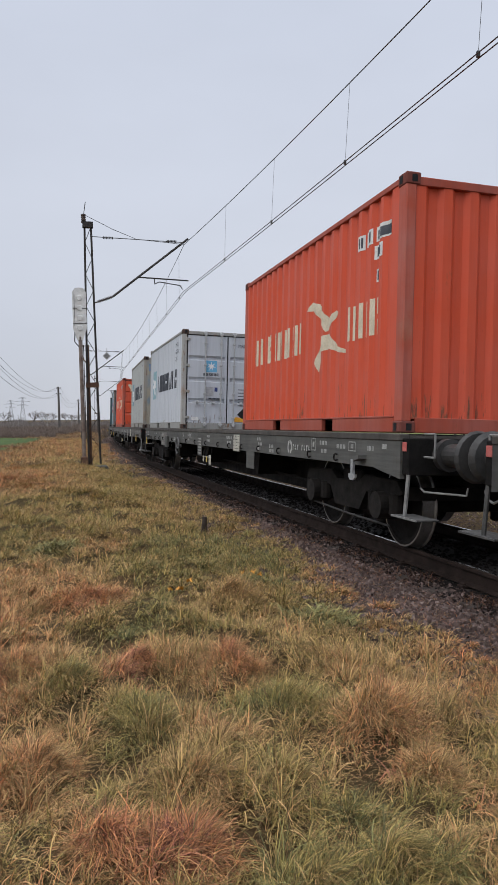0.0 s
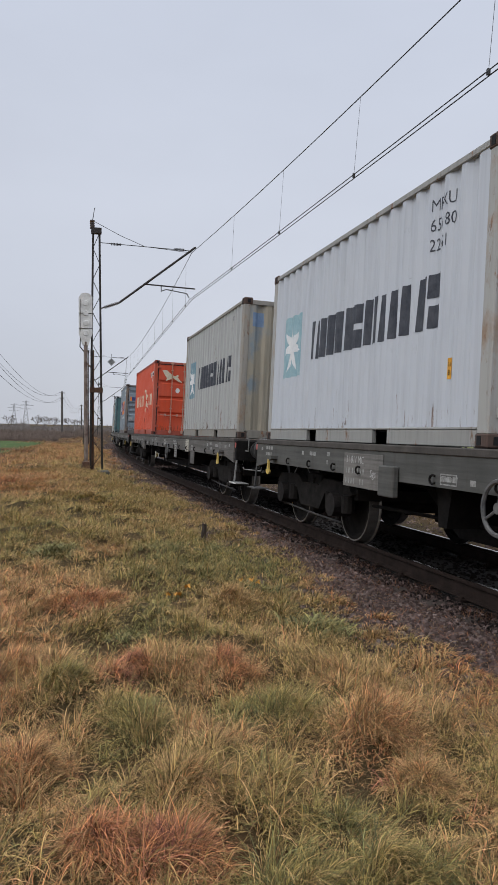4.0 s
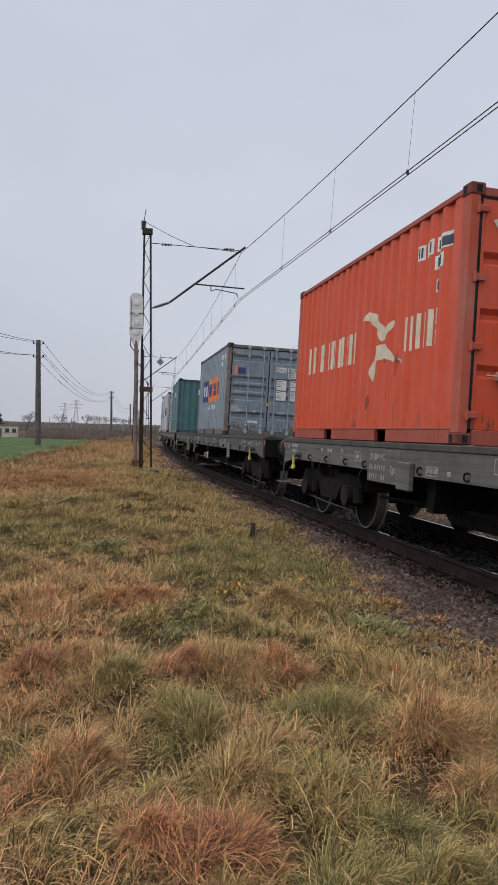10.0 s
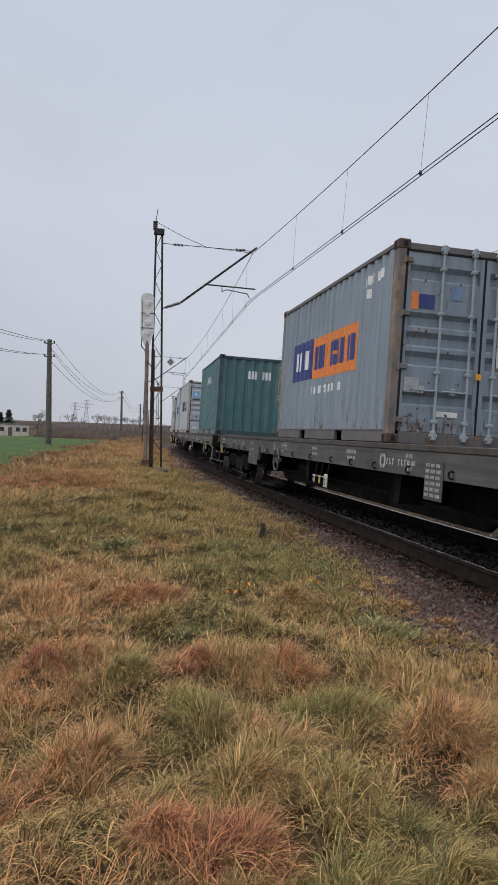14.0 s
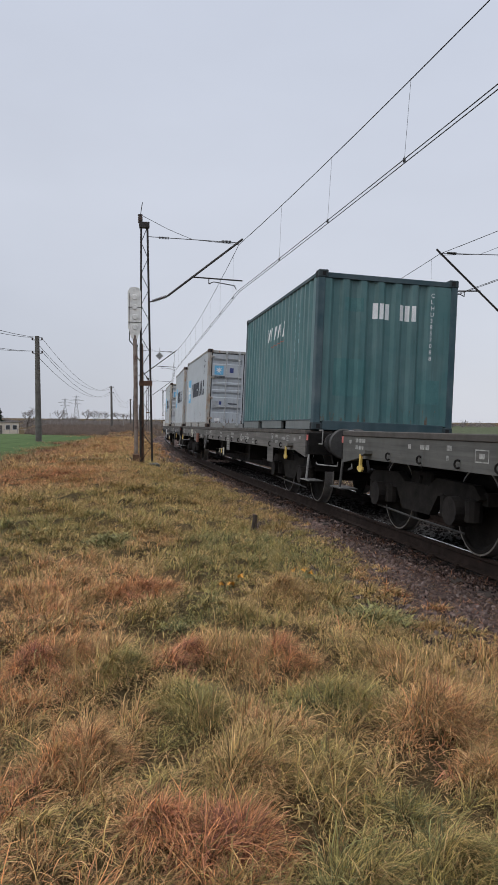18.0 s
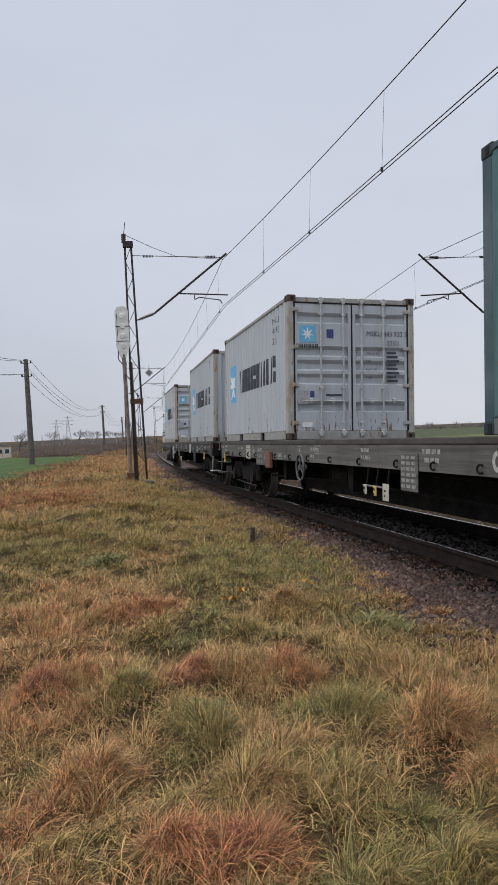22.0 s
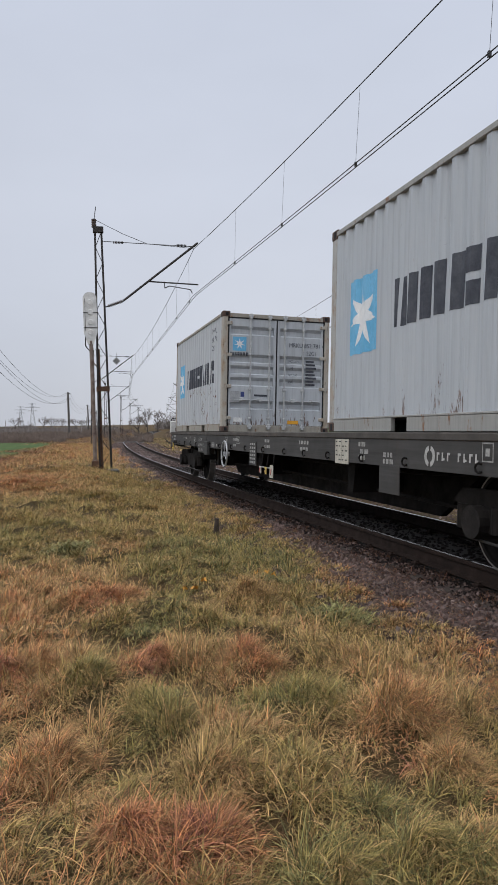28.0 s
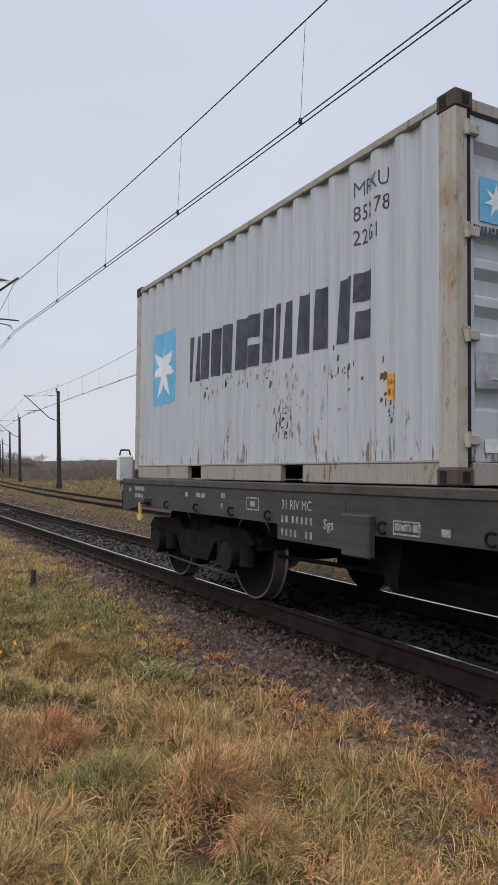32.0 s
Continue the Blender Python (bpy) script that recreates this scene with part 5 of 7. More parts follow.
def orange_box(k, wagon, doors, seed, label, number=""):
    bars = paint("orange_bars_%d" % seed, (0.40, 0.2, 0.13), 0.3) if doors else None
    ob = container(None, doors, 0, seed, label, box_mats("orange_box_%d" % seed, ORANGE, 0.2, seed, (0.40, 0.065, 0.03), 0.4, bars, 0.32, 0.06, "ribs"))
    wordmark(ob, M_CREAM, -2.36, 1.07, 0.43, 7, 0.345, on_side, 0, 0.68)
    wordmark(ob, M_CREAM, 1.62, 1.06, 0.4, 3, 0.29, on_side, 0, 0.75)
    bm = poly(B(), [(0.2, 1.62), (0.34, 1.73), (0.62, 1.66), (0.98, 1.4), (1.18, 1.5), (1.24, 1.46), (1.04, 1.3), (0.86, 1.27), (0.7, 1.42), (0.45, 1.6)])
    poly(bm, [(0.72, 1.22), (1.02, 1.24), (1.2, 1.08), (1.5, 0.98), (1.5, 0.94), (1.24, 0.98), (1.0, 1.05), (0.72, 1.02), (0.62, 0.76), (0.52, 0.9)])
    part("emblem", on_side(bm), M_CREAM, ob, "cream emblem of two curved strokes")
    for x, z, wd, h in ((1.86, 2.05, 0.14, 0.17), (2.04, 2.06, 0.2, 0.17), (2.28, 2.07, 0.42, 0.16), (2.26, 1.88, 0.24, 0.15), (2.3, 1.63, 0.12, 0.14)):
        lb = part("number_label", on_side(rect(B(), x, z, x + wd, z + h)), M_LABEL, ob)
        if wd < 0.4:
            part("figure_bar", on_side(rect(B(), x + wd * 0.22, z + h * 0.16, x + wd * 0.42, z + h * 0.84), 0.005), M_INK, lb)
            part("figure_bar", on_side(rect(B(), x + wd * 0.6, z + h * 0.16, x + wd * 0.78, z + h * 0.84), 0.005), M_INK, lb)
    tagged(part("label_writing", on_side(rows_of_bars(rows_of_bars(B(), 2.32, 2.19, [0.06], 0.1, 0), 2.44, 2.19, [0.2], 0.1, 0), 0.005), M_INK, ob), kind="stuff")
    if doors:
        xf = L2 - 0.0125
        bm = poly(B(), [(-0.95, 2.24), (-0.82, 2.28), (-0.64, 2.14), (-0.5, 2.06), (-0.42, 2.12), (-0.36, 2.1), (-0.4, 2.03), (-0.24, 1.86), (-0.36, 1.88), (-0.56, 2.0), (-0.82, 1.88), (-0.78, 1.98)])
        part("door_emblem", to_end(bm, xf), M_CREAM, ob)
        part("round_label", to_end(poly(B(), [(-0.385 + 0.075 * math.cos(a), 1.57 + 0.09 * math.sin(a)) for a in np.linspace(0, math.tau, 14, endpoint=False)]), xf), M_LABEL, ob)
        for y0, z0 in ((0.235, 1.39), (0.645, 1.39), (0.235, 0.92), (0.645, 0.92)):
            lb = part("door_label", to_end(rect(B(), y0, z0, y0 + 0.33, z0 + 0.3), xf), M_LABEL, ob, "white paper label")
            tagged(part("label_line", to_end(rows_of_bars(B(), y0 + 0.03, z0 + 0.27, [0.12, 0.07, 0.13, 0.06], 0.018, 0.044), xf + 0.003), M_INK, lb), kind="stuff")
        part("number_plate_patch", to_end(rect(B(), 0.3, 2.1, 0.58, 2.24), xf), M_LABEL, ob)
        part("number_plate_patch", to_end(rect(B(), 0.64, 2.1, 1.0, 2.24), xf), M_LABEL, ob)
        part("number_plate_patch", to_end(rect(B(), 0.64, 1.9, 0.9, 2.04), xf), M_LABEL, ob)
        bm = ink(B(), "SUDU", 0.31, 2.125, 0.125, 0.75)
        ink(bm, "79", 0.66, 2.125, 0.125, 0.9)
        ink(bm, "22", 0.66, 1.925, 0.125, 0.9)
        tagged(part("door_number", to_end(bm, xf + 0.003), M_INK, ob), kind="stuff")
    place(ob, k, wagon)
    return ob


def end_patch(ob, y0, z0, y1, z1, mat, name, label=""):
    bm = B()
    bm.faces.new([bm.verts.new((0, y, z)) for y, z in ((y0, z0), (y1, z0), (y1, z1), (y0, z1))])
    part(name, on_end(bm), mat, ob, label)


M_RUSTEND = paint("rusty_beige_end", (0.34, 0.305, 0.235), 0.5, 0.7, 0.8, 0.15, 2.0, True, (0.19, 0.255, 0.31))
orange_box(0, 1, False, 1, "orange steel container with cream lettering and a blank end")
b1 = pale_box(1, 1, True, 2, 0.08, "pale grey container with blue star square and ribbed doors", "MRKU 650 805 5", pr=0.75, blue=M_PALETEAL, door="ribs", side=("MRKU", "650 80", "22G1"), col=(0.49, 0.52, 0.565), grime=0.3)
part("hazard_placard", to_end(poly(B(), [(0.45, 0.26), (0.61, 0.4), (0.45, 0.56), (0.29, 0.4)]), L2 - 0.009), M_RUBBER, b1, "black diamond hazard placard")
part("placard_base", to_end(poly(B(), [(0.22, 0.2), (0.6, 0.2), (0.6, 0.27), (0.45, 0.29), (0.3, 0.33), (0.22, 0.32)]), L2 - 0.006), M_SIGNYEL, b1)
c1 = pale_box(2, 2, False, 3, 0.25, "weathered grey-beige container with blue star square and rusty end", col=(0.365, 0.375, 0.365), grime=0.6, pr=0.8, post=(0.29, 0.27, 0.235), blue=M_FADEDBLUE)
for o in c1.children:
    if o.name.startswith("end_wall"):
        o.data.materials[0] = M_RUSTEND
for y0, z0, y1, z1 in ((-1.04, 2.07, -0.82, 2.33), (-0.42, 0.62, 0.18, 1.42), (-0.18, 1.42, 0.3, 1.75)):
    end_patch(c1, y0, z0, y1, z1, M_PALEBLUEPATCH, "blue_patch", "worn patch of blue repaint")
d1 = orange_box(3, 2, True, 4, "orange steel container with cream lettering, double doors, white labels")

# grey-blue box with an orange and navy panel
e1 = container(None, True, 0, 5, "grey-blue container with orange and navy panel and rusty doors", box_mats("blue_box", (0.2, 0.248, 0.29), 0.34, 5, (0.13, 0.12, 0.115), 0.85, paint("blue_bars", (0.25, 0.29, 0.32), 0.4), 0.75, 0.12))
part("orange_panel", on_side(rect(B(), -0.75, 1.04, 1.66, 1.75)), M_ORANGEINK, e1, "orange name panel")
part("navy_panel", on_side(rect(B(), -2.0, 1.06, -0.76, 1.77)), M_NAVY, e1, "navy panel with white sign")
wordmark(e1, M_NAVY, -0.55, 1.2, 0.4, 5, 0.42, lambda bm: on_side(bm, 0.005))
wordmark(e1, M_STAR, -1.75, 1.25, 0.34, 2, 0.4, lambda bm: on_side(bm, 0.005))
wordmark(e1, M_STAR, -0.73, 0.78, 0.13, 6, 0.31, on_side, 0, 0.5)
tagged(part("side_number", on_side(rows_of_bars(rows_of_bars(rows_of_bars(rows_of_bars(B(), 1.75, 2.33, [0.1], 0.13, 0), 1.92, 2.33, [0.1, 0.1], 0.13, 0.06), 2.08, 2.33, [0.1], 0.13, 0), 2.26, 2.33, [0.26], 0.13, 0)), M_LABEL, e1), kind="stuff")
xf = L2 - 0.0125
part("small_orange_panel", to_end(rect(B(), -1.0, 1.72, -0.9, 1.94), xf), M_ORANGEINK, e1)
part("small_navy_panel", to_end(rect(B(), -0.9, 1.74, -0.68, 1.92), xf), M_NAVY, e1)
part("grey_square", to_end(rect(B(), -0.46, 1.88, -0.3, 2.06), xf), M_PALEBLUEPATCH, e1)
for y0, z0, y1, z1 in ((0.23, 1.35, 0.52, 1.64), (0.23, 1.06, 0.52, 1.32), (0.64, 1.36, 0.95, 1.64), (0.64, 1.06, 0.95, 1.34)):
    lb = part("door_label", to_end(rect(B(), y0, z0, y1, z1), xf), M_LABEL, e1, "torn white label")
    tagged(part("label_line", to_end(rows_of_bars(B(), y0 + 0.03, z1 - 0.03, [0.12, 0.07, 0.1], 0.016, 0.055), xf + 0.003), M_INK, lb), kind="stuff")
for y0, z0, y1, z1 in ((0.2, 1.86, 0.5, 2.0), (0.55, 1.86, 0.93, 2.0), (0.97, 1.86, 1.05, 2.0), (0.55, 1.71, 0.8, 1.84)):
    part("number_patch", to_end(rect(B(), y0, z0, y1, z1), xf), M_LABEL, e1, "white patch with a dark number")
tagged(part("door_number", to_end(ink(ink(ink(ink(B(), "PONU", 0.21, 1.885, 0.12, 0.8), "202706", 0.56, 1.885, 0.12, 0.8), "9", 0.98, 1.885, 0.12, 0.8), "22G1", 0.56, 1.73, 0.12, 0.8), xf + 0.003), M_INK, e1), kind="stuff")
part("data_plate", to_end(rect(B(), -1.03, 0.66, -0.83, 0.85), xf + 0.004), M_GALV, e1)
part("paper_label", to_end(rect(B(), -0.56, 0.37, -0.27, 0.44), xf), M_LABEL, e1)
part("seal_tag", to_end(rect(B(), -0.06, 0.88, 0.02, 0.96), xf + 0.03), M_SIGNYEL, e1)
place(e1, 4, 3)

# dark green box with a blank end
M_DULLRED = surface("faded_red_decal", (0.17, 0.08, 0.075), (0.3, 0.09, 0.07), 6, 0.6)
f1 = container(None, False, 0, 6, "dark green container with faded white lettering and blank end", box_mats("green_box", (0.052, 0.134, 0.138), 0.04, 6, (0.024, 0.06, 0.075), 0.12, None, 0.7, 0.1, rough=0.42))
wordmark(f1, M_STAR, -0.68, 1.79, 0.27, 5, 0.31, on_side, 0.05, 0.45)
part("red_stroke", on_side(poly(B(), [(-0.3, 1.66), (0.8, 1.69), (0.82, 1.71), (-0.3, 1.68)])), M_DULLRED, f1, "faded red stroke under the name")
bm = B()
for k in range(11):
    rect(bm, 1.63, 2.18 - k * 0.115, 1.65, 2.26 - k * 0.115)
for k in range(5):
    rect(bm, 1.87, 1.98 - k * 0.115, 1.9, 2.05 - k * 0.115)
for k in range(3):
    rect(bm, 1.78, 1.02 - k * 0.07, 1.9, 1.05 - k * 0.07)
tagged(part("side_number", on_side(bm), M_PALETEAL, f1), kind="stuff")
M_PALESILL = paint("grey_sill_paint", (0.125, 0.14, 0.14), 0.2, 0.5, 0.6, 0.1, 4)
for o in f1.children:
    if o.name.startswith("sill_plate"):
        o.data.materials[0] = M_PALESILL
for y0 in (-0.26, 0.2):
    for k in range(3):
        end_patch(f1, y0 + k * 0.105, 1.86, y0 + k * 0.105 + 0.075, 2.12, M_STAR, "sign_block", "")
for k, ch in enumerate("CLHU3857088"):
    bm = B()
    ink(bm, ch, 0.0, 2.28 - k * 0.105, 0.1)
    for v in bm.verts:
        v.co = Vector((0, 0.74 + v.co.x, v.co.z))
    part("number_sign", on_end(bm), M_STAR, f1)
M_GREENPATCH = surface("green_repaint", (0.035, 0.118, 0.122), (0.052, 0.15, 0.152), 4, 0.5)
for y0, z0, y1, z1 in ((-0.75, 1.96, -0.43, 2.18), (-0.89, 0.57, -0.34, 1.18), (0.55, 0.5, 0.95, 0.9)):
    end_patch(f1, y0, z0, y1, z1, M_GREENPATCH, "repainted_patch", "lighter green repainted patch")
place(f1, 5, 4)
g1 = pale_box(6, 4, True, 7, 0.16, "grey-white container with blue star square and rusty posts", "MSKU 443 932 5", pr=0.85, side=("MSKU", "443 93", "22G1"))
pale_box(7, 5, False, 8, 0.16, "grey-white container with blue star square and blank end", pr=0.85)
i1 = pale_box(8, 5, True, 9, 0.22, "grey-white container with blue star square, rust streaks, double doors", "MRKU 852 781 4", pr=0.85, col=(0.42, 0.445, 0.47), grime=0.5, post=(0.36, 0.335, 0.285), side=("MRKU", "852 78", "22G1"))

# scrapes and rusty scars on the side of the last box
M_SCRAPE = surface("scraped_paint", (0.2, 0.19, 0.16), (0.34, 0.33, 0.28), 30, 0.8)
rnd = random.Random(4)
for mat, n, spots in ((M_RUSTY, 90, ((1.75, 0.86, 0.13, 0.09), (0.85, 0.5, 0.1, 0.09), (2.3, 0.6, 0.06, 0.12), (-0.4, 0.95, 0.5, 0.06))), (M_SCRAPE, 110, ((1.2, 0.78, 0.35, 0.1), (0.8, 0.62, 0.12, 0.12), (0.2, 0.98, 0.4, 0.06)))):
    bm = B()
    for k in range(n):
        cx, cz, rx, rz = spots[k % len(spots)]
        x, z = rnd.gauss(cx, rx), max(0.2, rnd.gauss(cz, rz))
        w, h = rnd.uniform(0.006, 0.03), rnd.uniform(0.01, 0.085)
        poly(bm, [(x, z), (x + w, z + h * 0.3), (x + w * 1.1, z + h * 0.9), (x + w * 0.3, z + h)])
    tagged(part("scrape_mark", on_side(bm, 0.002), mat, i1), kind="stuff")

part("small_sticker", to_end(rect(B(), -0.48, 1.83, -0.35, 1.99), L2 - 0.0125), M_NAVY, g1)

rnd = random.Random(8)
bm = B()
for k in range(120):
    y, z = rnd.choice((-0.75, -0.4, 0.4, 0.85, -0.95)) + rnd.gauss(0, 0.14), 0.2 + abs(rnd.gauss(0, 0.13)) + rnd.choice((0, 0, 0, 0.42, 1.0, 1.75)) * rnd.uniform(0.9, 1.1)
    q = rnd.uniform(0.005, 0.022)
    poly(bm, [(y + q * rnd.uniform(0.4, 1.0) * math.cos(a), z + q * rnd.uniform(0.5, 1.5) * math.sin(a)) for a in np.linspace(0, math.tau, 7, endpoint=False)])
tagged(part("rust_fleck", to_end(bm, L2 - 0.012), M_RUSTY, e1), kind="stuff")

M_MEND = surface("fresh_red_lead", (0.42, 0.03, 0.02), (0.55, 0.06, 0.035), 9, 0.6)
M_SOOT = surface("sooty_patch", (0.16, 0.045, 0.03), (0.3, 0.06, 0.035), 9, 0.8)
for x, z, w, h, m in ((1.35, 0.78, 0.08, 0.3, M_MEND), (1.25, 0.7, 0.1, 0.06, M_MEND), (1.42, 0.95, 0.12, 0.05, M_MEND), (0.45, 0.4, 0.13, 0.2, M_SOOT), (0.95, 0.98, 0.14, 0.03, M_SOOT)):
    part("scuff", on_side(poly(B(), [(x, z), (x + w * 0.7, z + h * 0.1), (x + w, z + h * 0.5), (x + w * 0.8, z + h), (x + w * 0.2, z + h * 0.9), (x - w * 0.1, z + h * 0.4)])), m, d1)
# ---- overhead line ----
M_MOSSY = surface("mossy_concrete", (0.05, 0.05, 0.04), (0.11, 0.1, 0.085), 4, 0.95)


def lattice_mast(name, base, height, facing, label, w0=0.36, w1=0.19, solid=False, lean=0.0):
    """Two channel legs joined by zigzag lacing; facing: heading of the line."""
    m = empty(name, Matrix.Translation(base) @ Matrix.Rotation(facing, 4, "Z") @ Matrix.Translation((height * lean, 0, 0)) @ Matrix.Rotation(-lean, 4, "Y"), label=label, category="catenary mast", group="masts of the overhead line")
    if solid:
        part("leg", tube(tube(B(), (0, 0, 0), (0, 0, height), 0.19, 8, 0.12), (0, 0, -0.2), (0, 0, 0.5), 0.24, 8), M_MAST, m)
    for sx in () if solid else (-1, 1):
        part("leg", tube(B(), (sx * w0 / 2, 0, 0), (sx * w1 / 2, 0, height), 0.042, 4), M_MAST, m)
    n = 0 if solid else 15
    for i in range(n):
        z0, z1 = height * i / n, height * (i + 1) / n
        a = (w0 + (w1 - w0) * z0 / height) / 2 * (1 if i % 2 else -1)
        b = (w0 + (w1 - w0) * z1 / height) / 2 * (-1 if i % 2 else 1)
        part("lacing_bar", tube(B(), (a, -0.03, z0), (b, -0.03, z1), 0.013, 4), M_MAST, m)
    part("foundation", box(B(), -0.4, 0.4, -0.35, 0.35, -0.7, -0.06, 0.03), M_MOSSY, m)
    part("band", box(B(), -0.2, 0.2, -0.07, 0.07, 2.35, 2.5), M_RUSTY, m)
    part("cap", box(B(), -w1 / 2 - 0.06, w1 / 2 + 0.06, -0.09, 0.09, height - 0.03, height + 0.14), M_MAST, m)
    bm = B()
    for k in range(4):
        tube(bm, (-0.12, 0, height + 0.12 + k * 0.07), (-0.12, 0, height + 0.16 + k * 0.07), 0.075, 10)
    part("top_insulator", bm, M_PORC, m)
    part("spike", tube(B(), (-0.12, 0, height + 0.3), (-0.05, 0, height + 0.75), 0.012, 5), M_WIRE, m)
    return m


def cantilever(m, reach, z_mess, z_cont, side=1):
    """Slanted tube from the mast to the catenary, its stay, the registration arm and steady arm; side: +1 to the right of the line."""
    x0, x1 = side * 0.2, side * reach
    low = z_cont - 0.36
    c = part("cantilever", tube(B(), (x0 + side * 0.5, 0, low + 0.12), (x1 + side * 0.12, 0, z_mess + 0.14), 0.034, 8), M_MAST, m)
    bm = B()
    for k in range(8):
        a = Vector((x0 + side * (0.04 + k * 0.055), 0, low - 0.05 + k * 0.02))
        tube(bm, a, a + Vector((side * 0.03, 0, 0.011)), 0.05, 8)
    tube(bm, (side * 0.1, 0, low - 0.1), (x0 + side * 0.55, 0, low + 0.13), 0.02, 6)
    part("insulator", bm, M_PORC, c)
    bm = tube(B(), (side * 0.1, 0, z_mess + 0.09), (x1, 0, z_mess + 0.02), 0.012, 5)
    for a in (0.25, reach - 0.75):
        for k in range(7):
            tube(bm, (x0 + side * (a + k * 0.045), 0, z_mess + 0.07 - 0.03 * (a > 1)), (x0 + side * (a + 0.026 + k * 0.045), 0, z_mess + 0.07 - 0.03 * (a > 1)), 0.04, 8)
    part("stay", bm, M_WIRE, m)
    part("top_wire", bar(B(), [(-side * 0.12, 0, z_mess + 0.75), (side * reach * 0.25, 0, z_mess + 0.34), (side * reach * 0.5, 0, z_mess + 0.06), (x1, 0, z_mess - 0.04)], 0.009, 4), M_WIRE, m)
    xr = x0 + side * (reach - 0.2) * 0.45
    bm = tube(B(), (xr, 0, z_cont + 0.37), (x1 + side * 0.1, 0, z_cont + 0.30), 0.022, 6)
    bar(bm, [(xr + side * 0.55, 0, z_cont + 0.35), (xr + side * 0.55, 0, z_cont + 0.17), (xr + side * 0.7, 0, z_cont + 0.24), (x1 - side * 0.15, 0, z_cont + 0.14), (x1 - side * 0.1, 0, z_cont + 0.02)], 0.015, 5)
    part("registration_arm", bm, M_MAST, m)


MAST_H = 7.15
MASTS = [(-10.0, -3.4), (22.85, -3.24), (57.5, -3.3), (97.0, -3.3), (137.0, -3.2), (178.0, -3.2), (220.0, -3.2), (262.0, -3.2)]
CONTACT, MESS = 5.58, 7.05
anchor = []
for i, (s, u) in enumerate(MASTS):
    x, y, zr, h = track_at(s)
    base = beside(s, u)
    base.z = max(base.z, zr - 0.4) + 0.05
    top = zr + 7.43 - base.z
    if i == 1:
        label = "dark lattice catenary mast standing in dry grass"
    else:
        label = "dark catenary mast beside the line"
    m = lattice_mast("catenary_mast", base, top, h, label, lean=0.014 if i == 1 else 0.0)
    off = 0.62 if i == 0 else -0.28
    cantilever(m, -u + off, zr + MESS - base.z, zr + CONTACT - base.z)
    anchor.append((s, off))


def wire(name, pts, r, label, parent=None):
    cu = bpy.data.curves.new(name, "CURVE")
    cu.dimensions, cu.bevel_depth, cu.bevel_resolution = "3D", r, 1
    sp = cu.splines.new("POLY")
    sp.points.add(len(pts) - 1)
    for p, v in zip(sp.points, pts):
        p.co = (*v, 1)
    ob = bpy.data.objects.new(name, cu)
    me = bpy.data.meshes.new_from_object(ob)
    bpy.data.objects.remove(ob)
    bpy.data.curves.remove(cu)
    me.materials.clear()
    ob = part(name, me, M_WIRE, parent, "" if parent else label)
    if not parent:
        tagged(ob, label, "wire")
    return ob


def span(s0, u0, s1, u1, bow=False, base_u=0.0, low0=0.0, low1=0.0):
    """Messenger, two contact wires and droppers between two masts."""
    a, b = beside(s0, base_u + u0, 0), beside(s1, base_u + u1, 0)
    za, zb = float(rail_z(s0)) - low0, float(rail_z(s1)) - low1
    length = (b - a).length
    n = 24
    sag = min(0.6, 0.38 * (length / 33.0) ** 2)
    mess, c1, c2 = [], [], []
    side = (b - a).cross(Vector((0, 0, 1))).normalized() * 0.04
    out = side.normalized() * (1.0 if bow else 0.0)
    sag = sag - 0.19 if bow else sag

    def mess_at(f):
        p = a.lerp(b, f) + out * 0.8 * f * (1 - f)
        return p.x, p.y, za + (zb - za) * f + MESS - 4 * sag * f * (1 - f)

    def contact_at(f):
        p = a.lerp(b, f) + out * 0.4 * f * (1 - f)
        return Vector((p.x, p.y, za + (zb - za) * f + CONTACT))

    for i in range(n + 1):
        f = i / n
        mess.append(mess_at(f))
        c1.append(contact_at(f) + side)
        c2.append(contact_at(f) - side)
    m = wire("messenger_wire", mess, 0.009, "thin dark overhead messenger wire")
    wire("contact_wire", c1, 0.008, "", m)
    wire("contact_wire", c2, 0.008, "", m)
    k = int((length - 4.0) / 3.45) + 1
    for i in range(k):
        f = 1 - (4.6 + 3.6 * i) / length
        p = contact_at(f)
        bm = tube(B(), p, mess_at(f), 0.0035, 4)
        box(bm, p.x - 0.02, p.x + 0.02, p.y - 0.02, p.y + 0.02, p.z - 0.015, p.z + 0.05)
        part("dropper", bm, M_WIRE, m)


for (s0, u0), (s1, u1) in zip(anchor, anchor[1:]):
    span(s0, u0, s1, u1, s0 < 0)

# masts of the second line, on its far side
SECOND_U = 5.5
MASTS2 = [(-15.0, 8.7), (21.5, 8.65), (59.5, 8.05), (92.0, 8.3), (130.0, 8.8), (170.0, 8.8), (210.0, 8.8)]
anchor2 = []
for i, (s, u) in enumerate(MASTS2):
    x, y, zr, h = track_at(s)
    base = beside(s, u)
    base.z -= 0.02
    m = lattice_mast("catenary_mast", base, zr + 7.35 - base.z, h, "dark catenary mast of the second line", 0.22, 0.14, solid=True) if i > 1 else lattice_mast("catenary_mast", base, zr + 6.95 - base.z, h, "dark lattice catenary mast of the second line")
    off, drop = (0.4, 0.26) if i < 2 else (0.0, 0.0)
    cantilever(m, u - SECOND_U - off, zr + MESS - drop - base.z, zr + CONTACT - drop - base.z, -1)
    anchor2.append((s, off, drop))
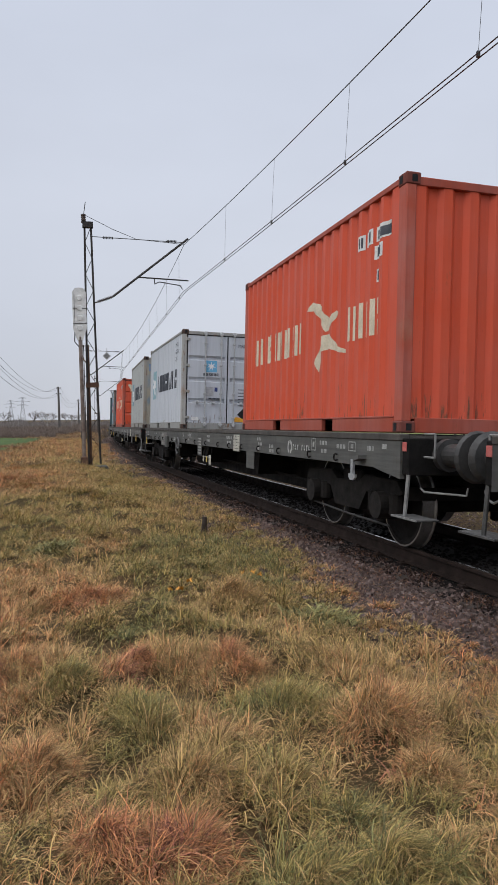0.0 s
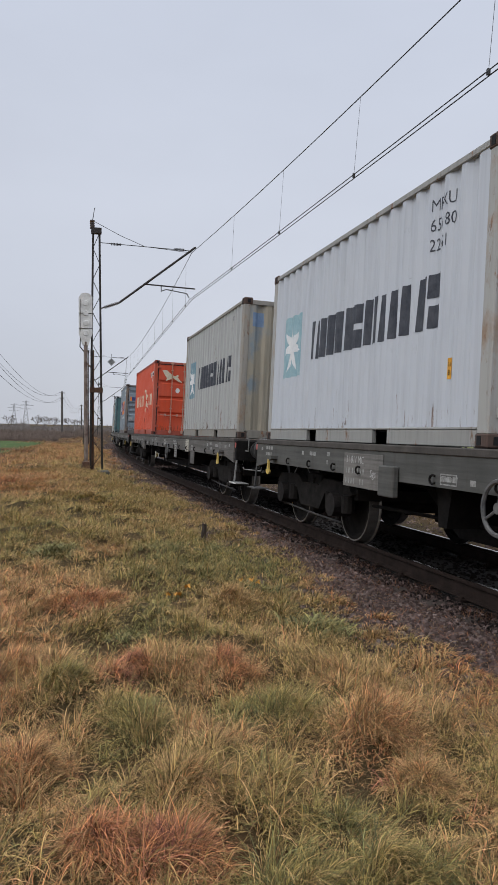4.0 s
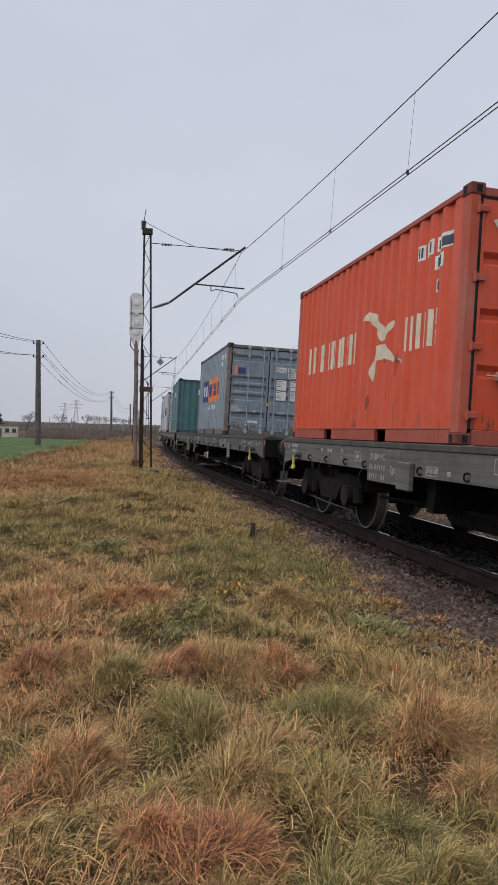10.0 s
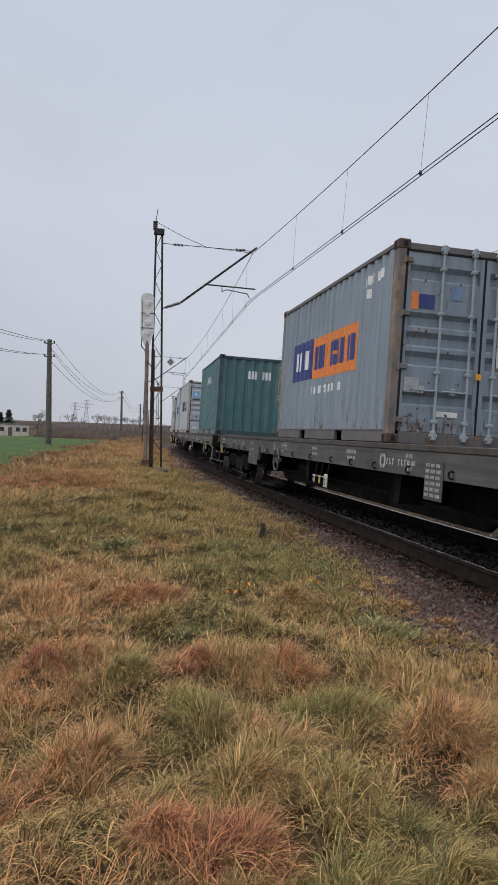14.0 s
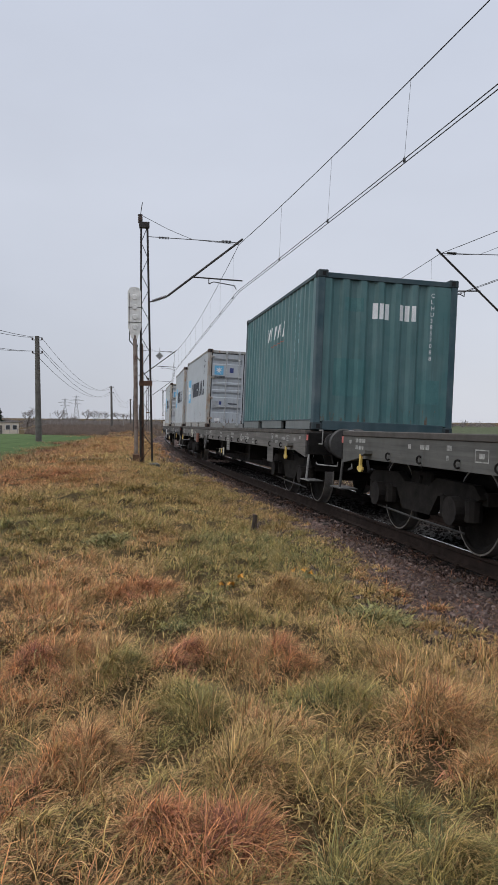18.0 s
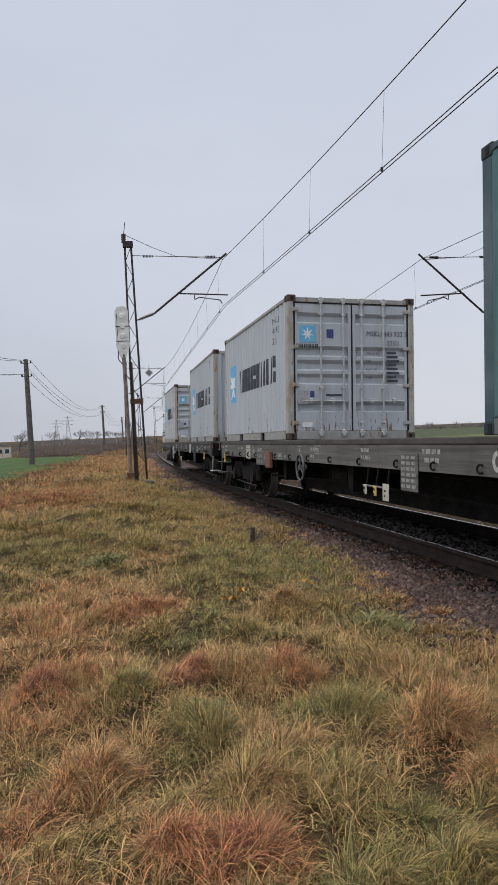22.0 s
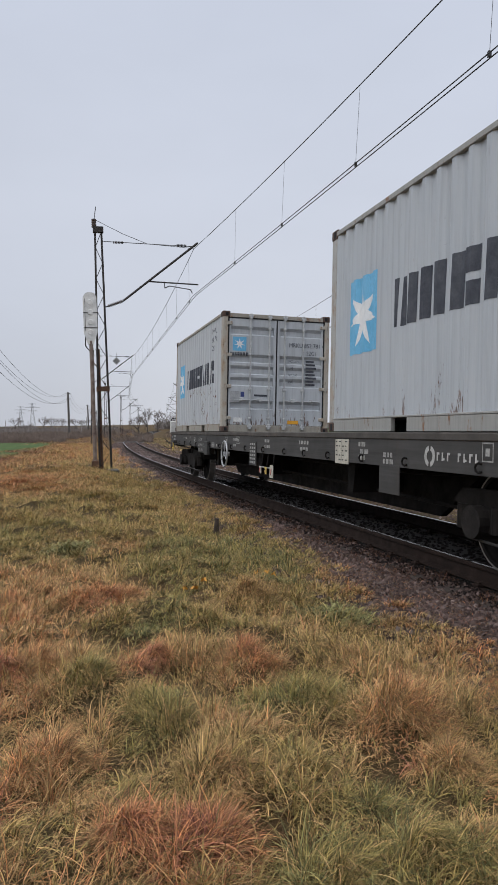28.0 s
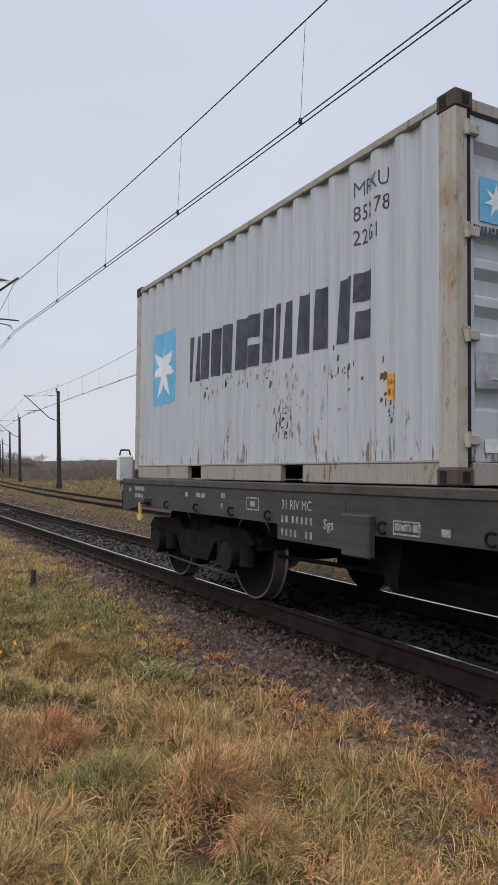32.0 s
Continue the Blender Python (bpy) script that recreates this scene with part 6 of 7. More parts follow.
for (s0, u0, d0), (s1, u1, d1) in zip(anchor2, anchor2[1:]):
    span(s0, u0, s1, u1, False, SECOND_U, d0, d1)

# diamond board hung on the second mast's arm
D = Vector((-10.55, 55.9, 6.42))
dm = empty("diamond_sign", Matrix.Translation(D) @ Matrix.Rotation(0.2, 4, "Z"), label="small grey diamond board hung on the catenary arm", category="sign")
bm = prism(B(), [(0, 0.31), (0.31, 0), (0, -0.31), (-0.31, 0)], -0.012, 0.012)
part("board", bm, M_GALV, dm)
part("border", prism(B(), [(0, 0.22), (0.22, 0), (0, -0.22), (-0.22, 0)], -0.018, -0.013), M_STEPGREY, dm)
part("hanger", tube(B(), (0, 0, 0.3), (0, 0, 0.62), 0.012, 5), M_WIRE, dm)

# colour-light signal seen from behind, beside the first mast
SB = beside(22.6, -3.565)
SB.z -= 0.25
sg = empty("railway_signal", Matrix.Translation(SB) @ Matrix.Rotation(0.26, 4, "Z") @ Matrix.Translation((0.115, 0, 0)) @ Matrix.Rotation(-0.017, 4, "Y"), label="white-backed colour light signal on a rusty post", category="signal")
top = 1.55 + 22.6 * math.tan(radians(9.9)) - SB.z
low = top - 1.5
M_POST = surface("rusty_white_post", (0.09, 0.05, 0.036), (0.26, 0.22, 0.19), 5, 0.8)
part("post", tube(B(), (0, 0, 0), (0, 0, low + 0.1), 0.06, 12), M_POST, sg)
top += 0.07
pts = [(-0.2, low + 0.35), (-0.2, top - 0.14), (-0.13, top - 0.03), (0, top), (0.13, top - 0.03), (0.2, top - 0.14), (0.2, low + 0.35), (0.08, low), (-0.08, low)]
part("head", prism(B(), pts, -0.05, 0.14), M_WHITE, sg)
for k in range(4):
    z = low + 0.36 + k * 0.3
    part("lamp_housing", tube(B(), (0, -0.05, z), (0, -0.068, z), 0.085, 14, 0.075), M_WHITE, sg)
for z in (low + 0.5, low + 0.95):
    part("door_strap", box(B(), -0.2, 0.2, -0.062, -0.052, z - 0.008, z + 0.008), M_MAST, sg)
part("door_edge", box(B(), -0.155, -0.145, -0.056, -0.052, low + 0.4, top - 0.2), M_MAST, sg)
part("cable_pipe", bar(B(), [(-0.15, -0.02, low + 0.3), (-0.17, -0.02, low - 0.05), (-0.05, -0.02, low - 0.2)], 0.016), M_MAST, sg)
part("relay_box", box(B(), -0.11, 0.11, -0.14, 0.14, 0.1, 0.5, 0.02), M_RUSTY, sg)
pb = beside(22.9, -3.25)
gp = empty("guy_post", Matrix.Translation((pb.x, pb.y, pb.z - 0.2)) @ Matrix.Rotation(-0.015, 4, "Y"), label="brown rail post standing beside the mast", category="post")
part("post", box(B(), -0.05, 0.05, -0.05, 0.05, 0, 3.9, 0.012), M_RUSTY, gp)
part("bracket", tube(B(), (0.0, 0, 3.3), (-0.25, 0, 3.62), 0.02, 6), M_RUSTY, gp)
# ---- ballast stones and grass ----
RNG = np.random.default_rng(11)


def mesh_np(name, verts, faces, mat, tint=None):
    """A mesh from arrays: faces is an (n, 3) array."""
    me = bpy.data.meshes.new(name)
    me.vertices.add(len(verts))
    me.vertices.foreach_set("co", verts.astype(np.float32).ravel())
    me.loops.add(faces.size)
    me.loops.foreach_set("vertex_index", faces.astype(np.int32).ravel())
    me.polygons.add(len(faces))
    me.polygons.foreach_set("loop_start", np.arange(0, faces.size, 3, dtype=np.int32))
    me.update(calc_edges=True)
    if tint is not None:
        me.attributes.new("tint", "FLOAT", "POINT").data.foreach_set("value", tint.astype(np.float32))
    me.materials.append(mat)
    return me


def xy_of(s, u):
    cx, cy, h = np.interp(s, TS, TX), np.interp(s, TS, TY), np.interp(s, TS, TH)
    return cx + np.cos(h) * u, cy + np.sin(h) * u


BED_U, BED_Z = [b[0] for b in BED], [b[1] for b in BED]


def stones(name, n, s_lo, s_hi, u_lo, u_hi, r_lo, r_hi, mat, power=1.6):
    s = s_lo + (s_hi - s_lo) * RNG.random(n) ** power
    u = RNG.uniform(u_lo, u_hi, n)
    keep = np.abs(np.abs(u) - 0.752) > 0.085
    s, u = s[keep], u[keep]
    n = len(s)
    x, y = xy_of(s, u)
    r = (r_lo + (r_hi - r_lo) * RNG.random(n) ** 1.7) * (1 + s * 0.012)
    z = np.maximum(rail_z(s) + np.interp(u, BED_U, BED_Z) - u * CANT, np.where(np.abs(u) > 1.7, ground_np(x, y), -9)) + r * 0.1
    base = np.array([(1, 0, -0.35), (0, 1, -0.35), (-1, 0, -0.35), (0, -1, -0.35), (0.25, 0.3, 0.75), (-0.3, -0.25, 0.7)])
    v = base[None] * RNG.uniform(0.6, 1.3, (n, 6, 1)) + RNG.uniform(-0.28, 0.28, (n, 6, 3))
    a = RNG.uniform(0, math.tau, n)
    tip = RNG.normal(0, 0.35, (n, 1))
    c, d = np.cos(a)[:, None], np.sin(a)[:, None]
    v = np.stack([v[..., 0] * c - v[..., 1] * d, v[..., 0] * d + v[..., 1] * c, v[..., 2] * 0.8 + v[..., 0] * tip], -1) * r[:, None, None]
    v += np.stack([x, y, z], 1)[:, None]
    f = np.array([(0, 1, 4), (1, 2, 5), (1, 5, 4), (2, 3, 5), (3, 0, 4), (3, 4, 5)])
    f = (np.arange(n) * 6)[:, None, None] + f[None]
    ob = part(name, mesh_np(name, v.reshape(-1, 3), f.reshape(-1, 3), mat), mat)
    return tagged(ob, "crushed brown and grey ballast stones" if mat is M_BALLAST else "ballast stones coloured dark for the train's shade and for dirt by the rail", "ballast stones", kind="stuff")


stones("ballast_stones", 52000, 1.5, 34, -2.3, -0.9, 0.008, 0.034, M_BALLAST, 1.9)
# dark stones: dirt along the near rail, painted shade from there across
stones("ballast_stones", 9000, -1, 34, -0.98, -0.83, 0.012, 0.032, M_SHADEDIRT)
stones("ballast_stones", 7000, 0, 34, -1.2, -0.95, 0.016, 0.036, M_SHADEDIRT)
stones("ballast_stones", 9000, -1, 34, -0.67, 0.95, 0.016, 0.036, M_SHADEDIRT)
stones("ballast_stones", 4000, -1, 34, 0.95, 1.5, 0.016, 0.036, M_SHADEDIRT)
stones("ballast_stones", 7000, -1, 34, 1.5, 3.4, 0.016, 0.036, M_BALLAST)
stones("ballast_stones", 9000, -16, 2, -2.2, -0.85, 0.018, 0.045, M_BALLAST, 1.0)
stones("ballast_stones", 6000, 30, 90, -2.0, 3.2, 0.03, 0.055, M_BALLAST)

# where the bank is green, olive, straw-coloured, tan or rust-brown: place and reach along x and y
GREEN = ((-3.63, 9.97, 0.66, 1.11), (-0.81, 8.65, 0.6, 1.24), (-0.87, 5.94, 0.23, 0.58), (-0.9, 5.09, 0.24, 0.35), (0.27, 8.69, 0.4, 0.73), (0.67, 6.2, 0.14, 0.52), (-1.03, 4.17, 0.13, 0.24), (-0.53, 3.71, 0.14, 0.26), (0.26, 3.94, 0.3, 0.25), (-1.25, 3.34, 0.08, 0.15),
         (0.53, 3.03, 0.08, 0.11), (0.41, 2.81, 0.15, 0.15), (0.68, 2.86, 0.14, 0.15), (0.27, 2.48, 0.17, 0.13), (0.51, 2.44, 0.17, 0.11), (-0.72, 2.46, 0.06, 0.06), (0.67, 2.56, 0.08, 0.1), (-0.2, 5.43, 0.21, 0.32), (-0.45, 2.89, 0.14, 0.09))
OLIVE = ((-3.59, 14.2, 1.92, 3.48), (-1.59, 11.9, 0.56, 1.97), (0.31, 6.69, 0.21, 0.6), (-0.43, 5.64, 0.17, 0.35), (0.55, 4.97, 0.23, 0.33), (0.12, 3.18, 0.17, 0.19), (0.11, 2.82, 0.09, 0.11), (-0.85, 2.63, 0.15, 0.1), (-0.11, 2.49, 0.12, 0.08), (-0.53, 3.19, 0.12, 0.17), (-2.83, 7.16, 0.15, 0.57), (-2.73, 8.65, 0.56, 0.62))
STRAW = ((-1.36, 13.29, 0.41, 1.15), (-0.09, 6.38, 0.2, 0.67), (-0.22, 3.4, 0.16, 0.16), (-0.14, 3.02, 0.21, 0.17), (0.85, 3.3, 0.09, 0.17), (0.24, 4.79, 0.15, 0.25), (-0.74, 2.6, 0.1, 0.09), (0.96, 5.16, 0.24, 0.43), (1.29, 6.02, 0.24, 0.39))
TAN = ((-1.8, 5.25, 0.42, 0.7), (-1.2, 3.85, 0.3, 0.45), (-2.1, 7.3, 0.5, 0.6), (-2.06, 6.25, 0.46, 0.88), (-1.39, 4.55, 0.26, 0.46), (-1.0, 3.31, 0.21, 0.27), (0.63, 4.45, 0.14, 0.19), (-0.08, 4.87, 0.17, 0.39), (0.8, 4.1, 0.19, 0.41), (-0.55, 2.7, 0.11, 0.12), (1.12, 4.69, 0.19, 0.29), (-0.82, 2.31, 0.13, 0.1), (0.48, 2.7, 0.06, 0.07), (0.72, 2.76, 0.07, 0.08))
RUST = ((-5.9, 16.8, 1.5, 2.2), (-4.4, 15.6, 0.7, 1.2), (-1.32, 6.28, 0.27, 0.54), (-1.57, 4.35, 0.14, 0.32), (-0.7, 4.65, 0.12, 0.33), (-0.07, 4.3, 0.1, 0.1), (-1.41, 3.93, 0.16, 0.17), (-0.18, 3.68, 0.07, 0.13), (0.0, 3.57, 0.05, 0.1), (0.71, 3.37, 0.13, 0.18), (-1.16, 3.03, 0.1, 0.13), (-0.23, 2.64, 0.24, 0.11), (-0.6, 2.31, 0.11, 0.07), (-0.73, 4.31, 0.13, 0.12), (-1.67, 8.89, 0.21, 0.52))


def tint_at(x, y):
    """Mix of green, straw and rust over the ground."""
    d = np.hypot(x, y)
    base = 0.52 + 0.13 * wave(x * 2.2, y * 2.2, 1.3) + 0.09 * wave(y * 5, x * 5, 4.3)
    base = base - 0.17 * np.clip((d - 7.5) / 3, 0, 1) + 0.1 * np.clip((d - 21) / 6, 0, 1) + 0.2 * np.clip((-x - 4.5) / 3, 0, 1)
    wsum, tsum = np.full(len(x), 0.22), 0.22 * base
    for group, t in ((GREEN, 0.15), (OLIVE, 0.34), (STRAW, 0.48), (TAN, 0.63), (RUST, 0.86)):
        for px, py, rx, ry in group:
            w = np.exp(-((x - px) / rx) ** 2 - ((y - py) / ry) ** 2) * 1.6
            wsum, tsum = wsum + w, tsum + w * t
    return tsum / wsum


def blades(name, x, y, length, width, tint, segs, lean, lift=0.0, aim=None, curl=1.6, mat=None, hang=False):
    """Arching, tapering blades of grass as one mesh: each starts at its lean and bends over by its curl."""
    n = len(x)
    z = ground_np(x, y) - 0.01 + lift
    a = RNG.uniform(0, math.tau, n) if aim is None else aim
    tw = a + math.pi / 2 + RNG.normal(0, 0.5, n)
    swerve = RNG.normal(0, 0.9, n)
    wx, wy = np.cos(tw) * width / 2, np.sin(tw) * width / 2
    cx, cy, cz = x.copy(), y.copy(), z.copy()
    floor = z + 0.012 - (lift if hang else 0.0)
    rows = []
    for k in range(segs + 1):
        t = k / segs
        if k < segs:
            f = 1 - 0.7 * t * t
            rows.append(np.stack([cx - wx * f, cy - wy * f, cz], 1))
            rows.append(np.stack([cx + wx * f, cy + wy * f, cz], 1))
            e = math.pi / 2 - lean - curl * (t + 0.5 / segs)
            step = length / segs
            b = a + swerve * t
            cx, cy = cx + np.cos(b) * np.cos(e) * step, cy + np.sin(b) * np.cos(e) * step
            cz = np.maximum(cz + np.sin(e) * step, floor)
        else:
            rows.append(np.stack([cx, cy, cz], 1))
    m = 2 * segs + 1
    verts = np.stack(rows, 1).reshape(-1, 3)
    f = []
    for k in range(segs - 1):
        f += [(2 * k, 2 * k + 1, 2 * k + 3), (2 * k, 2 * k + 3, 2 * k + 2)]
    f.append((2 * segs - 2, 2 * segs - 1, 2 * segs))
    faces = (np.arange(n) * m)[:, None, None] + np.array(f)[None]
    along = np.repeat(np.arange(segs + 1) / segs, 2)[:m]
    drier = np.where(tint < 0.5, 0.16, -0.1)[:, None] * along[None] + tint[:, None]
    return mesh_np(name, verts, faces.reshape(-1, 3), mat or M_GRASS, np.clip(drier, 0, 1).ravel())


def edge_of(s, x, y):
    """How far the grass reaches towards the stones."""
    return np.interp(s, (1.0, 4.0, 5.2, 7.0, 9.0, 12.0, 22.0), (-1.45, -1.6, -1.84, -1.8, -1.48, -1.4, -1.42)) - 0.1 * wave(x * 2.7, y * 2.7, 1.0) - 0.08 * wave(x * 9, y * 9, 2.0)


def comb(x, y):
    """The way the long grass has been pressed over by wind and rain."""
    return 0.5 + 1.1 * wave(x, y, 1.1) + 0.5 * wave(y, x, 3.1)


def tussocks(r0, r1, cell, per, rad, lmin, lmax, width, segs, az0=-37, az1=27, mat=None, flat=0.0, loose=0.25):
    """Clumped long grass between two distances from the path: each clump a fountain of thin blades that arch over and droop."""
    n = int(2 * r1 / cell) + 2
    gx, gy = np.meshgrid(np.arange(-n, n + 1) * cell, np.arange(-n, n + 1) * cell * 0.87)
    gx = gx + (np.arange(2 * n + 1) % 2)[:, None] * cell * 0.5
    cx, cy = (gx + RNG.uniform(-0.42, 0.42, gx.shape) * cell).ravel(), (gy + RNG.uniform(-0.42, 0.42, gy.shape) * cell).ravel()
    d, az = np.hypot(cx, cy), np.degrees(np.arctan2(-cx, cy))
    ok = (d > r0) & (d < r1) & (az > az0) & (az < az1)
    cx, cy = cx[ok], cy[ok]
    s, u = su(cx, cy)
    ok = (u < edge_of(s, cx, cy)) & (cx > -9.2 - (np.maximum(cy, 17) - 21.8) * 0.19 + RNG.normal(0, 0.5, len(cx)))
    cx, cy, s, u = cx[ok], cy[ok], s[ok], u[ok]
    k = len(cx)
    edge = np.clip((edge_of(s, cx, cy) - u) / 0.5, 0, 1)
    big = np.clip(np.exp(RNG.normal(0, 0.26, k)), 0.5, 1.7) * (0.55 + 0.45 * edge) * (1 + 0.16 * wave(cx, cy, 5.0))
    tall = np.zeros(k)
    for tx, ty, r, h, _ in TUFTS:
        tall += h * np.exp(-((cx - tx) ** 2 + (cy - ty) ** 2) / (1.4 * r * r))
    big = big * (1 + 1.0 * np.clip(tall, 0, 0.45)) * np.where(wave(cx, cy, 6.3) + RNG.normal(0, 0.35, k) < -0.85, 0.5 if cell < 0.13 else 0.8, 1.0)
    tone = tint_at(cx, cy) + RNG.normal(0, 0.075, k) + 0.18 * (1 - edge)
    count = np.maximum((per * big ** 1.5 * RNG.uniform(0.7, 1.3, k)).astype(int), 8)
    j = np.repeat(np.arange(k), count)
    m = len(j)
    ox, oy = RNG.normal(0, 1, (2, m)) * rad * big[j] * np.where(RNG.random(m) < loose, 1.5, 0.75)
    out = np.clip(np.hypot(ox, oy) / (rad * big[j] * 1.3), 0, 1.3)
    x, y = cx[j] + ox, cy[j] + oy
    way = comb(cx, cy)[j]
    vx = ox / (rad * big[j]) * 0.7 + 0.5 * np.cos(way) + RNG.normal(0, 0.75, m)
    vy = oy / (rad * big[j]) * 0.7 + 0.5 * np.sin(way) + RNG.normal(0, 0.75, m)
    t = tone[j] + RNG.normal(0, 0.085, m)
    odd = RNG.random(m)
    t = np.where(odd < 0.07, RNG.uniform(0.0, 0.3, m), np.where(odd > 0.9, RNG.uniform(0.42, 0.62, m), t))
    length = RNG.uniform(lmin, lmax, m) * big[j] * (1.12 - 0.3 * out)
    lean = np.clip(0.2 + flat + 0.42 * out + RNG.normal(0, 0.35, m), -0.1, 1.35)
    bs, bu = su(x, y)
    lift = np.maximum(rail_z(bs) + np.interp(bu, BED_U, BED_Z) - bu * CANT + 0.02 - ground_np(x, y), 0)
    curl = np.clip(RNG.normal(2.2, 0.9, m), 0.1, 4.2) * (0.5 if segs == 1 else 1.0)
    return blades("grass", x, y, length, width * RNG.uniform(0.55, 1.45, m), t, segs, lean, lift=lift, aim=np.arctan2(vy, vx), curl=curl, mat=mat)


def grass(me, label):
    tagged(part("grass", me, None), label, "grass", kind="stuff")


grass(tussocks(1.75, 4.9, 0.112, 118, 0.036, 0.075, 0.18, 0.0032, 5), "long matted autumn grass in clumps, straw, rust and green")
grass(tussocks(4.9, 10.2, 0.14, 108, 0.046, 0.065, 0.15, 0.005, 3), "long matted autumn grass in clumps, straw, rust and green")
grass(tussocks(10.2, 22, 0.2, 150, 0.08, 0.06, 0.14, 0.0085, 1, -12, 27, flat=0.15), "dry yellow-green grass on the bank")
grass(tussocks(22, 62, 0.46, 100, 0.18, 0.08, 0.17, 0.018, 1, 5, 26, M_DULL, flat=0.15), "rough dry grass along the bank")

# the rest of the bank, beside and behind the path
for az0, az1 in ((27, 180), (-180, -37)):
    grass(tussocks(0.5, 15, 0.42, 40, 0.12, 0.12, 0.24, 0.016, 2, az0, az1), "matted dry grass on the rest of the bank")


def weeds_beyond(n, s0, s1, u0, u1, lmin, lmax, width, tmean):
    s, u = RNG.uniform(s0, s1, n), RNG.uniform(u0, u1, n)
    rail = (np.abs(np.abs(u - 5.5) - 0.75) < 0.06)
    s, u = s[~rail], u[~rail]
    x, y = xy_of(s, u)
    t = tmean + 0.12 * wave(x, y, 0.8) + RNG.normal(0, 0.1, len(x))
    grass(blades("grass", x, y, RNG.uniform(lmin, lmax, len(x)) * (0.8 + 0.4 * (wave(x, y, 0.5) > 0.2)), width * RNG.uniform(0.6, 1.4, len(x)), t, 2, np.clip(RNG.normal(0.5, 0.2, len(x)), 0.1, 1), mat=M_WEEDS), "brown weeds and grass between the two lines")


weeds_beyond(12000, 4, 60, 2.3, 4.6, 0.06, 0.17, 0.012, 0.52)
weeds_beyond(16000, 6, 60, 4.2, 7.2, 0.06, 0.18, 0.013, 0.45)
weeds_beyond(30000, 6, 60, 7, 16, 0.08, 0.26, 0.016, 0.45)
weeds_beyond(18000, 50, 150, 2.0, 20, 0.12, 0.35, 0.05, 0.6)
weeds_beyond(16000, 60, 190, -9, -2.0, 0.12, 0.32, 0.045, 0.78)
# reddish-brown weeds on the field's margin, thinning out into the corn
n = 24000
y = 13 + 34 * RNG.random(n) ** 1.3
x = -9.2 - (np.maximum(y, 17) - 21.8) * 0.19 + RNG.normal(-0.1, 0.75, n) + 0.5 * wave(y, y * 0.3, 0.8)
grass(blades("grass", x, y, RNG.uniform(0.1, 0.34, n) * (0.8 + 0.35 * wave(x, y, 0.9)), (0.006 + 0.0004 * y) * RNG.uniform(0.6, 1.4, n), 0.78 + 0.12 * wave(x, y, 0.5) + RNG.normal(0, 0.1, n), 2, np.clip(RNG.normal(0.5, 0.35, n), 0.0, 1.2), mat=M_MARGIN), "reddish-brown dry weeds on the field's margin")

# dead stems lying on the ballast shoulder
n = 13000
s, u = 2 + 24 * RNG.random(n) ** 1.4, -1.1 - 0.85 * RNG.random(n) ** 0.6
x, y = xy_of(s, u)
bedz = rail_z(s) + np.interp(u, BED_U, BED_Z) - u * CANT
grass(blades("grass", x, y, RNG.uniform(0.04, 0.13, n), 0.004 * RNG.uniform(0.6, 1.5, n), RNG.uniform(0.5, 1.0, n), 2, np.clip(RNG.normal(0.85, 0.15, n), 0.3, 1.05), lift=np.maximum(bedz - ground_np(x, y), 0) + 0.015, mat=M_STEMS), "dead reddish stems on the ballast shoulder")

n = 20000
s, u = 0.5 + 24 * RNG.random(n) ** 1.3, -0.93 - 0.5 * RNG.random(n) ** 1.5
keep = wave(s * 2.3, u * 2, 1.0) + RNG.normal(0, 0.3, n) > 0.1
s, u = s[keep], u[keep]
n = len(s)
x, y = xy_of(s, u)
bedz = rail_z(s) + np.interp(u, BED_U, BED_Z) - u * CANT
grass(blades("grass", x, y, RNG.uniform(0.03, 0.15, n), 0.006 * RNG.uniform(0.6, 1.5, n), RNG.uniform(0.7, 1.0, n), 2, np.clip(RNG.normal(0.6, 0.3, n), 0.0, 1.2), lift=np.maximum(bedz - ground_np(x, y), 0) + 0.01, mat=M_DEADWEED), "dark dead weeds along the foot of the rail")

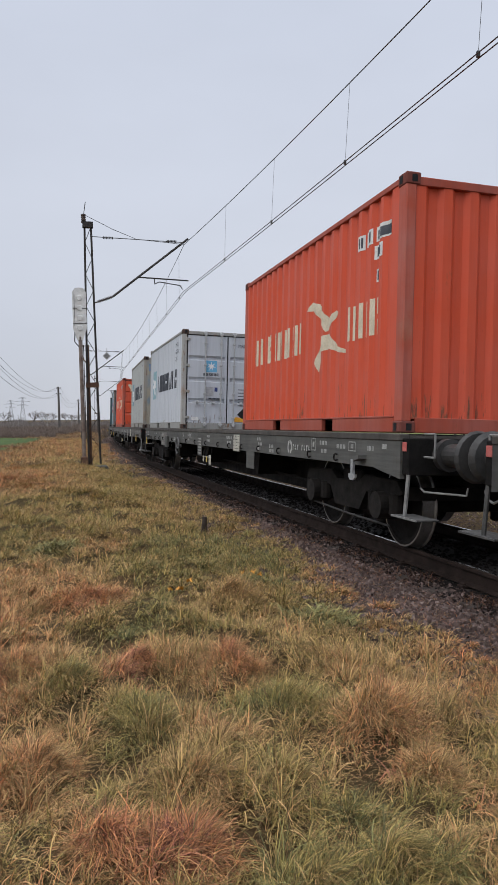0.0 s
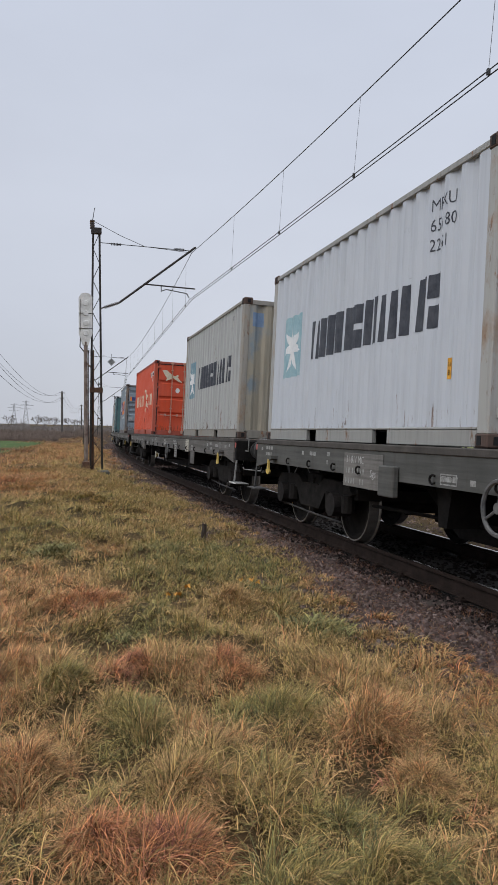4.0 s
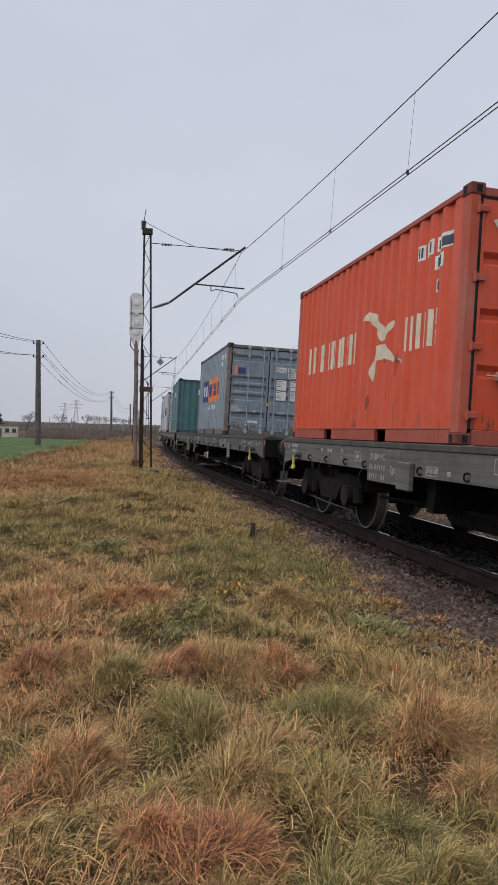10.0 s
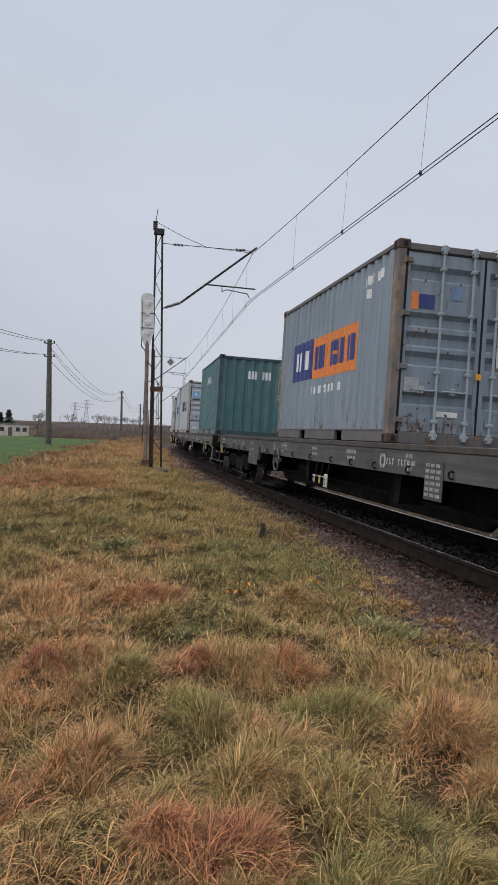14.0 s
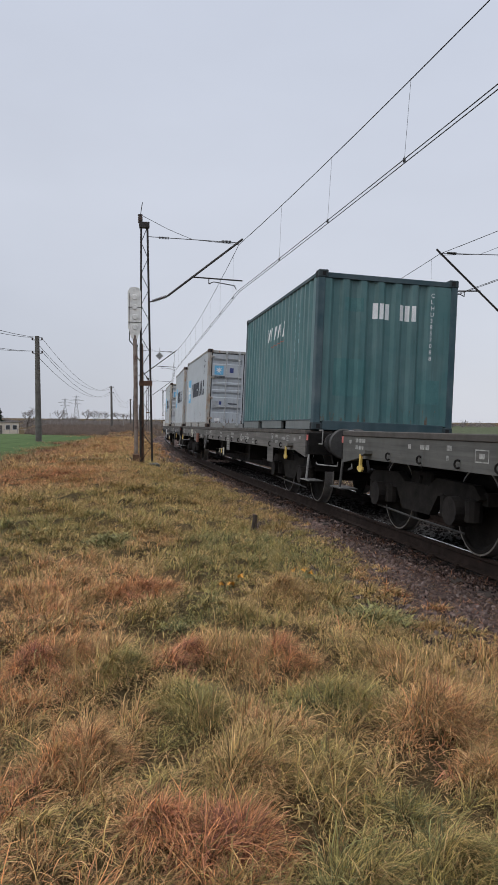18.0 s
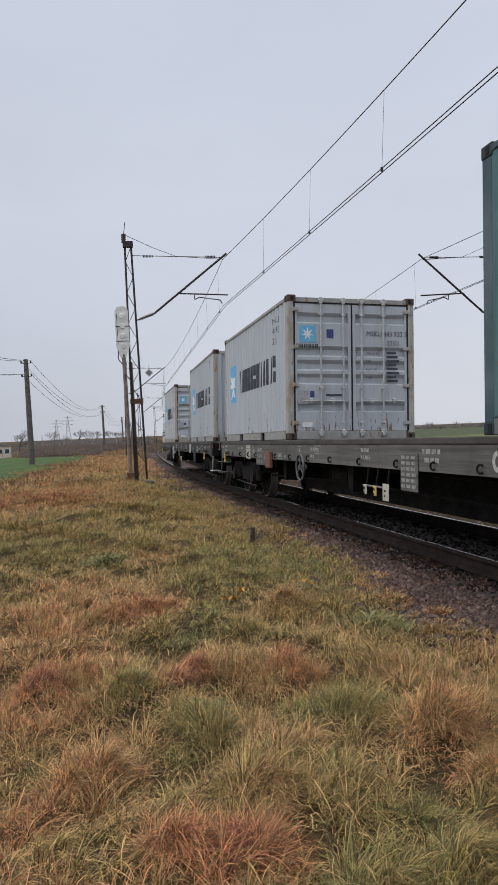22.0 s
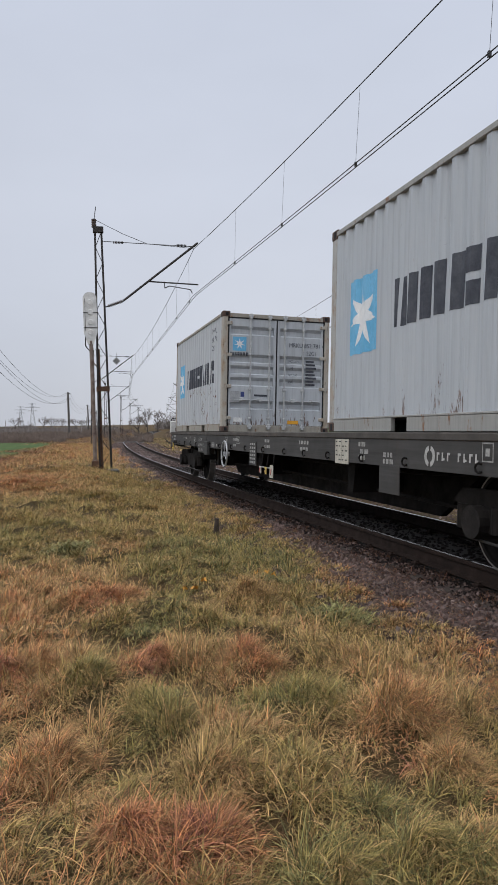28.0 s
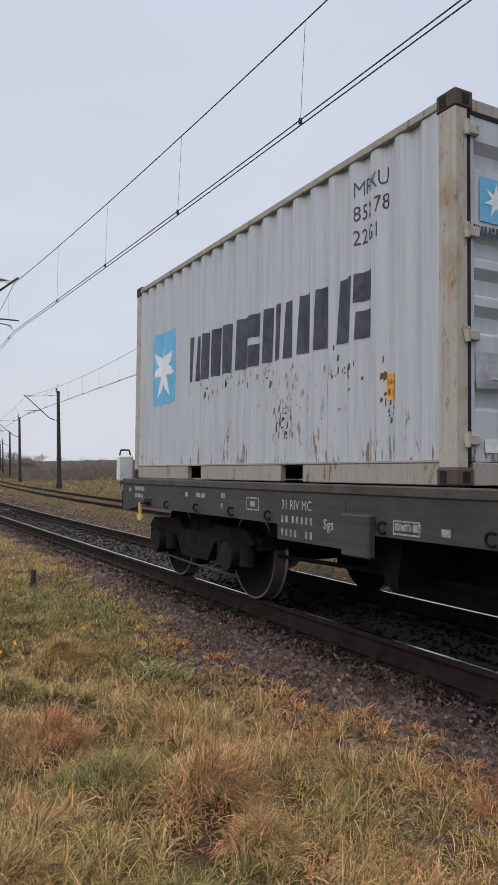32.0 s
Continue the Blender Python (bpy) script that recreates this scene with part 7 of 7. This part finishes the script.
# the larger tufts, each a soft mound of fine hair-like blades that lie over one another and hang down
for tx, ty, r, h, t in TUFTS:
    k = 1200 + int(11000 * r)
    ox, oy = RNG.normal(0, 0.62 * r, (2, k))
    ox, oy = ox + 0.25 * r * np.sin(oy * 9 / r * 0.3 + tx * 5), oy + 0.2 * r * np.sin(ox * 4 / r + ty * 3)
    q = np.hypot(ox, oy) / r
    top = (0.36 if h > 0.35 else 0.25) * h * np.exp(-0.9 * q * q) * (1 + 0.2 * wave(ox, oy, 16.0)) * RNG.uniform(0.2, 1.0, k)
    way = float(comb(np.array([tx]), np.array([ty]))[0])
    lock = 1.3 * wave(tx + ox, ty + oy, 11.0)
    vx, vy = 0.8 * ox / r + 0.7 * np.cos(way + lock) + RNG.normal(0, 0.35, k), 0.8 * oy / r + 0.7 * np.sin(way + lock) + RNG.normal(0, 0.35, k)
    own = np.clip(1.15 - 0.5 * q, 0, 1)
    tone = own * t + (1 - own) * tint_at(tx + ox, ty + oy) + RNG.normal(0, 0.1, k) + 0.07 * wave(ox, oy, 10.0)
    ob = part("grass_tuft", blades("grass_tuft", tx + ox, ty + oy, RNG.uniform(0.5, 1.3, k) * (0.06 + 0.28 * h), (0.0015 + 0.0003 * ty) * RNG.uniform(0.6, 1.4, k), tone, 4,
                   np.clip(0.55 + 0.35 * q + RNG.normal(0, 0.4, k), 0.0, 1.6), lift=top, aim=np.arctan2(vy, vx), curl=np.clip(RNG.normal(1.9, 0.8, k), 0.2, 3.4), hang=True), M_GRASS)
    tagged(ob, "soft drooping green grass tuft" if t < 0.3 else "rust-brown dry grass tuft" if t > 0.7 else "straw-coloured dry grass tuft", "grass tuft", "grass tufts")

# dark green weeds at the edge of the stones
for wx, wy, k in ((0.66, 5.95, 900), (-2.25, 8.6, 900), (0.2, 7.4, 300)):
    r = RNG.normal(0, 0.13, (k, 2))
    ob = part("weed_clump", blades("weed_clump", wx + r[:, 0], wy + r[:, 1], RNG.uniform(0.1, 0.26, k), 0.012 * RNG.uniform(0.6, 1.4, k), RNG.uniform(0, 0.2, k), 3, np.clip(RNG.normal(0.5, 0.2, k), 0.1, 0.95)), M_GRASS)
    tagged(ob, "dark green weed clump in dry grass", "weed", "weed clumps")

# fallen leaves and a short stake
M_LEAF = surface("orange_leaf", (0.5, 0.2, 0.02), (0.65, 0.33, 0.05), 30, 0.7)
for lx, ly, r in ((-0.58, 6.62, 0.05), (-0.5, 6.68, 0.035), (0.1, 7.74, 0.04), (-0.02, 7.6, 0.035), (-0.66, 6.5, 0.03), (0.16, 7.5, 0.028)):
    bm = B()
    z = ground_z(lx, ly) + 0.1
    ring = []
    for k in range(10):
        a = k * math.tau / 10
        q = r * (1 if k % 2 == 0 else 0.6)
        ring.append(bm.verts.new((q * math.cos(a), q * math.sin(a) * 0.8, 0.02 * math.sin(a * 2))))
    c = bm.verts.new((0, 0, -0.006))
    for k in range(10):
        bm.faces.new((c, ring[k], ring[(k + 1) % 10]))
    ob = part("fallen_leaf", bm, M_LEAF)
    ob.matrix_basis = pose(lx, ly, z, RNG.uniform(-25, 10), RNG.uniform(-20, 20), RNG.uniform(0, 360))
    tagged(ob, "curled orange leaf caught in the grass", "leaf", "fallen leaves")
M_BARKDARK = surface("damp_old_wood", (0.03, 0.022, 0.017), (0.07, 0.05, 0.038), 12, 0.9)
st = part("wooden_stake", tube(B(), (0, 0, -0.1), (0.02, 0, 0.24), 0.045, 8, 0.035), M_BARKDARK)
st.location = (-0.62, 10.9, ground_z(-0.62, 10.9))
tagged(st, "short weathered wooden stake in the grass", "stake")
# ---- poles, pylons, house, trees and scrub in the distance ----
def at(az, d):
    return -d * math.sin(radians(az)), d * math.cos(radians(az))


def utility_pole(x, y, h, label, arms=True):
    z = ground_z(x, y)
    p = empty("utility_pole", Matrix.Translation((x, y, z - 0.1)) @ Matrix.Rotation(-0.017, 4, "Y") @ Matrix.Rotation(0.2, 4, "Z"), label=label, category="utility pole", group="utility poles along the field")
    part("pole", tube(B(), (0, 0, 0), (0, 0, h), 0.2, 10, 0.14), M_WOOD, p)
    for zz, sx in ((h - 0.25, -1), (h - 0.25, 1), (h - 1.1, -1), (h - 1.1, 1)):
        part("insulator", tube(tube(B(), (0, 0, zz), (sx * 0.3, 0, zz), 0.02, 5), (sx * 0.3, 0, zz), (sx * 0.3, 0, zz + 0.16), 0.05, 8), M_PORC, p)
    return Vector((x - 0.017 * h, y, z - 0.1))


P1, P2 = at(19.72, 49), at(14.3, 117)
step = Vector((P2[0] - P1[0], P2[1] - P1[1]))
HP = 6.9
poles = []
for k in range(-1, 4):
    poles.append(utility_pole(P1[0] + step.x * k, P1[1] + step.y * k, HP, "weathered wooden utility pole at the field's edge"))
for a, b in zip(poles, poles[1:]):
    for sx, dz in ((-0.3, -0.1), (0.3, -0.1), (-0.3, -0.95), (0.3, -0.95)):
        pts = []
        for i in range(17):
            f = i / 16
            q = a.lerp(b, f)
            pts.append((q.x + sx, q.y, q.z + HP + dz - 4 * 1.7 * f * (1 - f)))
        wire("power_line", pts, 0.013, "thin sagging power line between poles")


def pylon(x, y, h):
    p = empty("power_pylon", Matrix.Translation((x, y, ground_z(x, y))) @ Matrix.Rotation(0.4, 4, "Z"), label="distant grey lattice power pylon", category="pylon", group="distant power pylons")
    for sx in (-1, 1):
        for sy in (-1, 1):
            part("leg", bar(B(), [(sx * 2.6, sy * 2.6, 0), (sx * 0.9, sy * 0.9, h * 0.62), (sx * 0.35, sy * 0.35, h)], 0.13, 4), M_GALV, p)
    bm = B()
    n = 8
    for i in range(n):
        za, zb = h * i / n, h * (i + 1) / n
        wa, wb = [2.6 - 1.7 * min(1, z / (h * 0.62)) - 0.55 * max(0, (z / h - 0.62) / 0.38) for z in (za, zb)]
        for sy in (-1, 1):
            tube(bm, (-wa, sy * wa, za), (wb, sy * wb, zb), 0.07, 4)
            tube(bm, (wa, sy * wa, za), (-wb, sy * wb, zb), 0.07, 4)
    part("bracing", bm, M_GALV, p)
    for z, w in ((h * 0.68, 4.4), (h * 0.82, 6.0), (h * 0.95, 3.2)):
        bm = bar(B(), [(-w, 0, z), (0, 0, z + 0.9), (w, 0, z)], 0.12, 4)
        tube(bm, (-w, 0, z), (w, 0, z), 0.12, 4)
        part("crossarm", bm, M_GALV, p)


for az, el, d in ((17.81, 1.53, 700), (16.97, 1.77, 620), (-15.5, 1.1, 1100), (-17.5, 0.9, 1300)):
    x, y = at(az, d)
    pylon(x, y, d * math.tan(radians(el)) + 1.9)

M_BARK = surface("grey_bark", (0.06, 0.05, 0.042), (0.12, 0.1, 0.085), 3, 0.9)
# both twig colours are lightened: the haze of distance is painted in
M_TWIG = surface("hazed_brown_twigs", (0.13, 0.098, 0.082), (0.21, 0.165, 0.135), 0.4, 0.95, 0, 0.1)
M_TWIG2 = surface("hazed_grey_twigs", (0.15, 0.132, 0.122), (0.23, 0.205, 0.19), 0.3, 0.95, 0, 0.1)
M_NEEDLE = surface("dark_needles", (0.012, 0.028, 0.016), (0.03, 0.05, 0.028), 1.0, 0.9)


def bare_tree(x, y, h, spread, seed, label, twig_mat=None):
    rnd = random.Random(seed)
    t = empty("bare_tree", Matrix.Translation((x, y, ground_z(x, y) - 0.1)), label=label, category="tree", group="bare autumn trees")
    bm, tw = B(), []
    tube(bm, (0, 0, 0), (0, 0, h * 0.35), 0.03 * h, 7, 0.02 * h)

    def grow(p, d, ln, r, depth):
        q = p + d * ln
        if depth < 3:
            tube(bm, p, q, r, 5, r * 0.6)
        else:
            tw.append((p, q))
        if depth < 5:
            for _ in range(3 if depth < 4 else 4):
                nd = (d + Vector((rnd.gauss(0, 0.5), rnd.gauss(0, 0.5), rnd.gauss(0.2, 0.4)))).normalized()
                grow(p + d * ln * rnd.uniform(0.55, 1.0), nd, ln * rnd.uniform(0.55, 0.8), r * 0.55, depth + 1)
    for _ in range(5):
        d = Vector((rnd.gauss(0, spread), rnd.gauss(0, spread), 1)).normalized()
        grow(Vector((0, 0, h * rnd.uniform(0.22, 0.36))), d, h * 0.26, 0.014 * h, 0)
    part("trunk", bm, M_BARK, t)
    v, f = [], []
    for p, q in tw:
        s = (q - p).cross(Vector((rnd.gauss(0, 1), rnd.gauss(0, 1), rnd.gauss(0, 1)))).normalized() * 0.0032 * h
        k = len(v)
        v += [tuple(p - s), tuple(p + s), tuple(q)]
        f.append((k, k + 1, k + 2))
    me = mesh_np("crown", np.array(v), np.array(f), twig_mat or M_TWIG2)
    part("crown", me, twig_mat or M_TWIG2, t)


for i, (az, d, h, sp) in enumerate(((20.55, 190, 6.6, 0.8), (18.2, 300, 6, 0.7), (15.6, 330, 7, 0.6), (16.2, 350, 7.5, 0.6), (14.9, 340, 6.5, 0.6), (13.8, 330, 6.5, 0.7), (13.2, 330, 6, 0.6), (12.6, 300, 5.5, 0.7),
                                    (9.1, 190, 6, 0.7), (8.4, 240, 8, 0.6), (7.6, 270, 9, 0.6), (3.0, 230, 5.5, 0.7), (5.3, 300, 8, 0.6), (6.3, 320, 9, 0.6))):
    x, y = at(az, d)
    bare_tree(x, y, h, sp, i, "distant bare autumn tree with fine twigs greyed for haze")


def scrub(n, az0, az1, d0, d1, h0, h1, mat, label, seed):
    """Bare bushes far off: thin twigs fanning up out of many roots."""
    r = np.random.default_rng(seed)
    k = n // 60
    az, d = np.radians(r.uniform(az0, az1, k)), r.uniform(d0, d1, k)
    bx, by, bh = -d * np.sin(az), d * np.cos(az), r.uniform(h0, h1, k) * (0.55 + 0.5 * r.random(k))
    bh = bh * (0.8 + 0.3 * wave(bx, by, 0.07))
    x, y, h = np.repeat(bx, 60), np.repeat(by, 60), np.repeat(bh, 60)
    m = len(x)
    px, py = x + r.normal(0, 0.35, m) * h * 0.6, y + r.normal(0, 0.35, m) * h * 0.6
    pz = ground_np(px, py) + h * r.uniform(-0.05, 0.55, m)
    a, ln = r.uniform(0, math.tau, m), h * r.uniform(0.3, 0.65, m)
    tilt = r.uniform(0.1, 0.95, m)
    q = np.stack([px + np.cos(a) * ln * tilt, py + np.sin(a) * ln * tilt, pz + ln * np.sqrt(1 - tilt * tilt * 0.8)], 1)
    w = 0.009 * h + 0.00018 * np.hypot(px, py)
    b = r.uniform(0, math.tau, m)
    o = np.stack([np.cos(b) * w, np.sin(b) * w, np.zeros(m)], 1)
    p = np.stack([px, py, pz], 1)
    v = np.stack([p - o, p + o, q], 1).reshape(-1, 3)
    ob = part("scrub", mesh_np("scrub", v, np.arange(3 * m).reshape(-1, 3), mat), mat)
    tagged(ob, label, "scrub", kind="stuff")


scrub(60000, 10.6, 19.5, 150, 330, 0.7, 2.0, M_TWIG2, "distant grey-brown leafless scrub along the field", 1)
scrub(26000, 8.0, 13.5, 90, 190, 0.5, 1.3, M_TWIG, "brown leafless scrub beside the railway", 2)
scrub(36000, -4.5, 6.8, 110, 260, 0.7, 2.0, M_TWIG, "brown leafless scrub across the second line", 3)
scrub(40000, 13.5, 20.6, 84, 130, 0.4, 1.2, M_TWIG, "low grey-brown scrub at the end of the field", 8)
scrub(24000, 14.6, 20.2, 68, 100, 0.2, 0.7, M_TWIG, "low brown scrub behind the corn", 11)
scrub(26000, -4.5, 4, 90, 170, 0.6, 1.7, M_TWIG, "brown leafless bushes beyond the second line", 9)
scrub(26000, -4.5, 3, 190, 300, 1.6, 3.6, M_TWIG2, "grey-brown leafless thicket beyond the lines", 10)
scrub(22000, -30, -4, 260, 420, 1.6, 3.6, M_TWIG2, "far leafless scrub on the horizon", 4)
scrub(22000, 17, 26, 260, 420, 1.2, 3.0, M_TWIG2, "far leafless scrub on the horizon", 5)

# conifers and flat-roofed house at the field's end
def conifer(az, d, h, wide, seed):
    cx, cy = at(az, d)
    t = empty("conifer", Matrix.Translation((cx, cy, ground_z(cx, cy))), label="dark green conifer beside the house", category="tree", group="conifers by the house")
    part("trunk", tube(B(), (0, 0, 0), (0, 0, h * 0.93), 0.2, 7, 0.05), M_BARK, t)
    r = np.random.default_rng(seed)
    m = 3000
    hz = r.uniform(0.8, h, m)
    rad = (h * 1.04 - hz) * wide * np.sqrt(r.random(m)) * (0.75 + 0.35 * np.sin(hz * 5.0)) + 0.05
    a = r.uniform(0, math.tau, m)
    p = np.stack([rad * np.cos(a), rad * np.sin(a), hz], 1)
    q = p + np.stack([np.cos(a) * 0.5, np.sin(a) * 0.5, r.uniform(-0.35, 0.1, m)], 1)
    o = np.stack([-np.sin(a) * 0.09, np.cos(a) * 0.09, r.normal(0, 0.03, m)], 1)
    part("crown", mesh_np("crown", np.stack([p - o, p + o, q], 1).reshape(-1, 3), np.arange(3 * m).reshape(-1, 3), M_NEEDLE), M_NEEDLE, t)


conifer(22.6, 205, 6.4, 0.4, 3)
conifer(23.2, 200, 5.6, 0.42, 4)

M_PLASTER = surface("pale_plaster", (0.5, 0.45, 0.37), (0.62, 0.57, 0.48), 0.6, 0.9)
M_ROOF = surface("tar_roof", (0.1, 0.1, 0.1), (0.17, 0.165, 0.16), 0.5, 0.9)
M_GLASSD = surface("dark_window", (0.03, 0.035, 0.04), (0.06, 0.065, 0.07), 2, 0.15)
hx, hy = at(22.0, 178)
hs = empty("house", Matrix.Translation((hx, hy, ground_z(hx, hy) - 0.1)) @ Matrix.Rotation(0.38, 4, "Z"), label="low beige house with a flat roof beyond the field", category="house")
part("wall", box(B(), -7.2, 2.6, -3, 4, -0.3, 2.75), M_PLASTER, hs)
part("roof", box(B(), -7.4, 2.8, -3.2, 4.2, 2.75, 2.88), M_ROOF, hs)
for x in (-5.9, -3.2, 0.2, 1.7):
    w = part("window", box(B(), x - 0.55, x + 0.55, -3.06, -2.98, 1.0, 2.2), M_WHITE, hs)
    part("pane", box(B(), x - 0.45, x + 0.45, -3.09, -3.065, 1.1, 2.1), M_GLASSD, w)
part("door", box(B(), -1.9, -1.0, -3.06, -2.98, 0, 2.05), M_WOOD, hs)
pfence = empty("fence", Matrix.Translation((hx, hy, ground_z(hx, hy))) @ Matrix.Rotation(0.38, 4, "Z"), label="thin post fence in front of the house", category="fence")
for i in range(14):
    part("post", box(B(), -9 + i * 1.6, -8.9 + i * 1.6, -8.05, -7.95, -0.3, 1.3), M_CONC, pfence)
part("rail", box(B(), -9, 12, -8.02, -7.98, 1.1, 1.16), M_CONC, pfence)

# a wooded rise and small line-side posts far along the railway
scrub(16000, 3.6, 7.6, 330, 420, 3.0, 6.5, M_TWIG2, "grey wooded rise far along the railway", 6)
for i, (az, d, h) in enumerate(((13.4, 130, 2.6), (12.4, 120, 2.2), (18.9, 170, 3.0), (15.2, 170, 3.4), (13.0, 200, 4.0), (11.3, 150, 3.2), (17.3, 190, 3.0))):
    x, y = at(az, d)
    ob = part("field_post", tube(B(), (0, 0, -0.2), (0, 0, h), 0.09, 6, 0.07), M_CONC)
    ob.location = (x, y, ground_z(x, y))
    tagged(ob, "thin grey post standing in the scrub", "post", "field posts")


def motions():
    ts = [i * 0.5 for i in range(65)]
    for thing, s, dx in MOVING:
        lift = 0.0 if thing.name.startswith("flat_wagon") else DECK_H
        rows = [(t, car_pose(s - run_at(t)) @ Matrix.Translation((dx, 0, lift))) for t in ts]
        walk(thing, rows)
    tw = [i * 0.15 for i in range(214)] + [32.0]
    for ws, place_in_wagon in WHEELS:
        walk(ws, [(t, Matrix.Translation(place_in_wagon) @ Matrix.Rotation(run_at(t) / 0.46, 4, "Y")) for t in tw])


motions()
